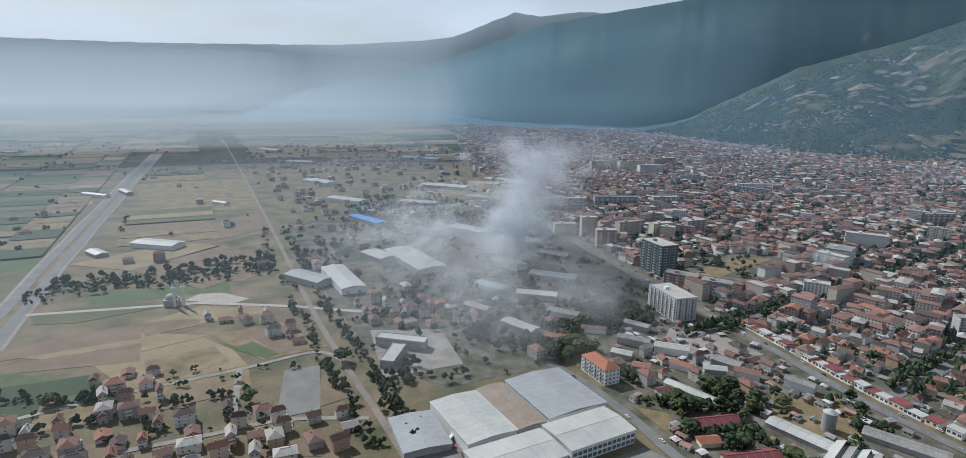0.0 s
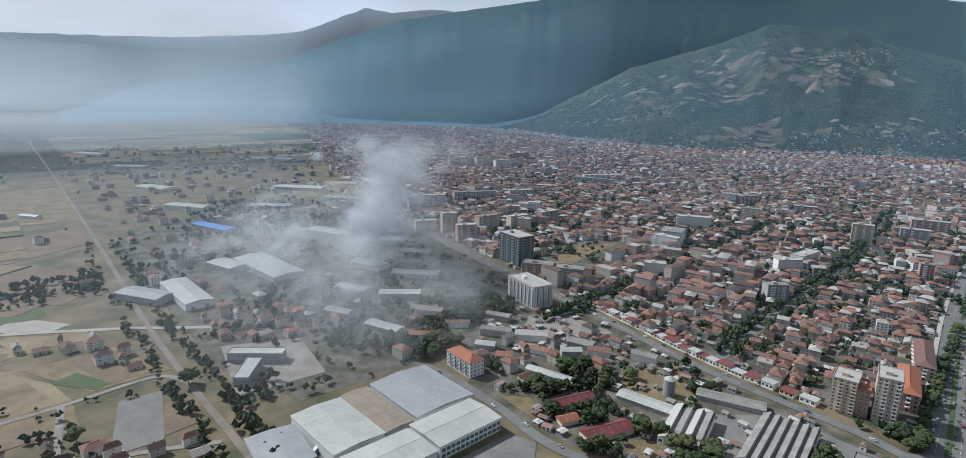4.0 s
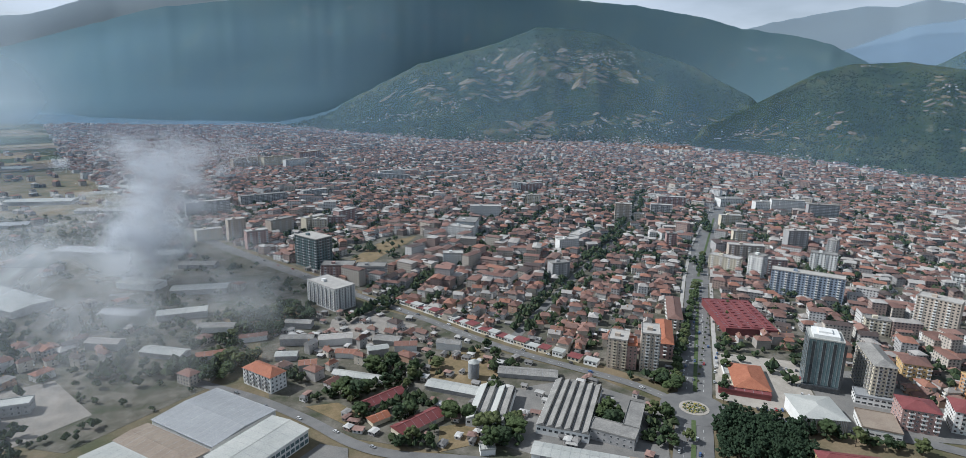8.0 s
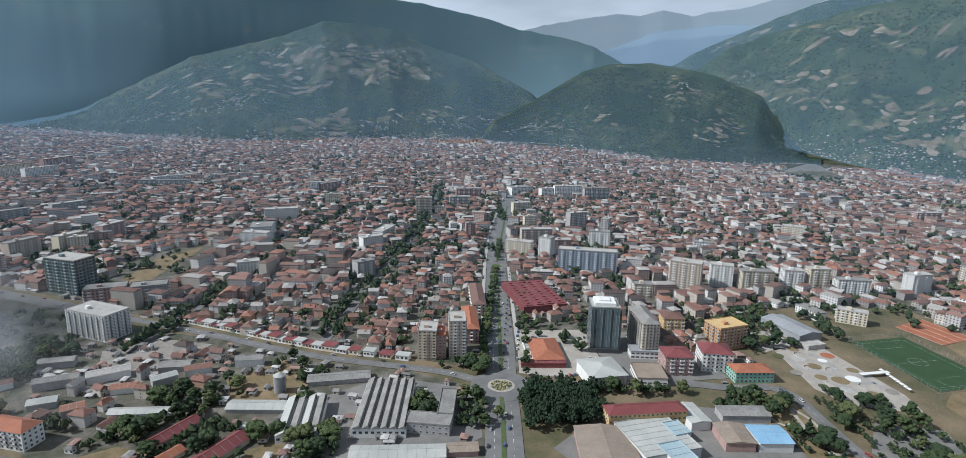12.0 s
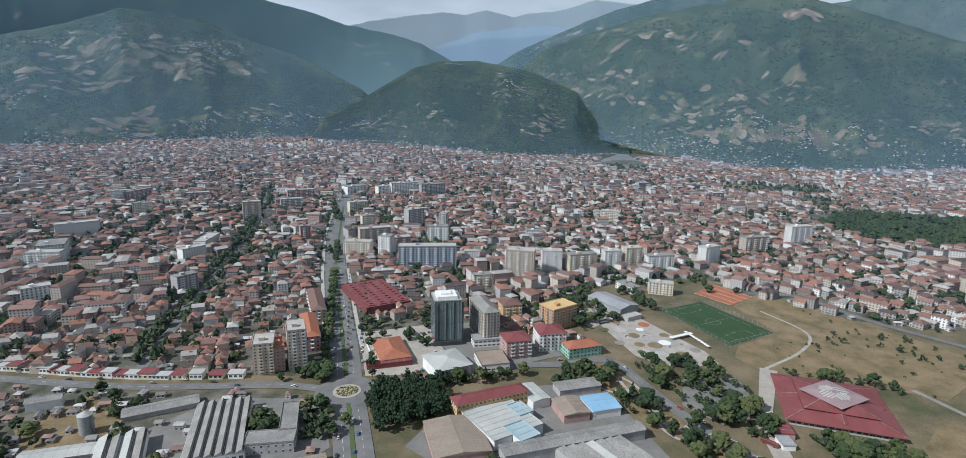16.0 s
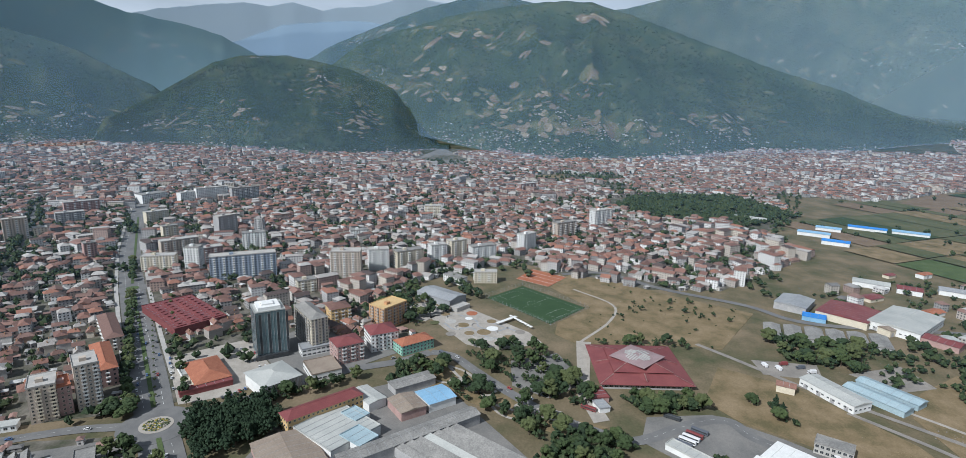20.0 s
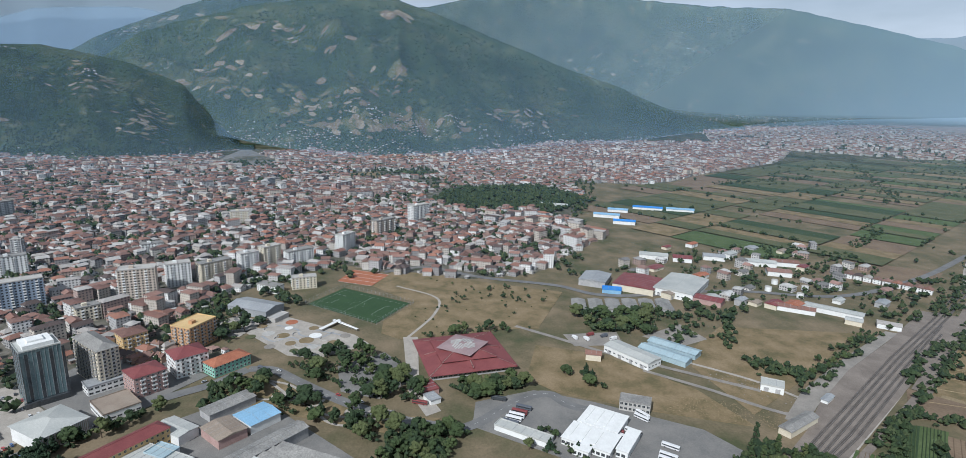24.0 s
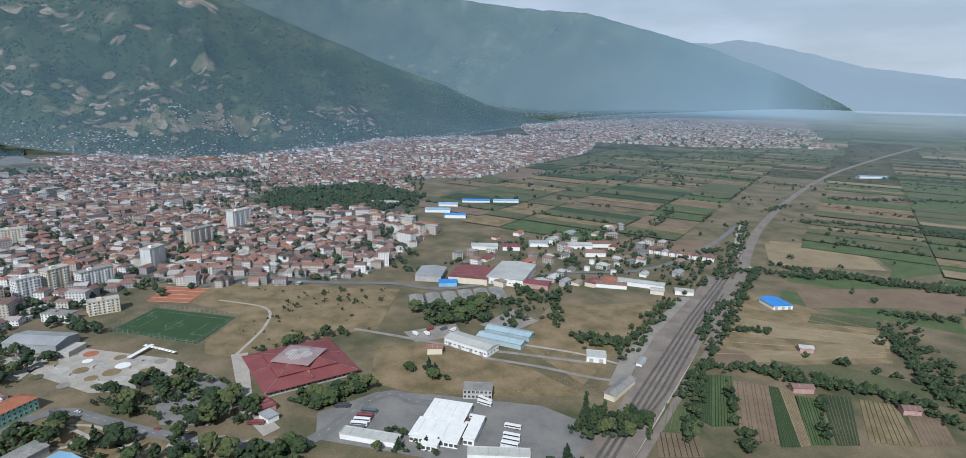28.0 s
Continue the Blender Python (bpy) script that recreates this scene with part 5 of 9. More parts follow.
def ribs(half, turn, z0, half2, z1):
    for k in range(4):
        a = radians(turn + 45 + 90 * k)
        p, q = Vector((C + half * 1.414 * math.cos(a), C + half * 1.414 * math.sin(a), z0 + 0.1)), Vector((C + half2 * 1.414 * math.cos(a), C + half2 * 1.414 * math.sin(a), z1 + 0.1))
        bm = bmesh.new()
        d = (q - p).normalized().cross(Vector((0, 0, 1))) * 0.45
        vs = [bm.verts.new(v) for v in (p - d, p + d, q + d, q - d)]
        f = bm.faces.new(vs)
        bmesh.ops.solidify(bm, geom=[f], thickness=0.15)
        part("ridge_rib", bm, M["pink"], sc)


tier("lower_roof", 38.6, 0, 4.7, 7.6, 25, "red_sheet")
ribs(38.6, 0, 4.7, 25, 7.6)
tier("star_roof", 25, 45, 6.2, 9.4, 14, "red_sheet")
ribs(25, 45, 6.2, 14, 9.4)
bm = bmesh.new()
box(bm, C - 23, C - 23, 7.2, C + 23, C + 23, 8.9)
part("clerestory", bm, M["window"], sc)
tier("middle_roof", 24.5, 0, 8.9, 11.6, 12, "red_sheet")
ribs(24.5, 0, 8.9, 12, 11.6)
bm = bmesh.new()
box(bm, C - 12, C - 12, 9.5, C + 12, C + 12, 12.1)
part("drum", bm, M["window"], sc)
tier("diamond_roof", 17.0, 45, 12.1, 14.0, 2.0, "pinkgrey", "grey-pink diamond roof")
for k in range(4):
    a = radians(90 * k)
    for j in range(5):
        bm = bmesh.new()
        box(bm, 2.0 + abs(j - 2) * 0.9, -5.6 + j * 2.3, 0, 12.5 - abs(j - 2) * 1.2, -4.3 + j * 2.3, 0.2)
        ob = part("white_roof_strip", bm, M["white_sheet"], sc)
        ob.matrix_basis = Matrix.Translation((C, C, 14.15)) @ Matrix.Rotation(a + radians(45), 4, "Z") @ Matrix.Rotation(radians(6.3), 4, "Y")
KEEP_OUT.append([(440, -62), (448, -156), (540, -158), (538, -66)])
shed("gate_house", "small red-roofed gate house", (428, -63), (431, -75), 16, 4, "pink", "red_sheet", 0.8, "flat", plot=False)
shed("gate_house", "pale blue-roofed hut beside the gate house", (414, -66), (417, -74), 12, 3.4, "white_wall", "grey_sheet", 0.8, "flat", plot=False)

st = thing("bus_station", 346, -143, 0.2, math.degrees(math.atan2(-25, -25)), "low white bus station with stepped flat roofs", "bus station")
steps = [(0, 0, 35, 24), (2, 24.3, 30, 26), (11, -7, 12, 6.8), (36, 6, 9, 30)]
for i, (x, y, w, d) in enumerate(steps):
    bm = bmesh.new()
    box(bm, x + 0.6, y + 0.6, -0.4, x + w - 0.6, y + d - 0.6, 5.4 + 0.3 * (i % 2))
    wall = part("wall", bm, M["white_wall"], st)
    bm = bmesh.new()
    zt = 5.4 + 0.3 * (i % 2)
    box(bm, x, y, zt, x + w, y + d, zt + 0.45)
    for q in range(3):
        if w > 20:
            box(bm, x + 4 + q * (w - 8) / 3, y + 3, zt + 0.45, x + 5.2 + q * (w - 8) / 3, y + d - 3, zt + 0.9)
    part("roof", bm, M["white_wall"], st, "bright white flat roof")
    for k in range(int(w / 3.5)):
        piece("window", window_mesh(2.6, 2.2, "grey_wall"), wall, pose(x + 2 + k * 3.5, y + 0.6, 1.2))
shed("platform_canopy", "long white canopy roof over a bus platform", (309, -168), (287, -202), 8, 4, "white_wall", "white_sheet", 0.5, "flat")
shed("platform_canopy", "long white canopy roof over a bus platform", (372, -104), (343, -133), 9, 4, "white_wall", "white_sheet", 0.5, "flat")
ru = building("unfinished_block", "unfinished grey concrete building with open floors", "building shell", (378, -203), (366, -222), 12, 7.5, "concrete", "flat", "old_sheet", floors=2, bay=3, win=(2.2, 2.0), fmat="concrete")[0]
shed("warehouse", "white warehouse with a bright white roof", (475, -237), (431, -257), 19, 7, "white_wall", "white_sheet", 1.4, doors=4, floors=1)
shed("warehouse", "warehouse with a pale blue sheet roof", (468, -268), (430, -293), 14, 5, "ice_sheet", "ice_sheet", 1.6)
shed("warehouse", "warehouse with a pale blue sheet roof", (479, -284), (441, -310), 14, 5, "ice_sheet", "ice_sheet", 1.6)
shed("hut", "small red-roofed house in the meadow", (462, -213), (456, -225), 9, 6, "cream", "roof", 2.4)
shed("kiln_house", "small white hall with a flat roof", (381, -330), (370, -343), 13, 5.5, "white_wall", "white_sheet", 0.4, "flat", doors=2)
shed("track_house", "long beige station house beside the tracks", (317, -303), (330, -338), 9, 5, "cream", "old_sheet", 1.8)
shed("track_hut", "small white hut beside the tracks", (350, -366), (356, -378), 5, 3, "white_wall", "grey_sheet", 1)
shed("blue_hall", "hall with a bright blue roof beside the fields", (380, -602), (371, -624), 27, 5, "white_wall", "deep_blue", 2.4, doors=3)
for a, b in (((257, -440), (248, -454)), ((196, -482), (188, -492)), ((300, -520), (292, -529))):
    shed("farm_house", "small farm house with a red roof", a, b, 8, 4.5, "pink", "roof", 2)
shed("mill_hall", "large white mill hall with a pale roof", (612, -366), (577, -397), 74, 9, "white_wall", "white_sheet", 2, doors=3, floors=1)
shed("mill_hall", "long mill hall with a dark red roof", (638, -326), (604, -362), 52, 8, "cream", "red_sheet", 2)
shed("mill_hall", "grey workshop hall with a light roof", (662, -292), (642, -318), 40, 8, "grey_wall", "grey_sheet", 2)
shed("blue_canopy", "bright blue flat canopy", (628, -308), (618, -328), 13, 4.5, "blue_sheet", "deep_blue", 0.6, "flat")
shed("workshop", "workshop with a red roof beside the road", (587, -391), (554, -418), 18, 6, "pink", "red_sheet", 2)
shed("workshop", "white workshop with a red roof", (540, -474), (511, -506), 14, 5, "white_wall", "roof", 2)
shed("workshop", "long white workshop with a pale roof", (532, -510), (487, -545), 14, 5.5, "white_wall", "white_sheet", 1.2)
shed("workshop", "small workshop with a white roof", (486, -520), (474, -530), 12, 5, "cream", "white_sheet", 1)
shed("workshop", "red-roofed workshop with white walls", (470, -545), (455, -560), 12, 5, "white_wall", "roof", 2)
for i in range(6):
    shed("storage_shed", "narrow storage shed with a dark fibre roof", (575 - i * 4, -248 - i * 19), (570 - i * 4, -262 - i * 19), 34, 3.6, "grey_wall", "old_sheet", 1.4, group="storage sheds in a row")
for i in range(9):
    a = (622 - i * 9.2, -657 - i * 5.6)
    building("row_house", "white row house with a dark red roof", "house", a, (a[0] - 7.6, a[1] - 4.6), 10, 6, "white_wall", "gable", "roof", 2.4, floors=2, bay=3.4, win=(1.3, 1.3), sides="f", group="row houses in a line")
for x, y, w, c in ((1050, -490, 50, "blue_sheet"), (1090, -540, 40, "blue_sheet"), (1106, -605, 60, "deep_blue"), (1075, -665, 55, "blue_sheet"), (985, -500, 40, "deep_blue"), (951, -1914, 90, "blue_sheet"), (760, -430, 40, "white_sheet"), (735, -470, 26, "red_sheet"), (700, -560, 44, "white_sheet"), (690, -600, 36, "roof"), (650, -560, 30, "roof"), (735, -520, 30, "grey_sheet"), (1170, -420, 60, "white_sheet")):
    shed("estate_hall", "far hall with a coloured sheet roof", (x, y), (x - w * 0.5, y - w * 0.86), 20, 6, "white_wall", c, 2)

# ---------------------------------------------------------------- beyond the railway, and the smoky works
shed("warehouse", "white warehouse with a bright roof behind the railway", (-162, 639), (-137, 653), 96, 8, "white_wall", "white_sheet", 2, doors=2)
shed("warehouse", "grey-roofed warehouse behind the railway", (-196, 660), (-182, 682), 60, 8, "grey_wall", "grey_sheet", 2)
shed("warehouse", "wide pale factory hall", (-82, 720), (-47, 742), 115, 8, "grey_wall", "white_sheet", 2)
shed("warehouse", "pale hall beside the wide factory hall", (-140, 770), (-120, 790), 50, 7, "grey_wall", "white_sheet", 1.5)
building("school", "three-winged grey school building", "school", (-98, 504), (-52, 494), 12, 8, "grey_wall", "flat", "white_sheet", floors=2, bay=4)
building("school_wing", "grey school wing with a pale roof", "school", (-86, 458), (-74, 456), 36, 7, "grey_wall", "flat", "white_sheet", floors=2, bay=4)
for i, (x, y, w, d, c) in enumerate(((20, 560, 40, 14, "white_sheet"), (70, 590, 34, 12, "old_sheet"), (40, 640, 46, 16, "white_sheet"), (-10, 680, 40, 18, "grey_sheet"), (60, 720, 60, 20, "white_sheet"), (10, 780, 50, 22, "white_sheet"), (80, 830, 46, 18, "old_sheet"), (20, 900, 70, 26, "white_sheet"), (-60, 980, 80, 30, "grey_sheet"), (40, 1080, 70, 24, "white_sheet"), (-250, 1060, 90, 22, "deep_blue"), (-340, 1240, 90, 30, "white_sheet"), (-180, 1220, 80, 30, "grey_sheet"), (-470, 1500, 90, 40, "white_sheet"), (-160, 1450, 120, 40, "white_sheet"), (0, 1600, 120, 40, "white_sheet"), (-40, 1300, 90, 30, "old_sheet"), (-520, 830, 70, 30, "white_sheet"), (-560, 790, 36, 16, "white_sheet"), (-870, 1240, 70, 14, "white_sheet"), (-820, 1290, 60, 14, "white_sheet"), (-560, 1180, 40, 12, "white_sheet"), (-650, 1900, 90, 40, "white_sheet"), (-900, 2300, 120, 40, "white_sheet"), (-300, 2100, 140, 50, "white_sheet"), (-620, 690, 30, 12, "grey_sheet"), (130, 520, 30, 10, "old_sheet"), (100, 545, 24, 9, "roof"), (145, 560, 26, 10, "old_sheet"), (160, 500, 30, 12, "roof"), (205, 480, 24, 12, "old_sheet"), (215, 455, 20, 10, "roof"), (190, 455, 18, 9, "white_sheet"), (165, 470, 18, 9, "roof"), (130, 460, 14, 10, "roof"), (250, 440, 22, 9, "old_sheet"), (118, 490, 18, 10, "white_sheet"), (60, 520, 26, 10, "roof"), (-20, 600, 30, 12, "roof"))):
    a = radians(-28 + 40 * ((i * 37) % 5 - 2) / 5)
    shed("works_hall", "low works hall with a plain sheet roof", (x, y), (x + w * math.cos(a), y + w * math.sin(a)), d, 5 + (i % 3), "white_wall" if i % 2 else "grey_wall", c, 1.8)
# mosque with two minarets on a paved forecourt
mo = thing("mosque", -338, 600, 0.2, 20, "small mosque with a grey dome and two white minarets", "mosque")
bm = bmesh.new()
box(bm, -7, -7, -0.4, 7, 7, 7)
part("wall", bm, M["concrete"], mo)
bm = bmesh.new()
bmesh.ops.create_uvsphere(bm, u_segments=20, v_segments=12, radius=6.4)
for v in bm.verts:
    v.co.z = max(v.co.z, 0) * 0.85 + 7
part("dome", bm, M["grey_sheet"], mo, "grey metal dome")
for x in (4, 13):
    bm = bmesh.new()
    cyl(bm, x, -9, 0, 26, 1.5, 1.2, 12)
    cyl(bm, x, -9, 21, 21.8, 2.2, 2.2, 12)
    part("minaret_shaft", bm, M["white_wall"], mo)
    bm = bmesh.new()
    cyl(bm, x, -9, 26, 33, 1.3, 0.05, 12)
    part("minaret_cap", bm, M["grey_sheet"], mo)

# ---------------------------------------------------------------- apartment blocks across the town
TONES = ("beige", "white_wall", "cream", "grey_wall", "pink")


def block(x0, y0, x1, y1, h, tone=None, D=15.0):
    n = len(KEEP_OUT)
    wall = tone or TONES[(n * 7) % 5]
    word = {"beige": "beige", "white_wall": "white", "cream": "cream", "grey_wall": "grey", "pink": "brownish", "bluegrey": "blue-grey"}[wall]
    fl = max(2, round(h / 3.0))
    building("apartment_block", "%s %s apartment block of %d storeys" % ("tall" if h > 28 else "mid-rise", word, fl), "apartment block", (x0, y0), (x1, y1), D, h, wall, "flat", "concrete" if n % 3 else "old_sheet", floors=fl, bay=3.6, win=(1.7, 1.5), rows=True, sides="fl" if x1 > 600 and y1 < 300 else "fr")


block(676, 374, 710, 305, 30, "bluegrey", 16)
block(713, 428, 715, 409, 31, "white_wall")
block(701, 479, 712, 440, 20)
block(919, 491, 922, 469, 34)
block(815, 400, 829, 371, 26, "white_wall")
block(899, 420, 901, 408, 30)
block(709, 52, 712, 24, 14, "cream", 12)
block(716, 92, 697, 68, 8, "white_wall", 12)
block(700, 231, 706, 195, 36, "beige", 18)
block(743, 194, 752, 169, 28, "white_wall")
block(752, 158, 775, 127, 24, "cream")
block(788, 118, 800, 98, 25, "white_wall")
block(804, 92, 819, 72, 28)
block(806, 62, 825, 30, 20, "white_wall")
block(864, -10, 885, -28, 26)
block(1051, -137, 1076, -170, 30, "white_wall")
block(949, -65, 974, -97, 27)
block(1071, 174, 1076, 144, 26, "cream")
block(1387, -3, 1421, -40, 24)
block(905, 266, 916, 240, 14)
block(892, 475, 921, 459, 32)
block(760, 488, 795, 454, 24, "beige")
block(854, 544, 870, 529, 22)
block(1001, 822, 1042, 784, 24)
block(1167, 667, 1214, 623, 28)
block(1183, 599, 1225, 560, 28)
block(814, 767, 836, 746, 34)
block(840, 742, 853, 730, 16)
block(729, 575, 740, 565, 26)
block(576, 648, 608, 640, 18, "white_wall")
block(640, 675, 690, 697, 12, "white_wall", 18)
block(480, 550, 504, 544, 20, "grey_wall")
block(386, 668, 410, 655, 18, "white_wall")
block(470, 800, 492, 765, 22, "white_wall", 16)
block(490, 812, 516, 790, 24, "white_wall", 40)
block(590, 925, 640, 895, 22, "white_wall", 18)
block(833, 1126, 849, 1111, 24, "white_wall")
block(771, 988, 794, 966, 20)
block(916, 1014, 948, 984, 16)
block(470, 1759, 549, 1790, 30)
block(610, 1482, 696, 1404, 16)
block(310, 1081, 338, 1071, 18)
block(296, 954, 317, 943, 20)
block(328, 975, 355, 959, 18)
block(178, 883, 209, 885, 27, "pink")
block(164, 945, 190, 947, 34, "beige")
block(230, 956, 270, 972, 24)
block(288, 960, 323, 972, 22)
block(350, 974, 388, 991, 25)
block(239, 1235, 334, 1244, 20, "grey_wall")
block(369, 1248, 424, 1254, 20)
block(334, 1809, 420, 1852, 34)
block(423, 1822, 522, 1867, 33)
block(557, 1920, 643, 1967, 34)
block(651, 1490, 767, 1484, 18)
block(754, 1427, 835, 1436, 17)
block(131, 1157, 207, 1164, 28, "grey_wall")
block(122, 969, 159, 972, 17)
block(855, 1107, 919, 1112, 20)
block(1145, 688, 1187, 666, 22)
block(920, 772, 949, 743, 22)
block(1130, 760, 1175, 735, 18, "white_wall", 30)
block(960, 640, 990, 618, 20)
block(740, 420, 760, 400, 22)
block(640, 250, 652, 232, 16, "cream")

# small works, stores and houses between the blue halls and the railway
WORKS = [(798, -502, 14), (803, -551, 18), (735, -571, 22), (767, -636, 16), (740, -665, 18), (655, -627, 16), (655, -468, 20), (570, -425, 18), (556, -451, 14), (551, -467, 12), (539, -484, 20), (529, -504, 16), (538, -570, 14), (517, -612, 18), (592, -383, 16), (698, -426, 24)]
LOOKS = [("red-roofed", "cream", "red_sheet"), ("white-roofed", "white_wall", "white_sheet"), ("brown-roofed", "cream", "brown_sheet"), ("tile-roofed", "white_wall", "orange_tile"), ("grey-roofed", "grey_wall", "grey_sheet")]
for i, (x, y, L) in enumerate(WORKS):
    word, wall, roof = LOOKS[(i * 3) % 5]
    shed("workshop", word + " low workshop with plain walls near the railway", (x - 0.449 * L / 2, y + 0.894 * L / 2), (x + 0.449 * L / 2, y - 0.894 * L / 2), 9 + i % 4 * 2, 4 + i % 3 * 1.4, wall, roof, 1.8, doors=i % 3)
for x, y in [(596, -516), (618, -544), (566, -536), (589, -564)]:
    tank = thing("storage_tank", x, y, 0.2, 0, "small white round storage tank on dry ground", "tank", "white tanks on the meadow")
    bm = bmesh.new()
    cyl(bm, 0, 0, -0.3, 5.5, 4.0, n=20)
    part("shell", bm, M["white_wall"], tank)
    bm = bmesh.new()
    cyl(bm, 0, 0, 5.5, 6.6, 4.1, 0.3, 20)
    part("roof", bm, M["concrete"], tank)

# ---------------------------------------------------------------- open ground, field by field
def disc(name, x, y, r, z, m, label, cat, parent=None, n=40):
    bm = bmesh.new()
    cyl(bm, x, y, z - 0.3, z, r, n=n)
    ob = part(name, bm, m, parent, label)
    return ob if parent else tagged(ob, label, cat, kind="structure")


disc("road_roundabout", 367, 247, 25, 0.56, M["asphalt"], "grey asphalt roundabout", "road")
isl = disc("roundabout_island", 367, 247, 11, 0.75, M["paving"], "paved roundabout island with flower beds", "traffic island")
bm = bmesh.new()
for i in range(150):
    r, a = 8.3 * math.sqrt(random.random()), random.uniform(0, 6.283)
    v = bmesh.ops.create_icosphere(bm, subdivisions=1, radius=random.uniform(0.5, 1.1))["verts"]
    for q in v:
        q.co = Vector((q.co.x, q.co.y, abs(q.co.z) * 0.8)) + Vector((367 + r * math.cos(a), 247 + r * math.sin(a), 0.75))
M["flowers"] = mat("flower_bed", [(0.05, 0.085, 0.025), (0.30, 0.24, 0.04), (0.10, 0.11, 0.05), (0.42, 0.38, 0.30), (0.04, 0.07, 0.03)], 0.5, 3, rnd="island", tint=0.2)
tagged(part("flower_bed", bm, M["flowers"], isl), "green and yellow low shrubs")
disc("road_roundabout", 639, 449, 17, 0.57, M["asphalt"], "grey asphalt roundabout", "road")
isl2 = disc("roundabout_island", 639, 449, 7, 0.8, M["crop"], "small green roundabout island", "traffic island")
# planted median along the boulevard
for a, b in (((389, 263), (620, 434)), ((655, 460), (1010, 690)), ((330, 219), (352, 236)), ((285, 186), (326, 216))):
    strip("median", [a, b], 3.2, 0.72, M["crop"], "narrow planted median of the boulevard", "median")
for s in (-1, 1):
    line = [(x + s * 16.5 * V[0], y + s * 16.5 * V[1]) for x, y in BOULEVARD[3:]]
    strip("pavement", line, 4, 0.62, M["concrete"], "pale paved footway along the boulevard", "pavement")
# lane marks
for line, w, off in ((BOULEVARD, 0.22, (-6.5, 6.5)), (CROSS_L, 0.16, (0,)), (PARK_ROAD, 0.14, (0,))):
    vs, fs = [], []
    for o in off:
        p = np.array(smooth(line, 40))
        t = np.gradient(p, axis=0)
        t /= np.linalg.norm(t, axis=1)[:, None]
        p = p + np.c_[-t[:, 1], t[:, 0]] * o
        run = 0
        for i in range(len(p) - 1):
            run += np.hypot(*(p[i + 1] - p[i]))
            if run % 9 < 4 and math.hypot(*p[i]) < 1300 and not (near_line([p[i][0]], [p[i][1]], [(367, 247), (367.1, 247)])[0] < 26):
                n = np.array([-t[i][1], t[i][0]]) * w / 2
                k = len(vs)
                vs += [(*(p[i] + n), 0.64), (*(p[i] - n), 0.64), (*(p[i + 1] - n), 0.64), (*(p[i + 1] + n), 0.64)]
                fs.append((k, k + 1, k + 2, k + 3))
    me = bpy.data.meshes.new("lane_marks")
    me.from_pydata(vs, [], fs)
    tagged(hang("lane_marks", me, M["paint"]), "white dashed lane marks on asphalt", "road marking", kind="stuff")

patch = lambda n, pts, m, label, z=0.3: sheet(n, pts, z, M[m], label, n.split("_")[0])
patch("strip_meadow", [(228, 690), (261, 734), (362, 829), (434, 842), (402, 808), (346, 766), (262, 690), (250, 690)], "dry", "dry grass strip along a closed railway cutting", 0.36)
patch("yard_gravel", [(233, 425), (285, 425), (278, 372), (240, 352), (214, 380)], "dry", "dry grass plot round the silo", 0.33)
patch("yard_gravel", [(193, 560), (240, 545), (262, 500), (205, 480), (160, 462), (165, 500)], "gravel", "gravel yard with sheds", 0.33)
patch("yard_gravel", [(95, 620), (150, 617), (180, 606), (160, 572), (104, 588)], "dry", "dry grass plot behind sheds", 0.33)
patch("yard_asphalt", [(60, 322), (112, 350), (126, 335), (112, 300), (70, 290)], "yard", "worn asphalt yard before the hall", 0.34)
patch("yard_asphalt", [(-45, 330), (-5, 330), (-30, 390), (-68, 376)], "yard", "worn asphalt yard beside the workshop", 0.32)
patch("yard_asphalt", [(395, 248), (412, 215), (450, 195), (515, 250), (470, 300), (428, 272)], "paving", "paved car park before the tower", 0.36)
patch("yard_asphalt", [(415, 192), (465, 138), (500, 105), (540, 150), (560, 200), (500, 240), (455, 195)], "yard", "grey paved yards between the blocks", 0.34)
patch("field_dirt", [(174, 300), (204, 294), (214, 318), (190, 326)], "dry", "bare ochre dirt mound", 0.4)
patch("field_dirt", [(118, 402), (140, 395), (150, 372), (135, 362)], "dry", "dry grass plot between road and barns", 0.4)
patch("works_quarter", [(-30, 425), (60, 470), (120, 560), (228, 640), (203, 740), (150, 900), (100, 1100), (90, 1300), (-230, 1300), (-340, 960), (-178, 640), (-100, 490)], "town", "grey and green ground between scattered works", 0.16)
patch("stadium_pitch", [(1799, -175), (1760, -160), (1716, -255), (1755, -272)], "crop", "green stadium pitch", 0.42)
patch("stadium_ground", [(1740, -40), (1775, -130), (1600, -130), (1610, -50)], "dry", "bare brown ground beside the stadium", 0.40)
patch("cemetery_ground", [(2118, 378), (2560, 345), (2069, 177), (1890, 200), (1930, 316)], "yard", "pale terraced cemetery ground on the slope", 0.45)
shed("stadium_stand", "long white stand roof beside the pitch", (1812, -146), (1745, -172), 9, 8, "concrete", "white_sheet", 0.6, "flat", plot=False)
patch("stadium_oval", [(1461, -205), (1480, -212), (1502, -250), (1498, -302), (1478, -298), (1455, -262), (1450, -225)], "dry", "bare brown sports oval", 0.44)
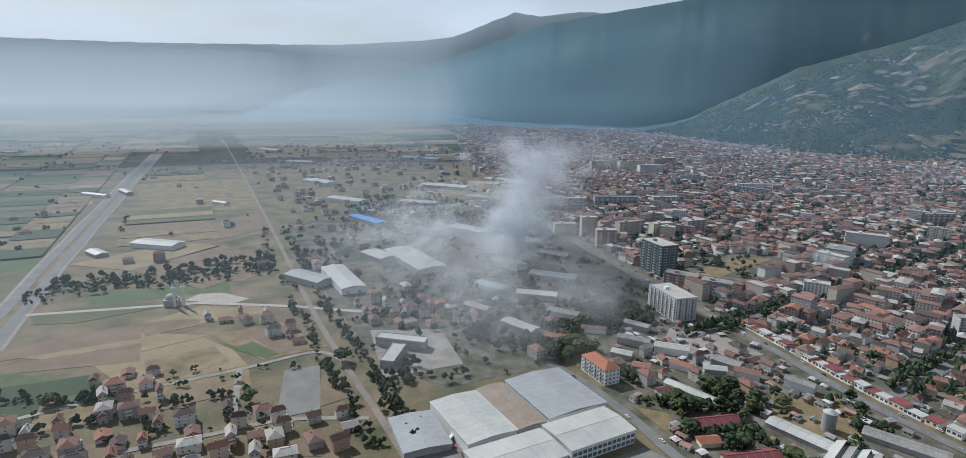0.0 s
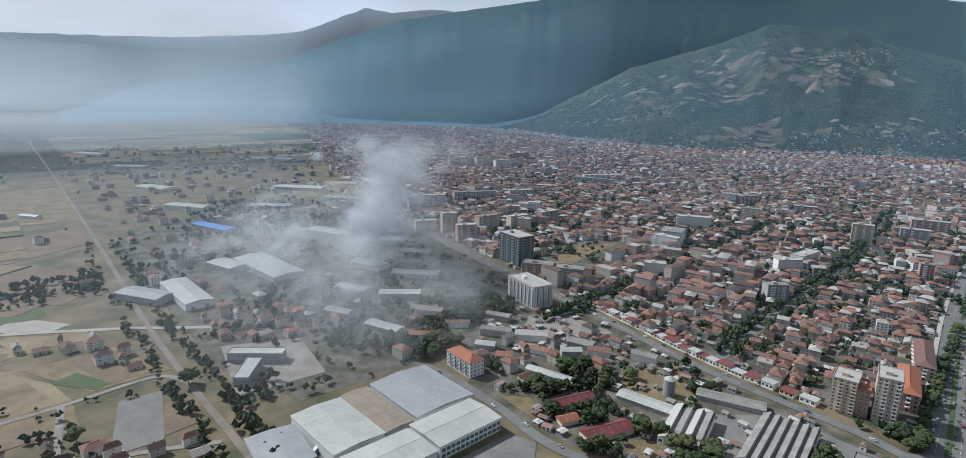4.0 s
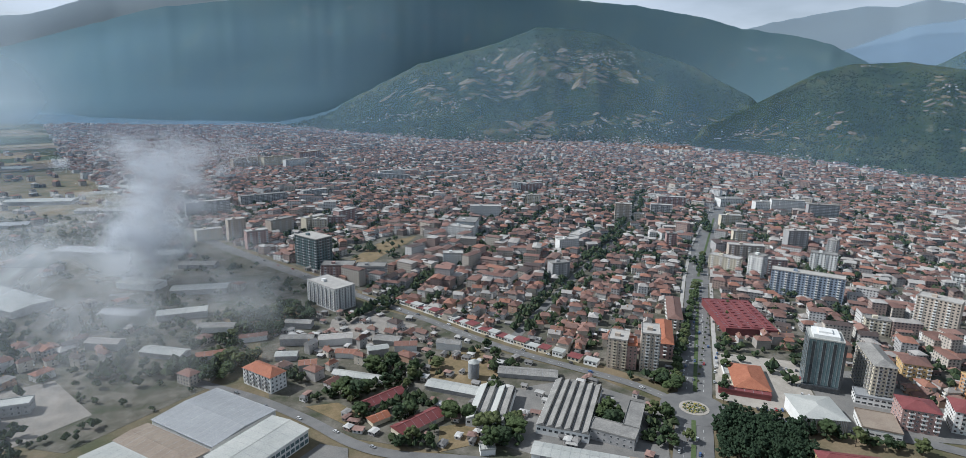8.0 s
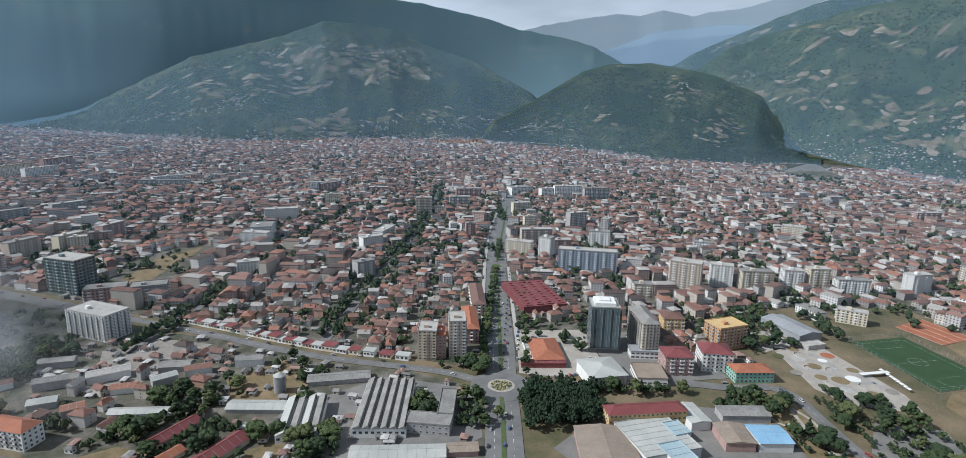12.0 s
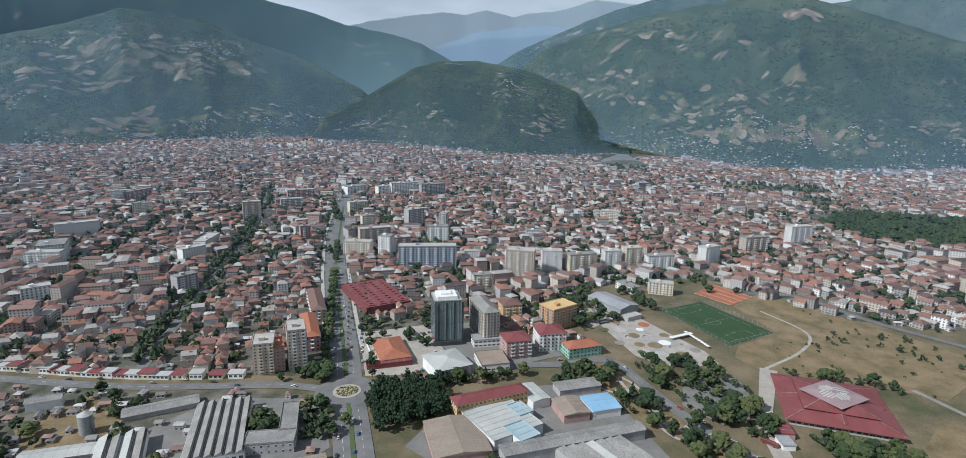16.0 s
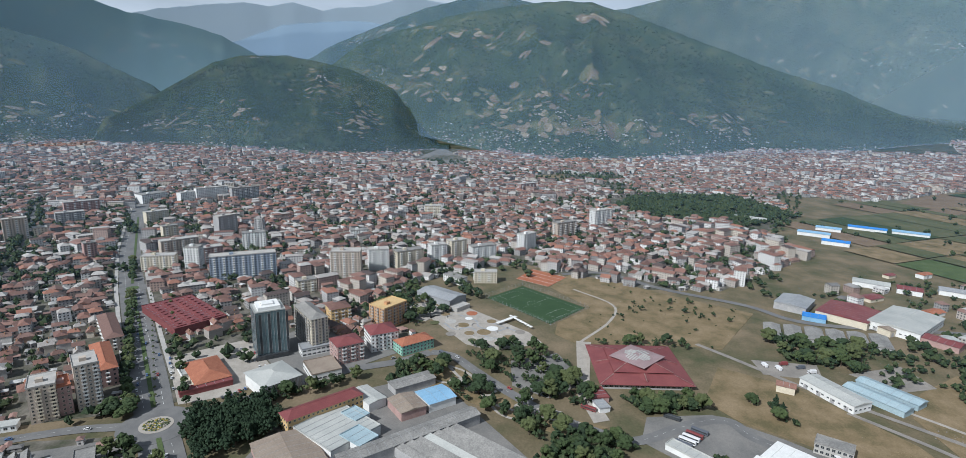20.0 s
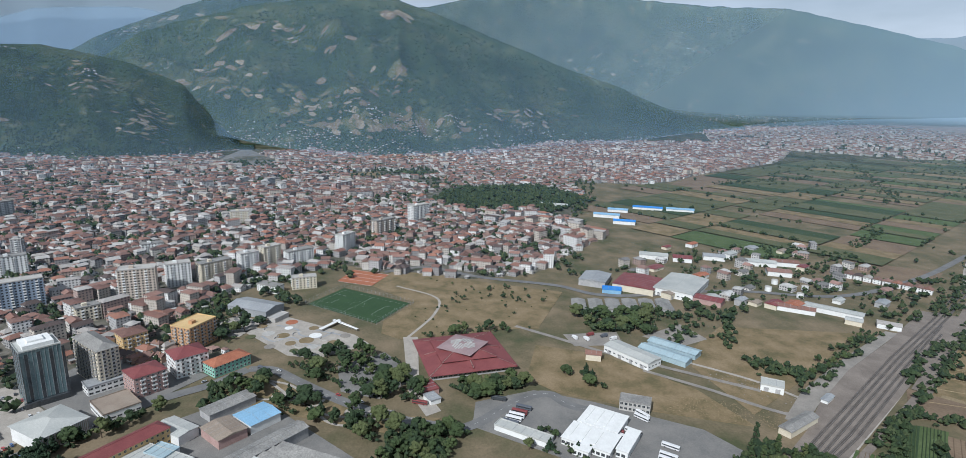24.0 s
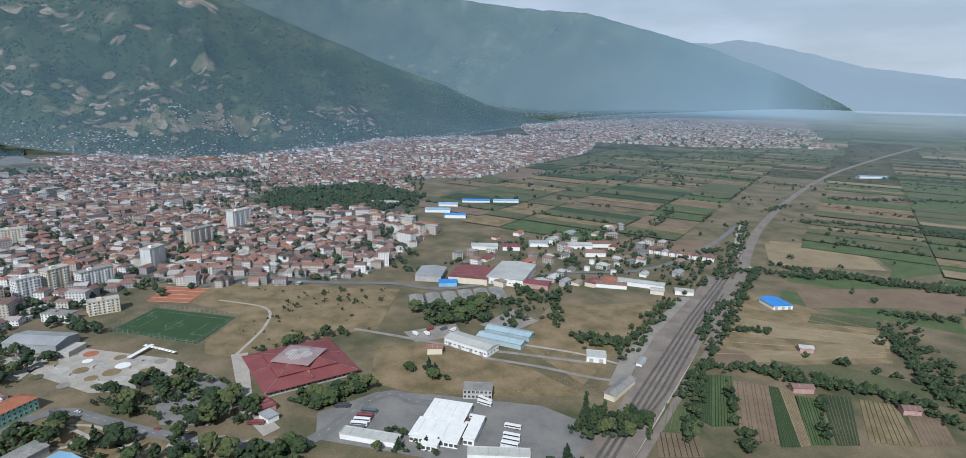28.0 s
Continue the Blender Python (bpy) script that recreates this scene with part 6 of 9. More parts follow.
patch("yards_quarter", [(98, 428), (135, 342), (192, 284), (285, 196), (350, 270), (340, 320), (300, 400), (278, 500), (248, 560), (225, 620), (120, 560)], "town", "grey and green ground between yards and gardens", 0.18)
patch("works_ground", [(200, 310), (240, 350), (320, 330), (350, 260), (300, 215), (250, 225)], "yard", "works yard of worn concrete", 0.3)
patch("mill_ground", [(296, 18), (340, -22), (425, 40), (455, 80), (420, 135), (380, 165), (320, 170), (300, 110)], "yard", "factory yard of worn concrete", 0.3)
pitch = patch("pitch", [(657, 32), (704, -8), (637, -78), (585, -37)], "lawn", "green artificial football pitch", 0.42)
px0, pxu, pxv = Vector((653, 28, 0.45)), Vector((-63, -63, 0)).normalized(), Vector((47, -40, 0)).normalized()
bm = bmesh.new()


def chalk(a, b, w=0.35):
    p, q = px0 + pxu * a[0] + pxv * a[1], px0 + pxu * b[0] + pxv * b[1]
    d = (q - p).normalized().cross(Vector((0, 0, 1))) * w
    bm.faces.new([bm.verts.new(v) for v in (p + d, p - d, q - d, q + d)])


PA, PB = 88.0, 56.0
for a, b in (((0, 0), (PA, 0)), ((PA, 0), (PA, PB)), ((PA, PB), (0, PB)), ((0, PB), (0, 0)), ((PA / 2, 0), (PA / 2, PB)), ((0, 14), (14, 14)), ((14, 14), (14, 42)), ((14, 42), (0, 42)), ((PA, 14), (PA - 14, 14)), ((PA - 14, 14), (PA - 14, 42)), ((PA - 14, 42), (PA, 42))):
    chalk(a, b, 0.06)
for i in range(20):
    a, b = i * 0.314, (i + 1) * 0.314
    chalk((PA / 2 + 8 * math.cos(a), PB / 2 + 8 * math.sin(a)), (PA / 2 + 8 * math.cos(b), PB / 2 + 8 * math.sin(b)), 0.06)
part("pitch_lines", bm, M["paint"], pitch, "white pitch lines")
fence_pts = [(659, 35), (708, -8), (637, -82), (581, -37)]
fn = thing("pitch_fence", 659, 35, 0.4, 0, "tall wire fence round the pitch", "fence")
for a, b in zip(fence_pts, fence_pts[1:] + fence_pts[:1]):
    L = L0(a, b)
    for i in range(int(L / 6)):
        k = i / int(L / 6)
        piece("post", shared(("post", 0), lambda q: cyl(q, 0, 0, 0, 4, 0.12, n=6), [M["grey_sheet"]]), fn, pose(a[0] + (b[0] - a[0]) * k - 659, a[1] + (b[1] - a[1]) * k - 35, 0))
    bm = bmesh.new()
    for zz in (0.4, 2.0, 3.9):
        p, q = Vector((a[0] - 659, a[1] - 35, zz)), Vector((b[0] - 659, b[1] - 35, zz))
        d = (q - p).normalized().cross(Vector((0, 0, 1))) * 0.06
        bm.faces.new([bm.verts.new(v) for v in (p + d, p - d, q - d, q + d)])
    part("rail", bm, M["grey_sheet"], fn)
ct = patch("clay_courts", [(733, 0), (778, -22), (747, -65), (706, -40)], "clay", "four orange clay tennis courts", 0.42)
bm = bmesh.new()
for i in range(5):
    k = i / 4
    p = Vector((733 + 45 * k, -22 * k, 0.46))
    q = Vector((706 + 41 * k, -40 - 25 * k, 0.46))
    d = (q - p).normalized().cross(Vector((0, 0, 1))) * 0.25
    bm.faces.new([bm.verts.new(v) for v in (p + d, p - d, q - d, q + d)])
part("court_lines", bm, M["paint"], ct, "white court lines")
patch("meadow_dry", [(760, -70), (745, -115), (690, -185), (640, -262), (540, -196), (545, -162), (538, -60), (560, -40), (590, -45), (637, -84), (706, -42)], "dry", "dry yellow meadow with bushes", 0.3)
patch("meadow_dry", [(502, -180), (470, -232), (392, -280), (335, -290), (372, -225), (412, -168), (440, -150)], "dry", "dry meadow beside the bus station", 0.3)
patch("meadow_dry", [(506, -383), (462, -510), (392, -385), (350, -300), (430, -300), (470, -330)], "dry", "dry meadow beside the tracks", 0.3)
patch("yard_asphalt", [(412, -100), (420, -150), (392, -190), (340, -250), (262, -280), (255, -225), (300, -170), (345, -125), (380, -90)], "yard", "wide asphalt yard of the bus station", 0.36)
patch("yard_gravel", [(545, -60), (543, -74), (450, -62), (405, -72), (400, -60), (440, -52)], "paving", "pale gravel walk beside the sports centre", 0.38)
patch("yard_asphalt", [(495, 2), (515, -40), (463, -62), (432, -30), (450, 0)], "yard", "grey car park under trees", 0.36)
patch("yard_gravel", [(520, -215), (515, -270), (485, -262), (492, -215)], "gravel", "gravel lorry yard", 0.36)
patch("yard_gravel", [(500, -290), (520, -345), (480, -350), (470, -315)], "gravel", "bare gravel yard", 0.36)
patch("kart_ground", [(606, 129), (636, 102), (612, 72), (578, 92), (586, 121)], "paving", "pale concrete kart ground", 0.38)
patch("plaza", [(590, 90), (622, 52), (560, -15), (535, -28), (514, 18), (526, 45)], "paving", "pale leisure plaza with paths", 0.38)
# kart track: a winding dark lane
kt = smooth([(600, 118), (612, 108), (606, 98), (618, 96), (624, 102), (630, 100), (618, 86), (606, 84), (598, 92), (604, 102), (594, 104), (590, 112), (600, 118)], 6)
strip("kart_track", kt, 3.2, 0.46, M["asphalt"], "winding dark kart track", "track")
for line in ([(575, 72), (560, 60), (566, 44), (548, 30), (540, 12)], [(600, 60), (585, 40), (570, 36), (560, 18), (572, 4)], [(585, 30), (575, 15), (560, -5)]):
    strip("plaza_path", smooth(line), 2.0, 0.45, M["grey_sheet"], "grey winding plaza path", "path")
for x, y, r in ((572, 52, 6), (556, 30, 7), (585, 24, 5), (545, 5, 6)):
    disc("plaza_bed", x, y, r, 0.5, M["dry"], "round sandy plaza bed", "flower bed")
# park with paths
patch("park_lawn", [(484, 50), (500, 62), (470, 92), (440, 62), (395, -8), (380, -40), (395, -70), (410, -30), (440, 8)], "dry", "park lawn with worn grass", 0.34)
for line in ([(480, 56), (460, 44), (440, 28), (420, 14), (410, -6), (402, -30), (398, -55)], [(470, 70), (452, 62), (446, 40), (432, 20), (440, 12)], [(424, 18), (408, 10), (400, -2), (405, -14), (416, -22), (412, -38)], [(480, 56), (470, 40), (455, 30), (448, 34)]):
    strip("park_path", smooth(line), 2.6, 0.46, M["paving"], "pale curved park path", "path")
for x, y in ((417, -8), (452, 46)):
    disc("park_circle", x, y, 6, 0.5, M["paving"], "round paved park circle", "path")
strip("median", [(x, y) for x, y in MOTORWAY], 5, 0.38, M["dry"], "dry grass median of the motorway", "median")
for k in (-17, 17):
    strip("motorway_verge", [(x + k * 0.92, y + k * 0.38) for x, y in MOTORWAY], 4, 0.36, M["gravel"], "pale gravel verge of the motorway", "verge")
# railway
rw = strip("railway_bed", smooth(RAIL, 8), 5.5, 0.5, M["ballast"], "brown ballast bed of a railway", "railway")
strip("railway_bed", smooth(RAIL_FAR, 8), 14, 0.52, M["ballast"], "brown ballast bed of a railway", "railway")
patch("railway_yard", [(274, -225), (256, -262), (288, -322), (330, -402), (388, -512), (470, -672), (500, -640), (441, -530), (395, -432), (352, -360), (323, -322), (296, -278)], "ballast", "wide brown ballast yard with several tracks", 0.46)
patch("railway_yard_side", [(330, -326), (352, -360), (395, -432), (452, -552), (460, -545), (412, -440), (372, -362), (340, -318)], "gravel", "pale gravel strip beside the tracks", 0.44)
M["sleepers"] = mat("oily_track_bed", [(0.085, 0.073, 0.064), (0.135, 0.117, 0.10)], 0.08, 2.0, tint=0.25)
tracks = thing("railway_tracks", 255, -268, 0.5, 0, "five rusty rail tracks running side by side", "railway track")
for k, off in enumerate((-14, -9.3, -4.6, 0, 4.6)):
    long = abs(off) < 5
    base = np.array([(226, -172), (268, -250), (316, -336), (405, -498), (481, -648), (560, -790)] if long else [(292 - k % 3 * 9, -292 + k % 3 * 17), (320, -344), (405, -498), (452 + k % 2 * 14, -592 - k % 2 * 24)])
    squeeze = np.ones(len(base)) if long else np.array([0.75, 1, 1, 0.8])
    mid = base + np.outer(squeeze * off, (0.894, 0.449))
    v, f = ribbon(mid, 2.5, 0)
    v = v - (255, -268, -0.05)
    me = bpy.data.meshes.new("track_bed")
    me.from_pydata(v.tolist(), [], f)
    hang("track_bed", me, M["sleepers"], tracks)
    for sd in (-0.75, 0.75):
        p = mid + np.array((0.894, 0.449)) * sd - (255, -268)
        t = np.gradient(p, axis=0)
        t /= np.linalg.norm(t, axis=1)[:, None]
        n = np.c_[-t[:, 1], t[:, 0]] * 0.12
        v, f, m = [], [], len(p)
        for q, z in ((p + n, 0.06), (p + n, 0.24), (p - n, 0.24), (p - n, 0.06)):
            v += [(*r, z) for r in q]
        for j in range(3):
            f += [(j * m + i, j * m + i + 1, (j + 1) * m + i + 1, (j + 1) * m + i) for i in range(m - 1)]
        me = bpy.data.meshes.new("rail")
        me.from_pydata(v, [], f)
        hang("rail", me, M["steel"], tracks)
strip("dirt_track", smooth([(240, -226), (258, -262), (291, -326), (332, -403), (390, -510), (474, -672), (542, -790)]), 4, 0.4, M["paving"], "pale gravel track along the railway", "track")
strip("dirt_track", smooth([(540, -62), (600, -100), (650, -110), (700, -70)]), 3, 0.4, M["paving"], "worn footpath across the meadow", "path")
strip("dirt_track", smooth([(550, -175), (520, -200), (470, -240), (430, -280), (380, -330)]), 5, 0.4, M["gravel"], "pale dirt track between meadows", "track")
strip("dirt_track", smooth([(470, -700), (560, -790), (640, -900), (700, -1000)]), 9, 0.42, M["paving"], "pale gravel road beside the railway", "track")
strip("dirt_track", smooth([(-470, 560), (-330, 600), (-300, 605), (-200, 600), (-120, 590), (-20, 600)]), 7, 0.4, M["paving"], "pale dirt road past the mosque", "track")
patch("yard_gravel", [(-975, 1253), (-916, 1346), (-785, 1148), (-862, 1101)], "gravel", "pale gravel works yard beside the motorway", 0.4)
patch("forecourt", [(-330, 612), (-275, 604), (-262, 622), (-300, 640), (-325, 635)], "paving", "pale paved mosque forecourt", 0.38)
strip("village_lane", smooth([(-340, 360), (-275, 407), (-203, 451), (-150, 487), (-118, 470)]), 5, 0.4, M["gravel"], "pale village lane", "road")
strip("village_lane", smooth([(-240, 330), (-190, 352), (-140, 375), (-80, 380)]), 5, 0.4, M["gravel"], "pale village lane", "road")
strip("village_lane", smooth([(-203, 451), (-185, 400), (-168, 352)]), 5, 0.41, M["gravel"], "pale village lane", "road")
patch("yard_concrete", [(-165, 450), (-138, 462), (-118, 390), (-146, 376)], "yard", "large worn concrete yard", 0.36)
patch("sports_green", [(-225, 490), (-188, 472), (-180, 482), (-215, 508)], "crop", "small green field with a white edge", 0.36)
patch("yard_school", [(-110, 540), (-40, 545), (-15, 470), (-80, 440)], "gravel", "pale school yard", 0.34)

# field patchwork on both sides of the railway
FIELD_KINDS = {"dry": "dry stubble field", "plough": "bare brown ploughed field", "crop": "green crop field", "straw": "pale straw field", "meadow": "dull green meadow", "dark": "dark green crop field"}
M["plough"] = mat("ploughed_soil", [(0.145, 0.104, 0.07), (0.205, 0.15, 0.10)], 0.03, 0.5, bump=0.3, tint=0.14)
M["straw"] = mat("straw_stubble", [(0.205, 0.16, 0.094), (0.28, 0.22, 0.135)], 0.03, 0.6, bump=0.2, tint=0.14)
M["meadow"] = mat("dull_meadow", [(0.07, 0.085, 0.038), (0.12, 0.118, 0.06)], 0.03, 0.5, bump=0.3, tint=0.2)
M["dark"] = mat("dark_crop", [(0.03, 0.055, 0.023), (0.045, 0.07, 0.03)], 0.03, 0.5, bump=0.3, tint=0.2)
FIELDS = []


def field(pts, kind, z=0.14):
    FIELDS.append(pts)
    return sheet("field", pts, z, M[kind], FIELD_KINDS[kind] + " with straight edges", "field")


field([(325, -415), (446, -633), (289, -657), (245, -574)], "dry", 0.2)
field([(412, -696), (307, -895), (277, -812), (366, -645)], "plough", 0.22)
field([(342, -470), (272, -614), (254, -583), (322, -430)], "straw", 0.26)
field([(578, -881), (469, -969), (398, -893), (495, -771)], "straw", 0.24)
field([(376, -850), (344, -990), (430, -1080), (465, -980), (395, -900)], "crop", 0.22)
field([(698, -736), (612, -815), (547, -704), (639, -635)], "plough", 0.24)
field([(1617, -1097), (1441, -1115), (1265, -897), (1402, -867)], "plough", 0.24)


field([(-356, 522), (-304, 598), (-235, 590), (-274, 550)], "straw", 0.26)
field([(-417, 466), (-345, 523), (-260, 520), (-331, 457)], "straw", 0.24)
field([(-418, 669), (-325, 816), (-279, 772), (-307, 688)], "dry", 0.24)
field([(-399, 443), (-298, 410), (-295, 392), (-359, 398)], "crop", 0.26)
field([(-260, 520), (-200, 560), (-140, 500), (-190, 470)], "dry", 0.26)
field([(-330, 455), (-265, 515), (-225, 490), (-200, 460), (-275, 412)], "straw", 0.22)

field([(-428, 479), (-341, 546), (-320, 510), (-410, 457)], "plough", 0.27)
field([(-403, 449), (-313, 499), (-294, 462), (-391, 434)], "plough", 0.28)
field([(-291, 463), (-245, 496), (-218, 466), (-252, 430), (-276, 445)], "dry", 0.29)
field([(-341, 546), (-288, 564), (-282, 544), (-319, 514)], "plough", 0.29)
field([(-331, 557), (-244, 606), (-230, 578), (-274, 560)], "straw", 0.30)
field([(-374, 412), (-317, 437), (-299, 409), (-351, 385)], "dark", 0.31)
field([(-231, 532), (-186, 554), (-166, 491), (-184, 483)], "plough", 0.32)
field([(-143, 428), (-111, 435), (-97, 411), (-121, 393)], "plough", 0.33)
field([(-150, 335), (-109, 358), (-102, 333), (-145, 330)], "plough", 0.33)
field([(-463, 561), (-394, 610), (-340, 595), (-404, 543), (-442, 536)], "meadow", 0.34)
field([(-432, 723), (-387, 821), (-275, 769), (-293, 684), (-370, 679)], "plough", 0.35)
field([(-251, 405), (-216, 431), (-199, 407), (-233, 384)], "plough", 0.36)
field([(310, -409), (299, -422), (248, -357), (257, -341)], "crop", 0.32)
field([(295, -416), (274, -433), (218, -363), (241, -350)], "plough", 0.33)
field([(274, -433), (268, -438), (210, -373), (217, -361)], "dark", 0.33)
field([(268, -438), (260, -446), (208, -381), (210, -373)], "straw", 0.34)
field([(254, -437), (241, -449), (200, -395), (208, -381)], "crop", 0.34)
field([(246, -458), (230, -474), (191, -411), (199, -397)], "dark", 0.35)
field([(225, -477), (206, -493), (170, -444), (190, -421)], "dry", 0.36)
field([(202, -495), (186, -512), (158, -471), (169, -447)], "plough", 0.36)
field([(358, -453), (327, -474), (294, -460), (321, -412)], "plough", 0.37)
field([(379, -491), (343, -508), (304, -560), (293, -535), (328, -481), (357, -463)], "dry", 0.37)
field([(383, -552), (328, -587), (278, -637), (263, -608), (307, -565), (346, -513)], "straw", 0.38)
field([(353, -631), (305, -685), (293, -652), (339, -599)], "meadow", 0.39)
field([(304, -481), (240, -516), (200, -535), (199, -512), (239, -490), (293, -470)], "meadow", 0.39)
field([(417, -707), (360, -767), (287, -834), (269, -787), (326, -732), (381, -671)], "plough", 0.40)
field([(583, -903), (523, -966), (475, -955), (497, -888), (475, -840), (544, -844)], "straw", 0.40)
field([(272, -299), (254, -322), (235, -306), (250, -279)], "plough", 0.41)
field([(296, -337), (280, -353), (255, -326), (271, -302)], "crop", 0.42)
field([(317, -389), (310, -409), (257, -341), (269, -340)], "dark", 0.42)

field([(-454, 717), (-396, 854), (-279, 772), (-328, 651)], "plough", 0.43)
field([(-549, 738), (-464, 860), (-393, 847), (-454, 717)], "straw", 0.43)
field([(-521, 894), (-433, 1101), (-364, 974), (-428, 862)], "plough", 0.43)
field([(-855, 1402), (-632, 1539), (-445, 1131), (-636, 1081)], "dry", 0.43)
RD = (0.449, -0.894)                    # along the railway
RN = (0.894, 0.449)


def patchwork(poly, kinds, da, db, seed, skip=0.06):
    r = random.Random(seed)
    xs, ys = [p[0] for p in poly], [p[1] for p in poly]
    cx, cy = sum(xs) / len(xs), sum(ys) / len(ys)
    reach = max(math.hypot(x - cx, y - cy) for x, y in poly)
    b = -reach
    while b < reach:
        wb = r.uniform(*db)
        a = -reach + r.uniform(0, 60)
        while a < reach:
            wa = r.uniform(*da)
            pts = [(cx + RD[0] * p + RN[0] * q, cy + RD[1] * p + RN[1] * q) for p, q in ((a, b), (a + wa, b), (a + wa, b + wb), (a, b + wb))]
            mx, my = sum(p[0] for p in pts) / 4, sum(p[1] for p in pts) / 4
            if inside(mx, my, poly) and r.random() > skip and not inside(mx, my, TOWN) and (math.hypot(mx, my) > 1900 or not any(inside(mx, my, f) for f in KEEP_OUT) and not any(inside(mx, my, f) for f in FIELDS[:60])):
                gx, gy = np.array([((1 - u) * ((1 - v) * pts[0][0] + v * pts[3][0]) + u * ((1 - v) * pts[1][0] + v * pts[2][0]), (1 - u) * ((1 - v) * pts[0][1] + v * pts[3][1]) + u * ((1 - v) * pts[1][1] + v * pts[2][1])) for u in np.linspace(0, 1, 5) for v in np.linspace(0, 1, 9)]).T
                if all((near_line(gx, gy, l) > w / 2 + 4).all() for l, w in ROADS[6:9]):
                    k = kind_of(r, kinds)
                    if math.hypot(mx, my) < 1000:
                        sheet("field", pts, 0.08 + 0.06 * r.random(), M[k], FIELD_TXT[0], "field")
                    else:
                        FAR_FIELDS.setdefault(k, []).append(pts)
                    EDGES.append((pts[0], pts[1]) if r.random() < 0.6 else (pts[1], pts[2]))
            a += wa + r.uniform(1, 5)
        b += wb + r.uniform(1, 4)


EDGES, FIELD_TXT, FAR_FIELDS = [], [""], {}


def kind_of(r, kinds):
    k = r.choice(kinds)
    FIELD_TXT[0] = FIELD_KINDS[k] + " with straight edges"
    return k


patchwork([(-150, 500), (-215, 617), (-880, 1987), (-1500, 3300), (-2700, 3300), (-1400, 600), (-600, 250), (-380, 300), (-300, 360)], ("plough", "dry", "meadow", "plough", "dark", "straw", "dry", "crop"), (30, 66), (60, 150), 3)
patchwork([(130, -380), (300, -520), (470, -690), (680, -1060), (1230, -2650), (1500, -3800), (300, -3900), (-300, -1500), (-60, -500)], ("crop", "plough", "meadow", "straw", "crop", "meadow", "dark", "dry", "meadow"), (30, 74), (110, 260), 4)
patchwork([(700, -620), (960, -500), (1190, -600), (1500, -900), (1900, -1500), (1900, -2500), (1260, -2640), (720, -1060)], ("meadow", "dry", "meadow", "crop", "meadow", "plough", "meadow", "dark"), (26, 80), (70, 240), 5)

patchwork([(1230, -2650), (1500, -3800), (4200, -12500), (-1500, -12500), (-900, -3900), (-300, -1500), (300, -3900)], ("crop", "dark", "meadow", "straw", "meadow", "plough", "meadow"), (90, 240), (300, 800), 6)
patchwork([(1900, -2500), (1260, -2640), (1500, -3800), (4300, -12500), (9000, -14000), (4300, -4900), (2300, -3500)], ("crop", "meadow", "meadow", "straw", "dark", "meadow"), (90, 240), (300, 800), 7)
patchwork([(-880, 1987), (-1500, 3300), (-4600, 10000), (-9000, 8000), (-2700, 3300)], ("dry", "meadow", "plough", "meadow", "straw", "dark"), (70, 160), (160, 380), 8)
patchwork([(-840, 2000), (-90, 2000), (-350, 5200), (-2500, 9000), (-4400, 10000), (-1500, 3300)], ("meadow", "dark", "plough", "dry", "meadow", "straw"), (60, 140), (120, 300), 9)

for k, quads in FAR_FIELDS.items():
    vs, fs = [], []
    for q in quads:
        q = np.array(q)
        n = 4
        g = [(q[0] * (1 - u) + q[1] * u) * (1 - v) + (q[3] * (1 - u) + q[2] * u) * v for v in np.linspace(0, 1, n) for u in np.linspace(0, 1, n)]
        g = np.array(g)
        x, y, h, s = land(g[:, 0], g[:, 1])
        b = len(vs)
        lift = 0.6 + 0.012 * (b // 16 % 97) + 0.3 * list(FAR_FIELDS).index(k)
        vs += [(float(p), float(w), float(z) + lift) for p, w, z in zip(x, y, h)]
        fs += [(b + j * n + i, b + j * n + i + 1, b + (j + 1) * n + i + 1, b + (j + 1) * n + i) for j in range(n - 1) for i in range(n - 1)]
    me = bpy.data.meshes.new("far_fields")
    me.from_pydata(vs, [], fs)
    tagged(hang("far_fields", me, M[k]), FIELD_KINDS[k] + "s far out on the plain", "fields", kind="stuff")

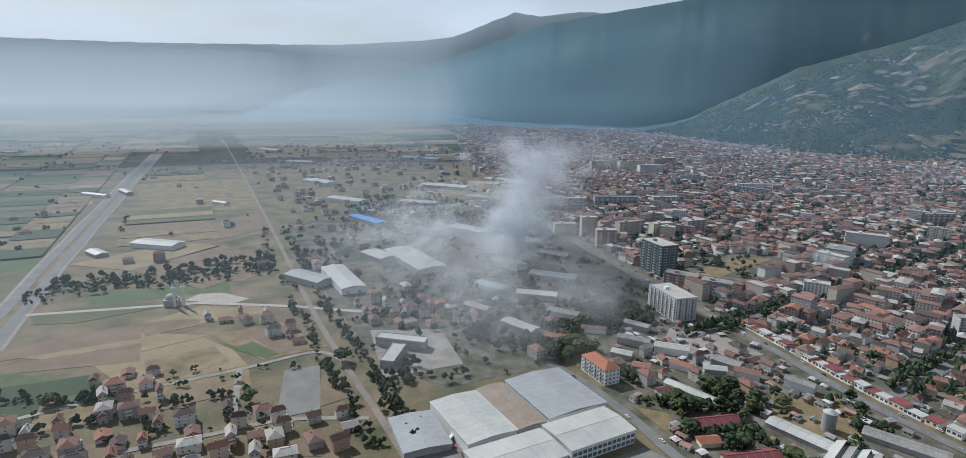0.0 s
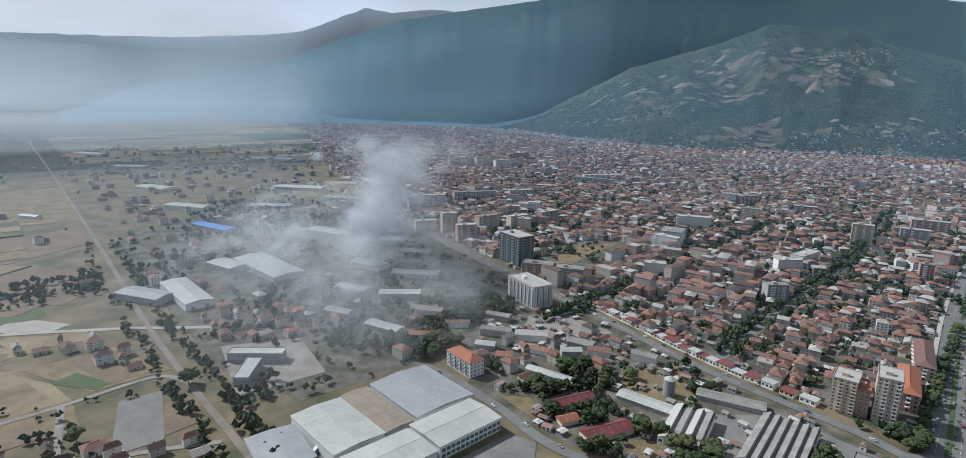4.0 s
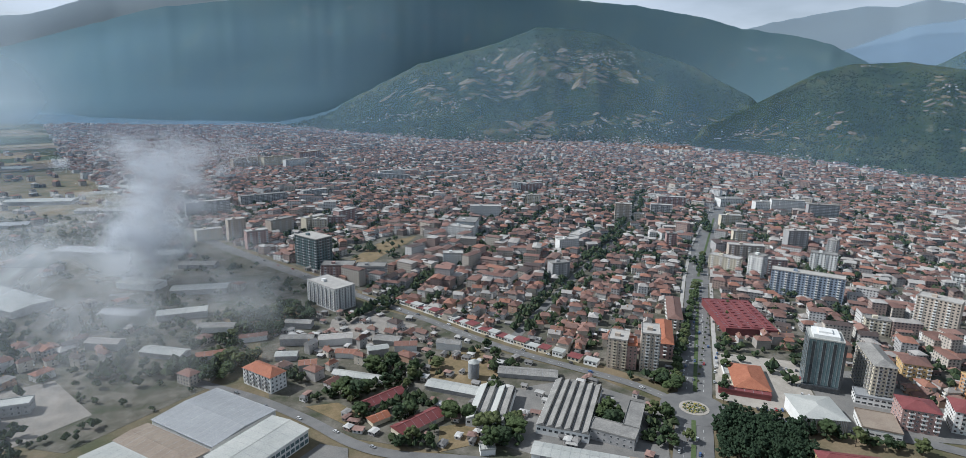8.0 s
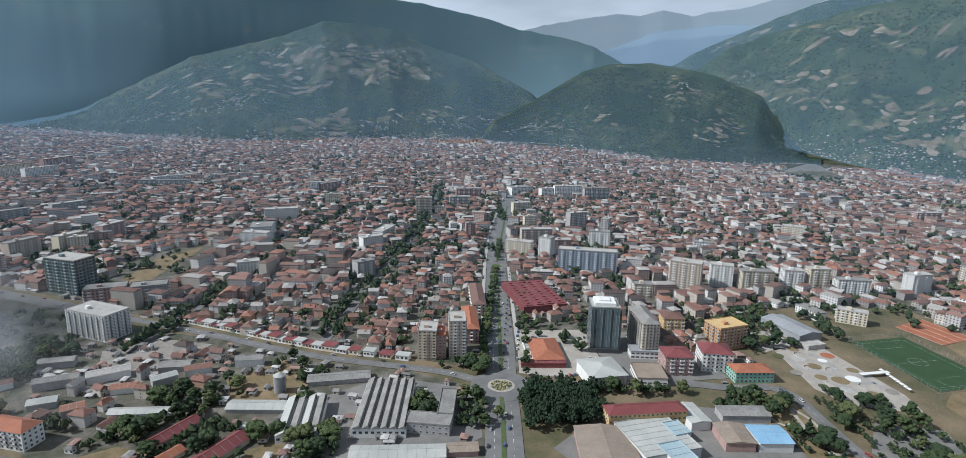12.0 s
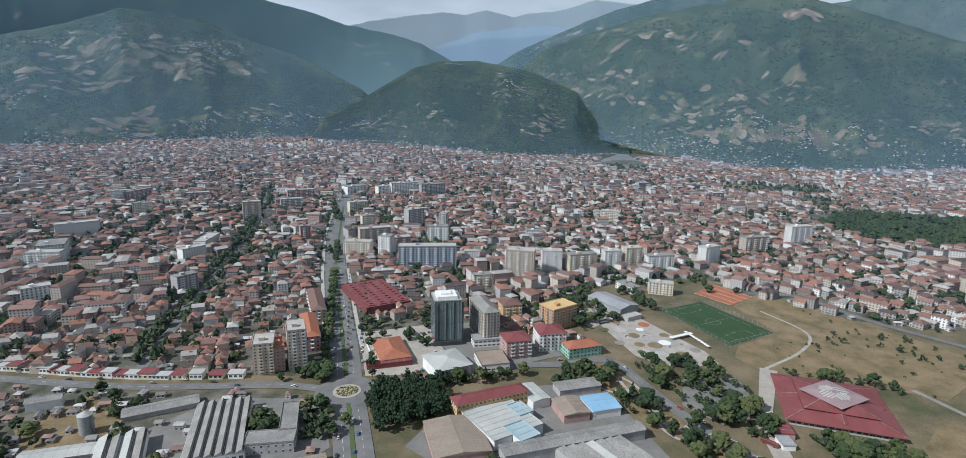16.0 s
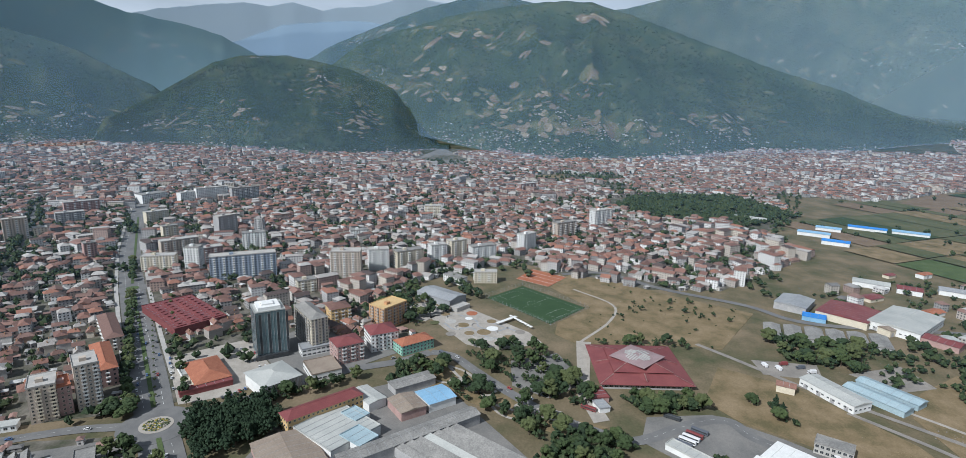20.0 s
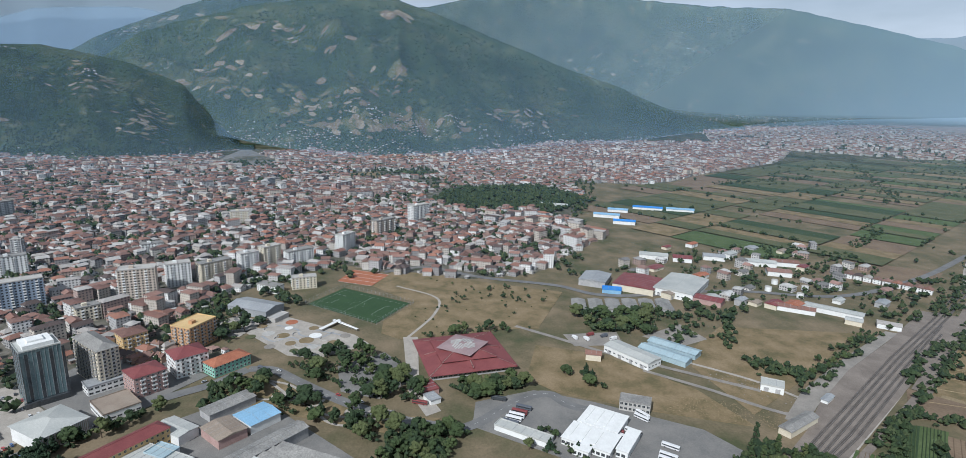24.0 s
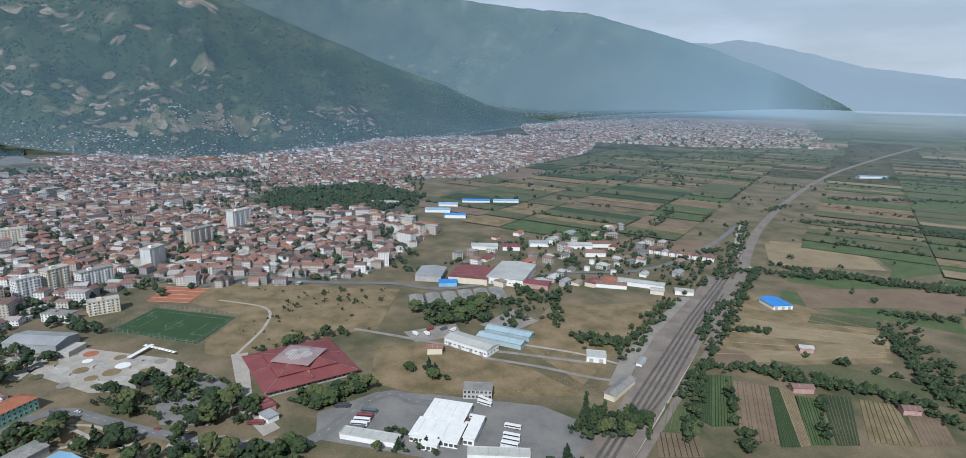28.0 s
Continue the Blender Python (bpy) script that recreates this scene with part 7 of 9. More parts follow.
# plaza furniture: pale walls, pools, tents and play plots
pr = random.Random(12)
for i, (x, y, r, m) in enumerate(((566, 22, 6, "white_wall"), (552, 44, 5, "dry"), (580, 66, 6, "concrete"), (540, 24, 5, "concrete"), (560, -6, 5, "gravel"), (590, 48, 4, "white_wall"), (548, 62, 5, "gravel"), (600, 74, 5, "dry"), (575, 82, 5, "meadow"), (535, 40, 4, "meadow"), (605, 46, 6, "clay"), (612, 60, 5, "gravel"))):
    disc("plaza_plot", x, y, r, 0.54 + 0.01 * i, M[m], "round plaza plot of mixed paving", "plaza")
for i in range(9):
    x, y = 575 - i * 3.4, -2 - i * 2.6
    tn = thing("market_tent", x + 22, y + 6, 0.4, 45, "small white market tent beside the pitch", "tent", "white tents in a row")
    bm = bmesh.new()
    for a, b in ((-1.4, -1.4), (1.4, -1.4), (1.4, 1.4), (-1.4, 1.4)):
        box(bm, a - 0.06, b - 0.06, 0, a + 0.06, b + 0.06, 2.2)
    part("frame", bm, M["grey_sheet"], tn)
    bm = bmesh.new()
    c = cyl(bm, 0, 0, 2.2, 3.4, 2.3, 0.1, 4)
    bmesh.ops.rotate(bm, cent=(0, 0, 0), matrix=Matrix.Rotation(radians(45), 3, "Z"), verts=c)
    part("roof", bm, M["white_wall"], tn)
wl_ = thing("plaza_shelter", 585, 8, 0.4, -42, "long white roofed bench shelter", "shelter")
bm = bmesh.new()
box(bm, -14, -2, 2.6, 14, 2, 2.9)
part("roof", bm, M["white_wall"], wl_)
for i in range(6):
    piece("post", shared(("post", 1), lambda q: cyl(q, 0, 0, 0, 2.6, 0.12, n=6), [M["grey_sheet"]]), wl_, pose(-13 + i * 5.2, 1.6, 0))
for i, (x, y, a) in enumerate(((565, 54, 20), (545, 34, 70), (572, 38, -30), (590, 66, 10), (556, 12, 50), (604, 92, 30), (610, 110, 80))):
    bm = bmesh.new()
    pts = [(math.cos(radians(t)) * 6, math.sin(radians(t)) * 6) for t in range(0, 151, 15)]
    pts += [(p[0] * 0.9, p[1] * 0.9) for p in pts[::-1]]
    prism(bm, pts, 0, 0.9)
    w = tagged(part("curved_wall", bm, M["concrete"]), "low curved concrete plaza wall", "wall")
    w.matrix_world = pose(x, y, 0.4, 0, 0, a)
# furrows and vine rows in the near strips
for qi, q in enumerate([f for f in FIELDS if math.hypot(*f[0]) < 560 and f[0][1] < -200][-14:]):
    m = ("straw", "dark", "plough", "crop")[qi % 4]
    vs, fs = [], []
    for k in range(1, 8):
        u = k / 8 + pr.uniform(-0.02, 0.02)
        a = np.array(q[0]) * (1 - u) + np.array(q[1]) * u
        b = np.array(q[-1]) * (1 - u) + np.array(q[2]) * u
        n = np.array([-(b - a)[1], (b - a)[0]]) / np.hypot(*(b - a)) * 0.3
        z, c = 0.44, len(vs)
        vs += [(*(a - n), z), (*a, z + 0.3), (*(a + n), z), (*(b - n), z), (*b, z + 0.3), (*(b + n), z)]
        fs += [(c, c + 3, c + 4, c + 1), (c + 1, c + 4, c + 5, c + 2)]
    me = bpy.data.meshes.new("crop_rows")
    me.from_pydata(vs, [], fs)
    tagged(hang("crop_rows", me, M[m]), "long straight rows in a field strip", "crop rows", kind="stuff")

# worn tracks over the rubble ground by the railway
strip("dirt_track", smooth([(433, -254), (393, -288), (342, -330), (362, -369)]), 4.5, 0.41, M["gravel"], "pale worn dirt track", "track")
strip("dirt_track", smooth([(451, -290), (398, -335), (356, -356)]), 3.5, 0.42, M["paving"], "pale worn dirt track", "track")

# ---------------------------------------------------------------- houses
def make_house(kind):
    """One free-standing house at the origin, with its parts."""
    L, D, fl, roof, rh = ((5, 9.5, 2, "hip", 2.6), (13, 10, 3, "hip", 2.8), (6, 9, 2, "gable", 2.9), (4, 10, 3, "hip", 3.0), (14, 9.5, 2, "hip", 2.4), (10.5, 9, 1, "gable", 2.6), (6, 11, 3, "gable", 3.0))[kind]
    ob = thing("house", 0, 0, 0.2, 0, HOUSE_LABEL[kind], "house", "houses of the town")
    h = fl * 2.9
    bm = bmesh.new()
    box(bm, -L / 2, -D / 2, -0.4, L / 2, D / 2, h)
    if kind in (1, 4):
        box(bm, L / 2 - 3.6, -D / 2 - 1.6, -0.4, L / 2 - 0.3, -D / 2, h - 2.9)
    wall = part("wall", bm, M["wall"], ob)
    r = roof_part(ob, L, D, h, roof, rh, "roof", 0.7)
    r.matrix_basis = Matrix.Translation((-L / 2, -D / 2, 0))
    bm = bmesh.new()
    box(bm, L * 0.16, 0.6, h + rh * 0.3, L * 0.16 + 0.7, 1.3, h + rh + 0.8)
    part("chimney", bm, M["brick"], ob)
    bm = bmesh.new()
    box(bm, -0.55, -D / 2 - 0.06, 0, 0.55, -D / 2 + 0.02, 2.1)
    part("door", bm, M["bark"], ob)
    for f in range(fl):
        for s, W in ((0, L), (3, D)):
            for x in ((-0.27, 0.27) if s % 2 == 0 else (0.0,)):
                if f == 0 and s == 0 and fl > 1 and x > 0:
                    continue
                off = D / 2 if s % 2 == 0 else L / 2
                piece("window", window_mesh(1.4, 1.35, "white_wall"), wall, Matrix.Rotation(radians(90 * s), 4, "Z") @ pose(W * x, -off, f * 2.9 + 0.95))
        if f and kind in (0, 1, 3, 6):
            piece("balcony", shared(("balcony", "h"), lambda b: (box(b, -2, -1.3, -0.15, 2, 0, 0), box(b, -2, -1.3, 0, 2, -1.22, 0.9), box(b, -2, -1.22, 0, -1.92, 0, 0.9), box(b, 1.92, -1.22, 0, 2, 0, 0.9)), [M["white_wall"]]), wall, pose(0, -D / 2, f * 2.9))
    return ob


HOUSE_LABEL = ["two-storey plastered house with a hipped tile roof", "three-storey house with a porch and hipped tile roof", "two-storey gabled house with a brown tile roof", "square three-storey house with a pyramid tile roof", "long two-storey house with a low tile roof", "single-storey gabled house with a tile roof", "broad three-storey gabled house with balconies"]
TURN = math.atan2(U[0], U[1])
SHOPS = [("low white flat-roofed street shop", "white_wall", "white_sheet"), ("low shop with a grey flat roof", "grey_wall", "old_sheet"), ("low shop with a red flat roof", "cream", "red_sheet"), ("low cream shop with a pale canopy", "cream", "grey_sheet")]
# further plots that stay free of houses
KEEP_OUT += [
    [(196, 672), (250, 682), (300, 664), (362, 735), (418, 782), (450, 845), (395, 865), (350, 845), (245, 750)],
    [(395, 258), (480, 310), (560, 250), (520, 160), (560, 120), (505, 75), (400, 205)],
    [(640, 30), (740, 60), (800, 0), (760, -60)], [(590, 130), (650, 130), (690, 60), (640, 40)],
    [(1930, 316), (2118, 390), (2560, 360), (2069, 170), (1880, 195)], [(1740, -30), (1790, -130), (1590, -135), (1600, -40)], [(1381, -231), (1480, -300), (1600, -268), (1600, -190), (1489, -180)], [(1620, -110), (1800, -110), (1800, -300), (1640, -300)],
    [(1229, -186), (1350, -200), (1430, -288), (1433, -516), (1215, -560), (1050, -440)],
]
tx, ty, tt = lots(TOWN, 13.4, 12.2, TURN)
dens = rng.uniform(0, 1, len(tx)) < 0.93
tx, ty, tt = tx[dens], ty[dens], tt[dens]
order = np.argsort(np.hypot(tx - 150, ty - 200))
NEAR_N = 142
protos = [make_house(k) for k in range(7)]
placed = []
for n, i in enumerate(order[:NEAR_N]):
    placed.append((tx[i], ty[i], 90 - math.degrees(tt[i]) + rng.choice([0, 90, 180]) + rng.normal(0, 4)))
# hamlets beyond the railway and by the works
for poly, sp, num in (([(-312, 425), (-274, 448), (-238, 400), (-270, 372)], 16, 14), ([(-330, 352), (-262, 380), (-198, 372), (-150, 395), (-118, 331), (-170, 300), (-290, 315)], 15, 44), ([(-205, 530), (-162, 547), (-135, 500), (-183, 502)], 14, 12), ([(-150, 615), (-20, 625), (0, 560), (-110, 545)], 17, 30), ([(-300, 560), (-225, 575), (-215, 556), (-280, 546)], 16, 6), ([(-125, 380), (-80, 395), (-60, 350), (-110, 330)], 17, 8), ([(100, 480), (150, 500), (190, 440), (140, 420)], 19, 10), ([(180, 480), (235, 520), (255, 455), (215, 430)], 19, 10)):
    made = 0
    r = random.Random(int(poly[0][0]) + 5)
    pts = []
    for _ in range(900):
        x, y = r.uniform(min(p[0] for p in poly), max(p[0] for p in poly)), r.uniform(min(p[1] for p in poly), max(p[1] for p in poly))
        if made < num and inside(x, y, poly) and all(math.hypot(x - a, y - b) > sp for a, b in pts) and not any(inside(x, y, q) for q in KEEP_OUT) and near_line([x], [y], RAIL)[0] > 22 and near_line([x], [y], HALL_ROAD)[0] > 12:
            pts.append((x, y))
            made += 1
            placed.append((x, y, 27 + r.choice([0, 90]) + r.gauss(0, 5)))
for n, (x, y, a) in enumerate(placed):
    fx, fy, fz, s = land(x, y)
    m = pose(float(fx), float(fy), 0.2, 0, 0, a)
    if n < 7:
        protos[n].matrix_world = m
    else:
        copy_thing(protos[(n * 5) % 7], m)
rest = order[NEAR_N:]
quarter = np.array([noise.noise(Vector((a / 260, b / 260, 11))) for a, b in zip(tx[rest], ty[rest])])
tall = rest[(quarter > 0.05) & (rng.uniform(0, 1, len(rest)) < 0.16 + 0.3 * quarter) & (np.hypot(tx[rest], ty[rest]) > 560)]
tall = tall[np.hypot(tx[tall], ty[tall]) > 640]
rest = rest[~np.isin(rest, tall)]
tb = town_rows(tx[tall], ty[tall], tt[tall])
tb[:, 4], tb[:, 5], tb[:, 6], tb[:, 7] = rng.uniform(14, 30, len(tb)), rng.uniform(11, 14, len(tb)), rng.choice([11.6, 14.5, 17.4, 20.3], len(tb), p=[0.4, 0.3, 0.2, 0.1]), rng.uniform(0.3, 2.2, len(tb))
house_mesh("town_blocks", tb, [M["wall_b"], M["roof_i"]], "pale flats of four to six storeys among the houses", "houses")
rows_town = town_rows(tx[rest], ty[rest], tt[rest])
far_d = np.hypot(tx[rest], ty[rest])
for lo, hi in ((0, 900), (900, 1500), (1500, 9000)):
    pick = (far_d >= lo) & (far_d < hi)
    house_mesh("town_houses", rows_town[pick], [M["wall_i"], M["roof_i"]], "dense red-roofed town houses with plastered walls", "houses")
# houses and small works between the town and the railway
edge_q = [(709, -356), (789, -463), (787, -557), (785, -719), (700, -783), (505, -626), (504, -523), (576, -426)]
ex, ey, et = lots(edge_q, 23, 20, math.atan2(0.449, -0.894))
keep = rng.uniform(0, 1, len(ex)) < 0.42
ex, ey, et = ex[keep], ey[keep], et[keep]
house_mesh("edge_houses", town_rows(ex, ey, et), [M["wall_i"], M["shed_i"]], "houses and small works at the edge of the town", "houses")
# sheds, garages and lean-tos that fill the back yards
ax, ay = rng.uniform(100, 1900, 30000), rng.uniform(-500, 1700, 30000)
ok = inside(ax, ay, TOWN) & (np.hypot(ax, ay) < 1700)
for line, w in ROADS:
    ok &= near_line(ax, ay, line) > w / 2 + 6
for q in KEEP_OUT:
    ok &= ~inside(ax, ay, q)
ax, ay = ax[ok][:9500], ay[ok][:9500]
bx, by = rng.uniform(100, 350, 900), rng.uniform(196, 620, 900)
ok = inside(bx, by, [(108, 440), (135, 352), (192, 294), (285, 206), (345, 270), (335, 320), (296, 395), (274, 490), (245, 550), (222, 610), (125, 560)]) & (near_line(bx, by, HALL_ROAD) > 9) & (near_line(bx, by, CROSS_L) > 10)
for q in KEEP_OUT:
    ok &= ~inside(bx, by, q)
ax, ay = np.r_[ax, bx[ok][:150]], np.r_[ay, by[ok][:150]]
n = len(ax)
gx, gy, gz, gs = land(ax, ay)
house_mesh("back_yard_sheds", np.c_[gx, gy, gz + 0.2, rng.choice([0, 1.57], n) + math.pi / 2 - TURN + rng.normal(0, 0.15, n), rng.uniform(4, 8, n), rng.uniform(3, 6, n), rng.uniform(2.3, 4.5, n), rng.uniform(0.3, 1.2, n), gs], [M["wall_i"], M["shed_i"]], "small sheds and lean-tos in the back yards", "sheds")
# a row of low shops along the cross street
line = np.array(smooth(CROSS_L[2:], 12))
for i in range(4, len(line) - 8, 2):
    d = line[i + 1] - line[i]
    d /= np.hypot(*d)
    L = 9 + (i * 37 % 5)
    q = line[i] + np.array([d[1], -d[0]]) * 12
    building("shop", SHOPS[i % 4][0], "shop", tuple(q + d * L * 0.5), tuple(q - d * L * 0.5), 8 + i % 4, 3.4 + (i % 3) * 0.9, SHOPS[i % 4][1], "flat", SHOPS[i % 4][2], floors=1, bay=3.2, win=(2.4, 2.0), sides="f", group="shops along the street", over=0.5)
# the sunlit far town down the valley, and hamlets on the slopes
far_town = [(2650, -1900), (4300, -2900), (5323, -3700), (4800, -5000), (4329, -6011), (3500, -5900), (2300, -4000), (1560, -2900), (1885, -2393), (2300, -2050)]
fx_, fy_, ft_ = lots(far_town, 26, 24, TURN)
keep = np.array([noise.noise(Vector((a / 420, b / 420, 5))) for a, b in zip(fx_, fy_)]) > rng.normal(-0.28, 0.16, len(fx_))
fx_, fy_, ft_ = fx_[keep], fy_[keep], ft_[keep]
house_mesh("far_town_houses", town_rows(fx_, fy_, ft_, 1.3), [M["wall_f"], M["roof_i"]], "pale houses of a far town at the hill foot", "houses")
mixed = []
for _ in range(620):
    x, y = rng.uniform(-900, 150), rng.uniform(480, 2600)
    if any(inside(x, y, q) for q in KEEP_OUT):
        continue
    if abs(near_line([x], [y], RAIL)[0]) > 30 and near_line([x], [y], MOTORWAY)[0] > 40 and (x > -0.49 * y + 115 - 40 or rng.uniform() < 0.18):
        mixed.append((x, y))
mixed = np.array(mixed)
house_mesh("scattered_houses", town_rows(mixed[:, 0], mixed[:, 1], np.full(len(mixed), TURN)), [M["wall_i"], M["roof_i"]], "scattered houses on the plain", "houses")


def on_hill(k, a, s):
    """A spot of a slope by its bearing and its share of the way from foot to crest."""
    azs, P = HILLS[k]
    f = min(max((a - azs[0]) / 0.25, 0), len(azs) - 1.001)
    i, g = int(f), f - int(f)
    f = min(max(s, 0), 0.999) * (ROWS - 5)
    j, h = int(f), f - int(f)
    lo, hi = P[i, j] * (1 - g) + P[i + 1, j] * g, P[i, j + 1] * (1 - g) + P[i + 1, j + 1] * g
    return lo * (1 - h) + hi * h


def share(k, a, el):
    """How far up the slope a spot appears at that angle over the horizon."""
    best = [(abs(math.degrees(math.atan2(p[2] - EYE, math.hypot(p[0], p[1]))) - el), q) for q in np.linspace(0.01, 0.98, 60) for p in (on_hill(k, a, q),)]
    return float(min(best)[1])


hamlet = []


def cottage(k, a, s, size=0.55):
    if HILLS[k][0][0] < a < HILLS[k][0][-1]:
        p = on_hill(k, a, s)
        hamlet.append((p[0], p[1], p[2] - 1.5, rng.uniform(0, 3.1), rng.uniform(9, 15), rng.uniform(8, 11), rng.uniform(3, 6.5), rng.uniform(1.6, 3), size))


# villages: slope, bearing, angle over the horizon, spread, number
VILLAGES = (("hill_spur", 43.9, 3.75, 2.6, 0.035, 150), ("hill_spur", 46.6, 3.9, 1.0, 0.02, 30), ("hill_spur", 33.5, 3.2, 1.8, 0.03, 60), ("hill_spur", 38.5, 4.2, 2.5, 0.03, 40), ("hill_north", 19.5, 1.1, 1.8, 0.02, 60), ("hill_north", 29.5, 6.95, 2.2, 0.012, 80), ("hill_north", 58.0, 4.1, 2.0, 0.012, 60), ("hill_north", 10.0, -1.2, 3.0, 0.03, 80), ("hill_spur", 42.1, -2.9, 3.0, 0.02, 50), ("hill_spur", 48.7, -2.7, 2.5, 0.02, 60), ("hill_spur", 30.0, -1.0, 2.5, 0.03, 60), ("hill_spur", 25.0, -2.2, 3.0, 0.03, 120), ("hill_spur", 54.0, -2.6, 2.0, 0.03, 50), ("hill_knoll", 71.3, 1.2, 0.5, 0.02, 14), ("hill_knoll", 57.0, -3.0, 2.0, 0.05, 50), ("hill_knoll", 66.0, 2.8, 1.0, 0.02, 8), ("hill_east_ridge", 74.0, 4.4, 1.4, 0.02, 40), ("hill_east", 80.5, -3.6, 1.6, 0.03, 40), ("hill_east", 89.0, -3.9, 2.5, 0.02, 70), ("hill_east", 95.5, -2.9, 4.0, 0.025, 150), ("hill_east", 99.0, -3.7, 3.0, 0.025, 80), ("hill_east", 109.0, -3.0, 3.0, 0.03, 60), ("hill_east", 76.5, 2.0, 1.0, 0.03, 14), ("hill_south", 120.0, 3.0, 2.5, 0.05, 50), ("hill_south", 127.0, 1.6, 3.0, 0.06, 60), ("hill_south", 136.0, -0.4, 5.0, 0.05, 150), ("hill_south", 143.0, 0.1, 4.0, 0.05, 70), ("hill_south", 124.0, 4.2, 1.6, 0.02, 24), ("hill_south", 131.5, 3.4, 1.2, 0.02, 18), ("hill_south", 121.5, 4.9, 0.8, 0.05, 26), ("hill_south", 133.0, 1.9, 1.6, 0.03, 36))
for k, a, el, da, ds, num in VILLAGES:
    s = share(k, a, el)
    for _ in range(num):
        cottage(k, a + rng.normal(0, da * 0.6), float(np.clip(s + rng.normal(0, ds), 0.015, 0.97)))
for k, a0, a1, num, deep in (("hill_north", -2, 16, 300, 0.05), ("hill_spur", 15, 60, 1300, 0.045), ("hill_knoll", 55, 82, 160, 0.025), ("hill_east", 82, 126, 800, 0.04), ("hill_south", 124, 152, 500, 0.04)):
    for _ in range(num):                       # the town creeps up the foot of the slopes
        aa = rng.uniform(a0, a1)
        lump = 0.5 + noise.noise(Vector((aa * 0.35, a0, 4))) * 1.1
        cottage(k, aa, float(np.clip(abs(rng.normal(0, deep)) * (0.3 + 1.5 * max(0, lump)) + 0.008, 0, 0.16)))
house_mesh("hill_hamlets", hamlet, [M["wall_f"], M["roof_i"]], "pale hamlets scattered on the wooded slopes", "houses")

# terraced plots and bare clearings on the slopes, each one a patch with an uneven edge
CLEAR, plot_v, plot_f = [], [], []


def plot(k, a, s, da, ds):
    azs = HILLS[k][0]
    if not azs[0] + da < a < azs[-1] - da or not ds < s < 0.97 - ds:
        return
    CLEAR.append((k, a, s, da, ds))
    slant = rng.normal(0, 0.5)
    base = len(plot_v)
    for i in range(7):
        u = i / 6 * 2 - 1
        edge = (1 - abs(u) ** 2.4) ** 0.5 if abs(u) < 1 else 0.0
        lo, hi = edge * rng.uniform(0.6, 1.1), edge * rng.uniform(0.6, 1.1)
        for w in (-lo, 0.0, hi):
            p = on_hill(k, a + da * u, s + ds * (w + slant * u))
            plot_v.append((p[0], p[1], p[2] + 3.0))
    for i in range(6):
        for j in range(2):
            q = base + i * 3 + j
            plot_f.append((q, q + 3, q + 4, q + 1))


# slope, bearing, angle over the horizon, spread, number, size
for k, a, el, da, de, num, size in (("hill_spur", 40, 3.0, 5.0, 1.4, 60, 0.55), ("hill_spur", 44, 1.8, 3.0, 0.8, 22, 0.8), ("hill_spur", 34, 0.8, 5.0, 1.6, 40, 0.6), ("hill_spur", 47, -2.0, 4.0, 0.7, 16, 0.7), ("hill_spur", 38, -2.8, 5.0, 0.8, 26, 0.8), ("hill_spur", 27, 0.0, 4.0, 1.5, 30, 0.55), ("hill_north", 25, 5.5, 8.0, 1.5, 26, 0.5), ("hill_north", 10, 1.0, 6.0, 1.6, 20, 0.5), ("hill_north", 57, 3.0, 3.0, 0.8, 12, 0.5), ("hill_knoll", 71, 0.6, 2.5, 1.2, 26, 0.45), ("hill_knoll", 75, -2.8, 2.0, 1.4, 34, 0.45), ("hill_knoll", 62, -2.5, 4.0, 1.2, 22, 0.45), ("hill_knoll", 58, -3.2, 2.0, 0.5, 12, 0.7), ("hill_east", 80, 1.0, 3.0, 1.8, 36, 0.6), ("hill_east", 90, -1.0, 6.0, 2.0, 50, 0.6), ("hill_east", 94, -3.0, 6.0, 0.6, 44, 0.7), ("hill_east", 86, 5.0, 5.0, 1.5, 20, 0.7), ("hill_east", 97, 6.9, 2.0, 0.15, 3, 1.1), ("hill_east", 96.3, 2.1, 0.5, 0.2, 3, 0.9), ("hill_east", 108, -2.0, 4.0, 1.0, 26, 0.5), ("hill_east_ridge", 76, 5.0, 4.0, 1.0, 18, 0.6), ("hill_south", 118, 3.0, 8.0, 2.2, 40, 0.3), ("hill_south", 133, 1.0, 7.0, 1.2, 26, 0.28)):
    for _ in range(int(num * 1.7)):
        aa = a + rng.normal(0, da * 0.6)
        if HILLS[k][0][0] < aa < HILLS[k][0][-1]:
            w = size * rng.uniform(0.25, 0.9)
            plot(k, aa, share(k, aa, el + rng.normal(0, de * 0.6)), w, w * rng.uniform(0.02, 0.045))
M["plots"] = mat("slope_plots", [(0.135, 0.115, 0.066), (0.10, 0.10, 0.05), (0.18, 0.145, 0.10), (0.13, 0.10, 0.07), (0.075, 0.088, 0.04), (0.155, 0.122, 0.082), (0.23, 0.19, 0.135)], 0.02, 0.1, rnd="island", tint=0.25, spec=0.0)
me = bpy.data.meshes.new("slope_plots")
me.from_pydata(plot_v, [], plot_f)
tagged(hang("slope_plots", me, M["plots"]), "terraced plots and bare clearings on the slopes", "fields", kind="stuff")


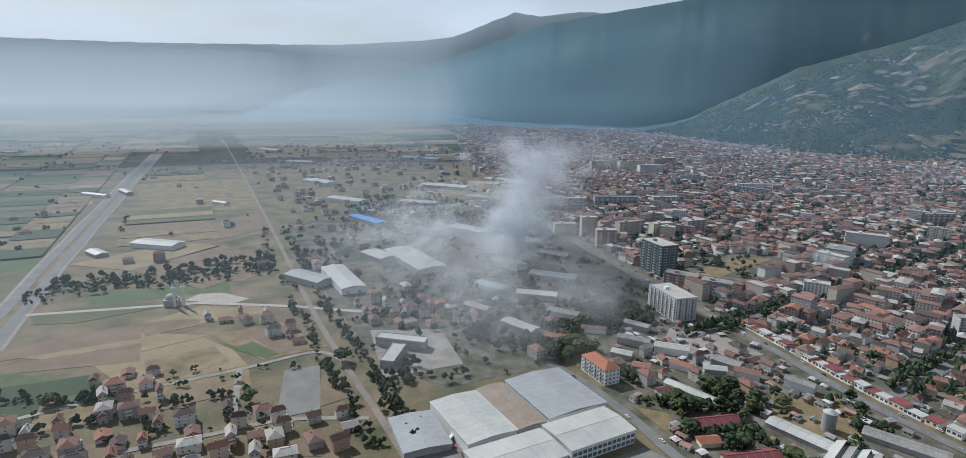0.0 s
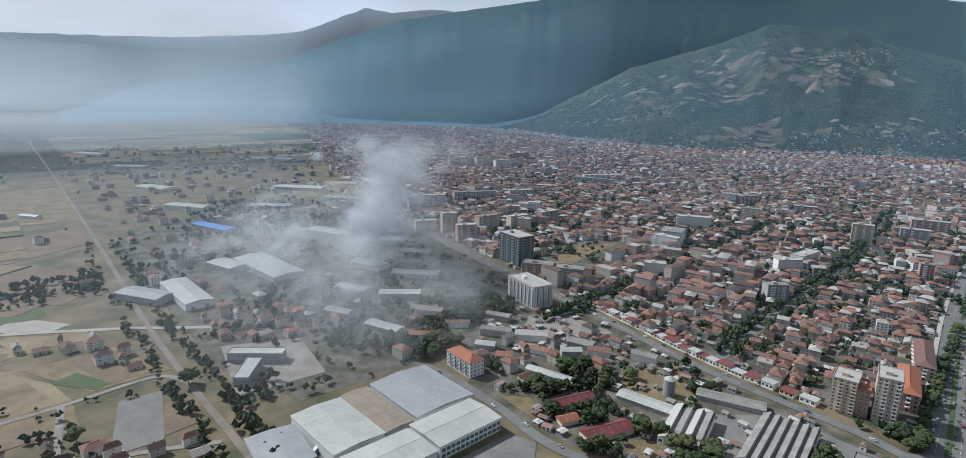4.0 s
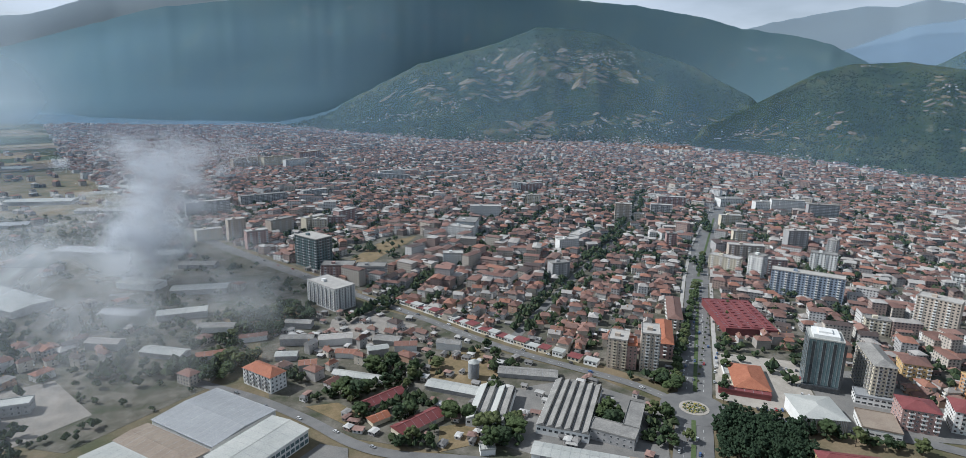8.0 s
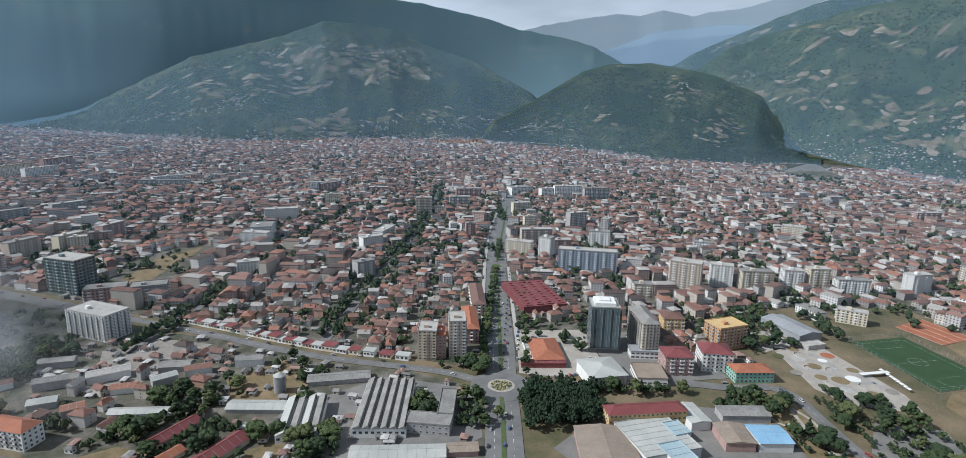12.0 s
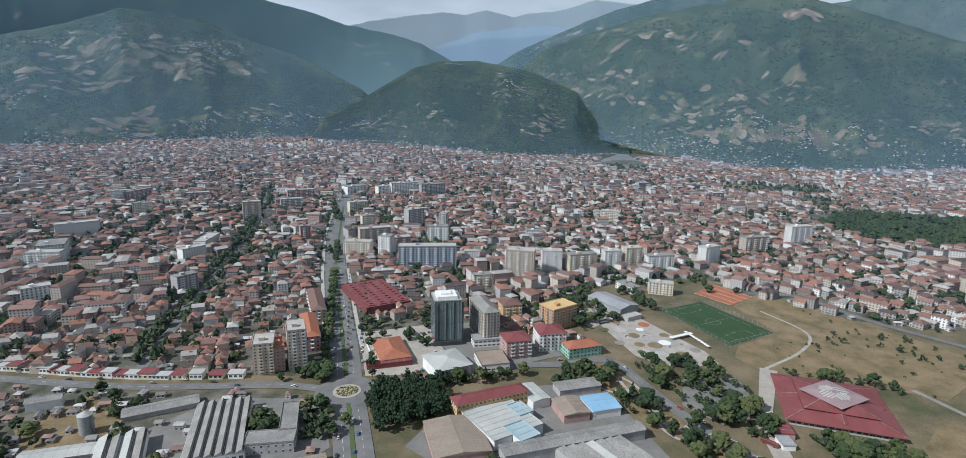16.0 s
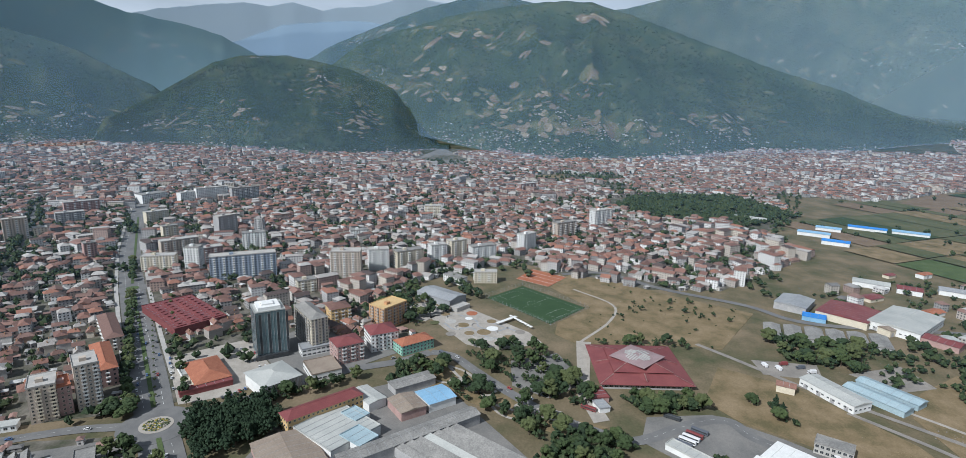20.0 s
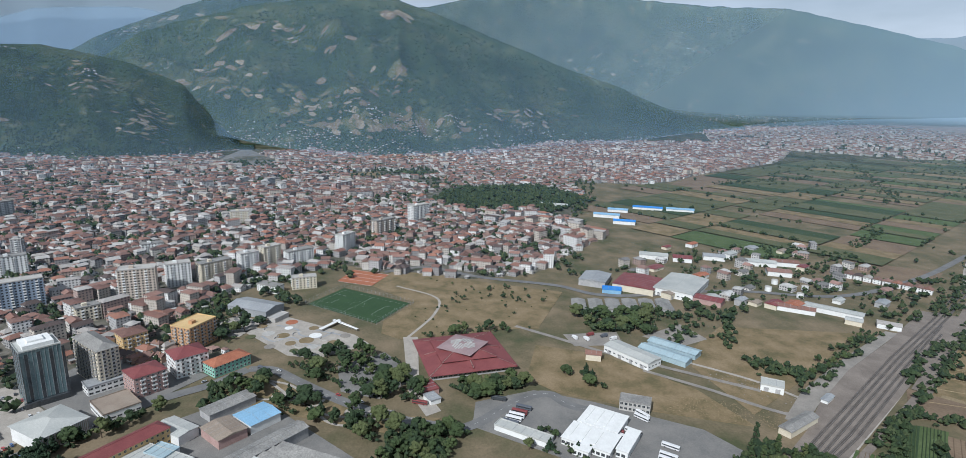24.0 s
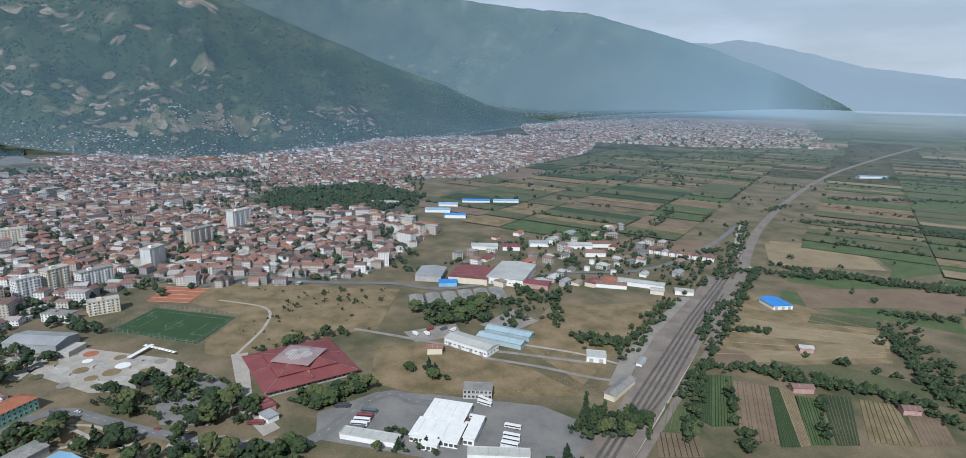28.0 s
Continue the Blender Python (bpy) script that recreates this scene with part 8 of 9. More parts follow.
def hill_woods(k, num, size, m):
    """Clumps of tree crowns over a slope, leaving the clearings free."""
    azs = HILLS[k][0]
    mine = [c[1:] for c in CLEAR if c[0] == k]
    mine = np.array(mine) if mine else np.zeros((1, 4))
    P = []
    for _ in range(num):
        a, s = rng.uniform(azs[0], azs[-1]), rng.uniform(0.01, 0.93)
        if noise.noise(Vector((a * 0.55, s * 9, 21))) + 0.6 * noise.noise(Vector((a * 1.7, s * 26, 5))) < rng.uniform(-0.55, 0.15):
            continue
        if ((np.abs(a - mine[:, 0]) < mine[:, 2] * 0.95) & (np.abs(s - mine[:, 1]) < mine[:, 3] * 1.1)).any():
            continue
        P.append(on_hill(k, a, s))
    P = np.array(P)
    n = len(P)
    octa = np.array([(1, 0, 0), (-1, 0, 0), (0, 1, 0), (0, -1, 0), (0, 0, 1), (0, 0, -0.8)], float)
    octf = np.array([(0, 2, 4), (2, 1, 4), (1, 3, 4), (3, 0, 4), (2, 0, 5), (1, 2, 5), (3, 1, 5), (0, 3, 5)])
    r = rng.uniform(*size, n)
    v = octa[None] * rng.uniform(0.6, 1.3, (n, 6, 3)) * r[:, None, None] + P[:, None] + np.c_[np.zeros((n, 2)), r * 0.3][:, None]
    me = bpy.data.meshes.new("hill_woods")
    me.from_pydata(v.reshape(-1, 3).tolist(), [], (octf[None] + (np.arange(n) * 6)[:, None, None]).reshape(-1, 3).tolist())
    return tagged(hang("hill_woods", me, M[m]), "dark tree crowns massed over the slope", "trees", kind="stuff")


M["wood_dark"] = mat("slope_crowns", [(0.020, 0.036, 0.016), (0.030, 0.048, 0.020), (0.044, 0.062, 0.026), (0.024, 0.040, 0.020)], 0.01, 0.2, rnd="island", tint=0.2, spec=0.0)
M["wood_green"] = mat("green_slope_crowns", [(0.026, 0.046, 0.019), (0.038, 0.060, 0.024), (0.054, 0.074, 0.031), (0.028, 0.047, 0.022)], 0.01, 0.2, rnd="island", tint=0.2, spec=0.0)
hill_woods("hill_north", 15000, (4, 9), "wood_green")
hill_woods("hill_spur", 14000, (3, 8), "wood_dark")
hill_woods("hill_knoll", 13000, (2.5, 5.5), "wood_dark")
hill_woods("hill_east", 18000, (3, 7.5), "wood_green")
hill_woods("hill_east_ridge", 4000, (4, 8), "wood_green")
hill_woods("hill_south", 12000, (4, 9), "wood_green")

# ---------------------------------------------------------------- trees
def clump(bm, c, r, rnd, squash=1.0):
    for v in bmesh.ops.create_icosphere(bm, subdivisions=1, radius=r)["verts"]:
        k = 1 + rnd.uniform(-0.28, 0.28)
        v.co = Vector((v.co.x * k, v.co.y * k, v.co.z * k * squash)) + c


def make_tree(kind, seed):
    rnd = random.Random(seed)
    h, w, name, label, cat = (("broadleaf_tree", 8.5, 3.6, 0) and (10.0, 4.4, "broadleaf_tree", "leafy green street tree with an uneven crown", "tree"), (9.5, 5.4, "broadleaf_tree", "large dark green broadleaf tree", "tree"), (6, 2.6, "small_tree", "small green garden tree", "tree"), (9.5, 2.6, "conifer_tree", "dark green narrow conifer tree", "tree"), (15, 3.6, "pine_tree", "tall dark pine with a ragged crown", "tree"), (14, 2.0, "poplar_tree", "slender tall green poplar tree", "tree"))[kind]
    ob = thing(name, 0, 0, 0, 0, label, cat, "trees")
    bm = bmesh.new()
    cyl(bm, 0, 0, -0.3, h * 0.5, 0.3, 0.16, 7)
    for k in range(4):
        a = k * 1.57 + rnd.random()
        q = Vector((math.cos(a) * w * 0.5, math.sin(a) * w * 0.5, h * 0.58))
        p = Vector((0, 0, h * (0.3 + 0.04 * k)))
        vs = cyl(bm, 0, 0, 0, (q - p).length, 0.12, 0.05, 5)
        rot = Vector((0, 0, 1)).rotation_difference((q - p).normalized())
        for v in vs:
            v.co = rot @ v.co + p
    part("trunk", bm, M["bark"], ob)
    bm = bmesh.new()
    for i in range(34):
        t = rnd.random()
        if kind in (3, 4):
            z = h * (0.16 + 0.82 * t)
            rr = w * (1 - t) ** (0.8 if kind == 3 else 0.5) * math.sqrt(rnd.random())
            r = w * (0.42 * (1 - t) + 0.13)
        elif kind == 5:
            z, rr, r = h * (0.1 + 0.86 * t), w * 0.6 * math.sin(math.pi * (0.12 + 0.8 * t)) * math.sqrt(rnd.random()), w * 0.42
        else:
            a2 = math.acos(rnd.uniform(-0.55, 1))
            z = h * 0.62 + math.cos(a2) * h * 0.33 * rnd.uniform(0.5, 1)
            rr, r = math.sin(a2) * w * rnd.uniform(0.35, 0.95), w * rnd.uniform(0.22, 0.4)
        a = rnd.uniform(0, 6.283)
        clump(bm, Vector((rr * math.cos(a), rr * math.sin(a), z)), r, rnd, 0.8)
    base = [v.co.copy() for v in bm.verts]
    for i in range(170):                       # loose sprays on the outline
        c = rnd.choice(base) * rnd.uniform(0.99, 1.06)
        d = [Vector((rnd.uniform(-1, 1), rnd.uniform(-1, 1), rnd.uniform(-1, 1))) * 0.38 for _ in range(3)]
        bm.faces.new([bm.verts.new(c + q) for q in d])
    part("crown", bm, M["pine" if kind in (3, 4) else "leaf"], ob)
    return ob


trees = [make_tree(k, 40 + i) for i, k in enumerate((0, 1, 2, 3, 4, 5, 0, 1))]
used = [False] * len(trees)


def plant(k, x, y, s=1.0, z=0.25):
    m = pose(x, y, z, 0, 0, rng.uniform(0, 360))
    if not used[k]:
        used[k] = True
        trees[k].matrix_world = m
        trees[k].scale = (s, s, s)
    else:
        t = copy_thing(trees[k], m)
        t.scale = (s, s, s * rng.uniform(0.9, 1.1))


def scatter(poly, num):
    xs, ys = [p[0] for p in poly], [p[1] for p in poly]
    x, y = rng.uniform(min(xs), max(xs), num), rng.uniform(min(ys), max(ys), num)
    ok = inside(x, y, poly)
    for line, w in ROADS:
        ok &= near_line(x, y, line) > w / 2 + 2
    return x[ok], y[ok]


UNDER = []


def grove(poly, num, kinds, gap=4.0, s=(0.95, 1.4), clear=True):
    gx, gy = scatter(poly, num * 5)
    on = np.ones(len(gx), bool)
    for q in SOLID:
        on &= ~inside(gx, gy, q)
    if clear:
        UNDER.append(np.c_[gx[on], gy[on], rng.uniform(3, 8.5, on.sum())])
    num = int(num * 0.62 + 0.5)
    gap *= 1.15
    pts, r = [], random.Random(int(abs(poly[0][0] * 7 + poly[0][1])))
    xs, ys = [p[0] for p in poly], [p[1] for p in poly]
    for _ in range(num * 25):
        if len(pts) >= num:
            break
        x, y = r.uniform(min(xs), max(xs)), r.uniform(min(ys), max(ys))
        if inside(x, y, poly) and all(math.hypot(x - a, y - b) > gap for a, b in pts) and not (clear and any(inside(x, y, q) for q in SOLID)):
            pts.append((x, y))
            plant(r.choice(kinds), x, y, r.uniform(*s))


def shrink(q, g=6.0):
    cx, cy = sum(p[0] for p in q) / len(q), sum(p[1] for p in q) / len(q)
    return [(x + (cx - x) * min(0.45, g / max(1, math.hypot(cx - x, cy - y))), y + (cy - y) * min(0.45, g / max(1, math.hypot(cx - x, cy - y)))) for x, y in q]


SOLID = [shrink(q, 5) for q in KEEP_OUT[:140]] + [[(-165, 450), (-138, 462), (-118, 390), (-146, 376)], [(170, 300), (206, 290), (216, 320), (190, 330)], [(116, 404), (142, 397), (152, 372), (135, 360)], [(235, 415), (270, 420), (272, 385), (262, 368), (228, 385)], [(150, 470), (200, 480), (240, 520), (200, 555), (170, 510)]]
grove([(326, 198), (345, 178), (372, 158), (404, 186), (404, 206), (380, 228), (352, 222)], 75, (4, 4, 4, 3), 4.2, (0.85, 1.15), False)
grove([(410, 186), (430, 160), (455, 132), (448, 126), (425, 150), (404, 176)], 12, (0, 1, 3), 5)
for s, kinds in ((-1, (1, 0, 1)), (1, (0, 2, 0))):
    for d in range(20, 470, 13 if s < 0 else 19):
        x, y = uv(d + rng.uniform(-2, 2), s * rng.uniform(17.5, 20.5))
        if abs(d - 338) > 22:
            plant(kinds[d % 3], x, y, rng.uniform(0.75, 1.1), 0.6)
for d in range(30, 320, 14):
    x, y = uv(d, 0)
    plant(2, x, y, rng.uniform(0.35, 0.5), 0.7)
grove([(392, 300), (372, 290), (380, 272), (396, 280)], 9, (1, 0), 5)
grove([(440, 100), (470, 96), (492, 72), (478, 58), (440, 64), (425, 96)], 12, (0, 1, 2, 6, 7), 6)
grove([(505, 50), (540, 30), (520, -30), (470, -60), (420, -62), (430, -20), (470, 20)], 40, (0, 1, 6, 7, 1), 6, (1.0, 1.5))
grove([(455, 48), (440, 20), (405, -30), (385, -40), (370, -25), (400, 10), (430, 55)], 22, (0, 1, 3, 1), 7)
grove([(345, -20), (372, -30), (390, -60), (378, -85), (340, -60)], 26, (0, 1, 6), 6)
grove([(435, -85), (438, -140), (425, -150), (415, -100)], 20, (0, 1, 7), 5)
grove([(540, -80), (548, -160), (532, -165), (540, -60)], 6, (1, 0), 8)
grove([(443, -180), (425, -190), (405, -205), (430, -215)], 7, (3, 1, 0), 6)
grove([(300, -245), (262, -285), (285, -305), (318, -275)], 24, (1, 0, 5, 5), 6)
grove([(262, -200), (285, -215), (268, -240), (250, -225)], 8, (0, 3, 1), 5)
grove([(345, -118), (365, -135), (335, -165), (318, -150)], 8, (3, 2, 3), 7)
grove([(600, 160), (690, 125), (680, 105), (620, 60), (560, 100)], 26, (0, 1, 6, 7), 7)
grove([(120, 400), (200, 440), (215, 400), (190, 385), (150, 400), (200, 330), (160, 345), (145, 360)], 34, (0, 1, 2, 6, 7), 5)
grove([(140, 320), (200, 345), (240, 300), (220, 275), (180, 300)], 30, (0, 1, 2, 6, 7), 5)
grove([(232, 420), (285, 430), (300, 380), (280, 345), (245, 345), (225, 390)], 10, (0, 1, 2), 6)
grove([(100, 620), (170, 615), (180, 560), (110, 540), (80, 580)], 30, (0, 1, 7), 7)
grove([(110, 500), (60, 470), (40, 510), (90, 540)], 20, (1, 0, 7), 7)
grove([(284, 268), (292, 254), (312, 268), (304, 284)], 9, (1, 0, 6), 4.5)
grove([(300, 260), (340, 255), (330, 215), (305, 220)], 12, (0, 2, 6), 6)
grove([(-330, 350), (-120, 330), (-110, 470), (-300, 440)], 12, (0, 1, 2), 9)
grove([(700, -130), (640, -255), (560, -190), (600, -100)], 8, (2, 0, 2), 10, (0.4, 0.8))
grove([(560, -240), (590, -300), (570, -360), (500, -300), (520, -250)], 40, (0, 1, 6, 7), 7)
grove([(395, -375), (470, -520), (455, -520), (380, -385)], 18, (0, 1, 2), 6, (0.5, 0.9))
for k in range(len(trees)):
    if not used[k]:
        plant(k, 520 + k * 6, -200, 0.7)

def far_trees(name, P, label, m="leaf_i", lumps=4, size=1.0):
    """P: rows x, y, height in plan metres; each tree is three ragged lumps."""
    P = np.asarray(P, float)
    n = len(P)
    fx, fy, fz, s = land(P[:, 0], P[:, 1])
    octa = np.array([(1, 0, 0), (-1, 0, 0), (0, 1, 0), (0, -1, 0), (0, 0, 1), (0, 0, -0.8)], float)
    octf = np.array([(0, 2, 4), (2, 1, 4), (1, 3, 4), (3, 0, 4), (2, 0, 5), (1, 2, 5), (3, 1, 5), (0, 3, 5)])
    V_, F_ = [], []
    for k in range(lumps):
        r = P[:, 2] * rng.uniform(0.26, 0.44, n) * size
        off = np.c_[rng.normal(0, 0.2, n), rng.normal(0, 0.2, n)] * P[:, 2:3]
        zc = P[:, 2] * rng.uniform(0.34 if lumps < 9 else 0.5, 0.72 if lumps < 9 else 0.95, n)
        q = octa[None] * rng.uniform(0.65, 1.25, (n, 6, 3)) * r[:, None, None]
        a = rng.uniform(0, 6.28, n)
        c, sn = np.cos(a)[:, None], np.sin(a)[:, None]
        x, y = q[:, :, 0] * c - q[:, :, 1] * sn, q[:, :, 0] * sn + q[:, :, 1] * c
        v = np.stack([fx[:, None] + (x + off[:, :1]) * s[:, None], fy[:, None] + (y + off[:, 1:]) * s[:, None], fz[:, None] + (q[:, :, 2] + zc[:, None]) * s[:, None]], 2)
        F_.append((octf[None] + (np.arange(n) * 6)[:, None, None] + k * n * 6).reshape(-1, 3))
        V_.append(v.reshape(-1, 3))
    me = bpy.data.meshes.new(name)
    me.from_pydata(np.vstack(V_).tolist(), [], np.vstack(F_).tolist())
    return tagged(hang(name, me, M[m]), label, "trees", kind="stuff")


near_town = [(375, 262), (262, 590), (228, 720), (125, 1080), (100, 1500), (1200, 1900), (2000, 900), (2100, -300), (1500, -700), (900, -400), (660, -300), (760, -100), (700, 110), (600, 160), (520, 90), (420, 225)]
x, y = scatter(near_town, 31000)
clump_k = np.array([noise.noise(Vector((a / 90, b / 90, 2))) for a, b in zip(x, y)])
ok = rng.uniform(0, 1, len(x)) < np.clip((np.hypot(x, y) - 300) / 700, 0.42, 1) * 0.62 + 0.8 * clump_k
for q in KEEP_OUT[:60]:
    ok &= ~inside(x, y, q)
street = []
for line, num, off in ((STREET_2, 190, 8), (STREET_1, 110, 6), ([uv(640, -21), uv(1000, -60)], 80, 3), ([uv(500, 18), uv(990, 30)], 70, 3), ([uv(120, 330), uv(560, 300)], 60, 5), ([uv(420, -170), uv(430, 180)], 70, 5), ([uv(640, -480), uv(760, -150)], 90, 7), ([uv(330, -640), uv(600, -420)], 80, 8), ([uv(900, 150), uv(1200, 60)], 80, 9), ([uv(760, 380), uv(1050, 300)], 80, 8)):
    p = np.array(line)
    for a, b in zip(p, p[1:]):
        k = rng.uniform(0, 1, (max(2, num // (len(p) - 1)), 1))
        q = a + (b - a) * k
        nrm = np.array([-(b - a)[1], (b - a)[0]]) / np.hypot(*(b - a))
        q = q + nrm * (rng.choice([-1, 1], (len(q), 1)) * off + rng.normal(0, 1.5, (len(q), 1)))
        street.append(np.c_[q, rng.uniform(7, 13, len(q))])
far_trees("street_trees", np.vstack(street), "rows of dark green street trees", "leaf_i", 6, 0.8)
far_trees("town_trees", np.c_[x[ok], y[ok], rng.uniform(5.5, 11.5, ok.sum())], "green trees scattered between the houses")
far_trees("undergrowth", np.vstack(UNDER), "bushes and young trees between larger trees", "leaf_i", 8, 0.62)
woods = []
x, y = scatter([(1060, -380), (1235, -190), (1420, -290), (1433, -516), (1215, -570)], 1400)
woods.append(np.c_[x, y, rng.uniform(8, 13, len(x))])
x, y = scatter([(640, 800), (690, 830), (520, 700), (470, 690)], 220)
woods.append(np.c_[x, y, rng.uniform(7, 12, len(x))])
for q, num in (([(30, 480), (100, 480), (60, 720), (-140, 700), (-100, 630)], 240), ([(-520, 610), (-250, 740), (-160, 880), (-240, 860), (-420, 720), (-540, 650)], 480), ([(-60, 900), (80, 860), (60, 1200), (-300, 1300), (-250, 1000)], 420), ([(540, -340), (610, -440), (560, -480), (500, -380)], 120), ([(500, -560), (600, -700), (560, -720), (470, -600)], 90)):
    x, y = scatter(q, num * 2)
    keep = rng.uniform(0, 1, len(x)) < 0.6
    for k in KEEP_OUT:
        keep &= ~inside(x, y, k)
    woods.append(np.c_[x[keep], y[keep], rng.uniform(5, 11, keep.sum())])
x, y = scatter([(324, 198), (345, 176), (372, 156), (406, 186), (406, 208), (380, 230), (350, 224)], 260)
far_trees("pine_thicket", np.c_[x, y, rng.uniform(8, 14, len(x))], "dense dark canopy of the pine grove", "pine", 20, 0.36)
for q, num in (([(118, 405), (200, 445), (225, 410), (200, 385), (145, 398)], 150), ([(140, 322), (200, 348), (240, 305), (222, 275), (178, 300)], 130), ([(146, 360), (200, 350), (195, 372), (150, 372)], 60), ([(95, 545), (190, 575), (180, 620), (90, 625), (60, 580)], 260), ([(60, 470), (115, 500), (95, 545), (30, 520)], 150), ([(118, 440), (150, 445), (140, 480), (110, 470)], 60), ([(225, 395), (290, 430), (300, 350), (280, 345), (230, 370)], 50), ([(300, 260), (345, 258), (335, 212), (300, 218)], 70), ([(296, -246), (258, -285), (285, -305), (322, -275)], 150), ([(545, -235), (600, -300), (570, -365), (500, -300), (525, -245)], 260), ([(455, -300), (520, -380), (540, -370), (480, -290)], 120), ([(330, 110), (300, 60), (300, 120)], 60), ([(345, -15), (392, -55), (378, -90), (335, -60)], 140), ([(436, -84), (440, -142), (424, -152), (414, -100)], 90), ([(440, 100), (474, 98), (494, 70), (478, 56), (440, 62)], 90), ([(600, 165), (700, 128), (690, 100), (640, 112), (590, 135)], 120), ([(-60, 470), (-40, 440), (-90, 400), (-110, 430)], 70)):
    x, y = scatter(q, int(num * 0.6))
    keep = np.ones(len(x), bool)
    for k in SOLID:
        keep &= ~inside(x, y, k)
    woods.append(np.c_[x[keep], y[keep], rng.uniform(4, 9.5, keep.sum())])
x, y = scatter([(-30, 425), (60, 470), (120, 560), (228, 640), (203, 740), (150, 900), (100, 1100), (90, 1300), (-230, 1300), (-340, 960), (-178, 640), (-100, 490)], 2400)
keep = np.array([noise.noise(Vector((a / 60, b / 60, 9))) for a, b in zip(x, y)]) > rng.uniform(-0.25, 0.3, len(x))
for k in SOLID:
    keep &= ~inside(x, y, k)
woods.append(np.c_[x[keep], y[keep], rng.uniform(4, 10, keep.sum())])
x, y = scatter(edge_q, 520)
keep = np.ones(len(x), bool)
for k in SOLID:
    keep &= ~inside(x, y, k)
woods.append(np.c_[x[keep], y[keep], rng.uniform(3.5, 9, keep.sum())])
x, y = scatter(far_town, 2600)
woods.append(np.c_[x, y, rng.uniform(8, 16, len(x))])
far_trees("woods", np.vstack(woods), "dark woods and groves of broadleaf trees")
hedge = []
for a, b in EDGES:
    L = L0(a, b)
    if rng.uniform() < 0.5:
        n = max(2, int(L / (5 + math.hypot(*a) / 200)))
        k = np.sort(rng.uniform(0, 1, n))
        hedge.append(np.c_[a[0] + (b[0] - a[0]) * k + rng.normal(0, 1.5, n), a[1] + (b[1] - a[1]) * k + rng.normal(0, 1.5, n), rng.uniform(3, 9, n)])
for line, num, wid in (([(324, -406), (301, -448), (263, -460), (228, -491), (190, -516)], 150, 3), ([(291, -656), (261, -621), (228, -581), (195, -543), (177, -539)], 170, 5), ([(438, -751), (406, -812), (351, -832), (306, -886)], 170, 6), ([(564, -1168), (499, -1194), (431, -1234)], 90, 8), ([(361, -457), (397, -514), (418, -573)], 60, 3), ([(368, -501), (339, -546)], 24, 3), ([(534, -409), (458, -356)], 40, 4), ([(414, -358), (403, -378), (382, -382)], 70, 8), ([(421, -447), (443, -500), (480, -604)], 22, 3), ([(313, -694), (256, -752)], 40, 4), ([(254, -309), (280, -353), (308, -392)], 50, 3), ([(237, -352), (220, -333)], 14, 3), ([(244, -455), (205, -395)], 20, 1), ([(297, -412), (250, -355)], 22, 1), ([(295, -458), (234, -500), (163, -498)], 80, 4), ([(505, -688), (392, -815), (297, -866)], 130, 7), ([(300, -690), (187, -564), (150, -520)], 110, 8), ([(294, -352), (324, -418), (400, -560), (446, -648), (490, -735)], 200, 3.5), ([(-62, 333), (-132, 460), (-212, 617), (-381, 974)], 90, 3), ([(-28, 333), (-96, 460), (-176, 617), (-345, 974)], 170, 4), ([(-500, 620), (-397, 670), (-292, 728)], 120, 14), ([(-395, 395), (-300, 392), (-285, 402)], 60, 3), ([(480, -640), (560, -780), (690, -990)], 120, 6), ([(120, 40), (0, 270)], 70, 6), ([(362, -352), (400, -425), (452, -530)], 20, 3), ([(580, -676), (584, -825)], 50, 4), ([(499, -763), (400, -815), (297, -866)], 90, 5), ([(664, -1086), (560, -1180), (439, -1255)], 130, 7), ([(744, -1128), (764, -1247)], 40, 6), ([(744, -801), (855, -973)], 60, 6), ([(1406, -1020), (1488, -1416)], 120, 12), ([(1769, -1856), (1400, -1550), (1091, -1289)], 160, 12), ([(767, -1425), (603, -1679)], 110, 9), ([(922, -1981), (740, -2082)], 100, 12), ([(1533, -2139), (1260, -2239)], 130, 14), ([(1717, -3460), (1293, -3597)], 130, 24), ([(1202, -1501), (917, -1548)], 110, 9)):
    p = np.array(line)
    for a, b in zip(p, p[1:]):
        n = max(2, int(num / (len(p) - 1)))
        k = rng.uniform(0, 1, (n, 1))
        hedge.append(np.c_[a + (b - a) * k + rng.normal(0, wid, (n, 2)), rng.uniform(3, 8, n)])
far_trees("hedgerows", np.vstack(hedge), "hedgerows and bushes along field edges")
x, y = scatter([(745, -115), (690, -185), (640, -262), (540, -196), (545, -80), (600, -70)], 60)
far_trees("meadow_bushes", np.c_[x, y, rng.uniform(1, 3, len(x))], "low bushes in the dry meadow")
x, y = scatter([(-1800, 400), (-200, 620), (-100, 1500), (-900, 4500), (-3200, 4500)], 420)
far_trees("plain_trees", np.c_[x, y, rng.uniform(4, 10, len(x))], "scattered trees on the hazy plain")
x, y = scatter([(480, -700), (1500, -700), (2000, -1500), (3000, -4000), (300, -4200), (-100, -700)], 5200)
keep = np.array([noise.noise(Vector((a / 240, b / 90, 3))) for a, b in zip(x, y)]) > rng.uniform(0.02, 0.3, len(x))
x, y = x[keep], y[keep]
far_trees("plain_trees", np.c_[x, y, rng.uniform(4, 10, len(x))], "scattered trees among the far fields")

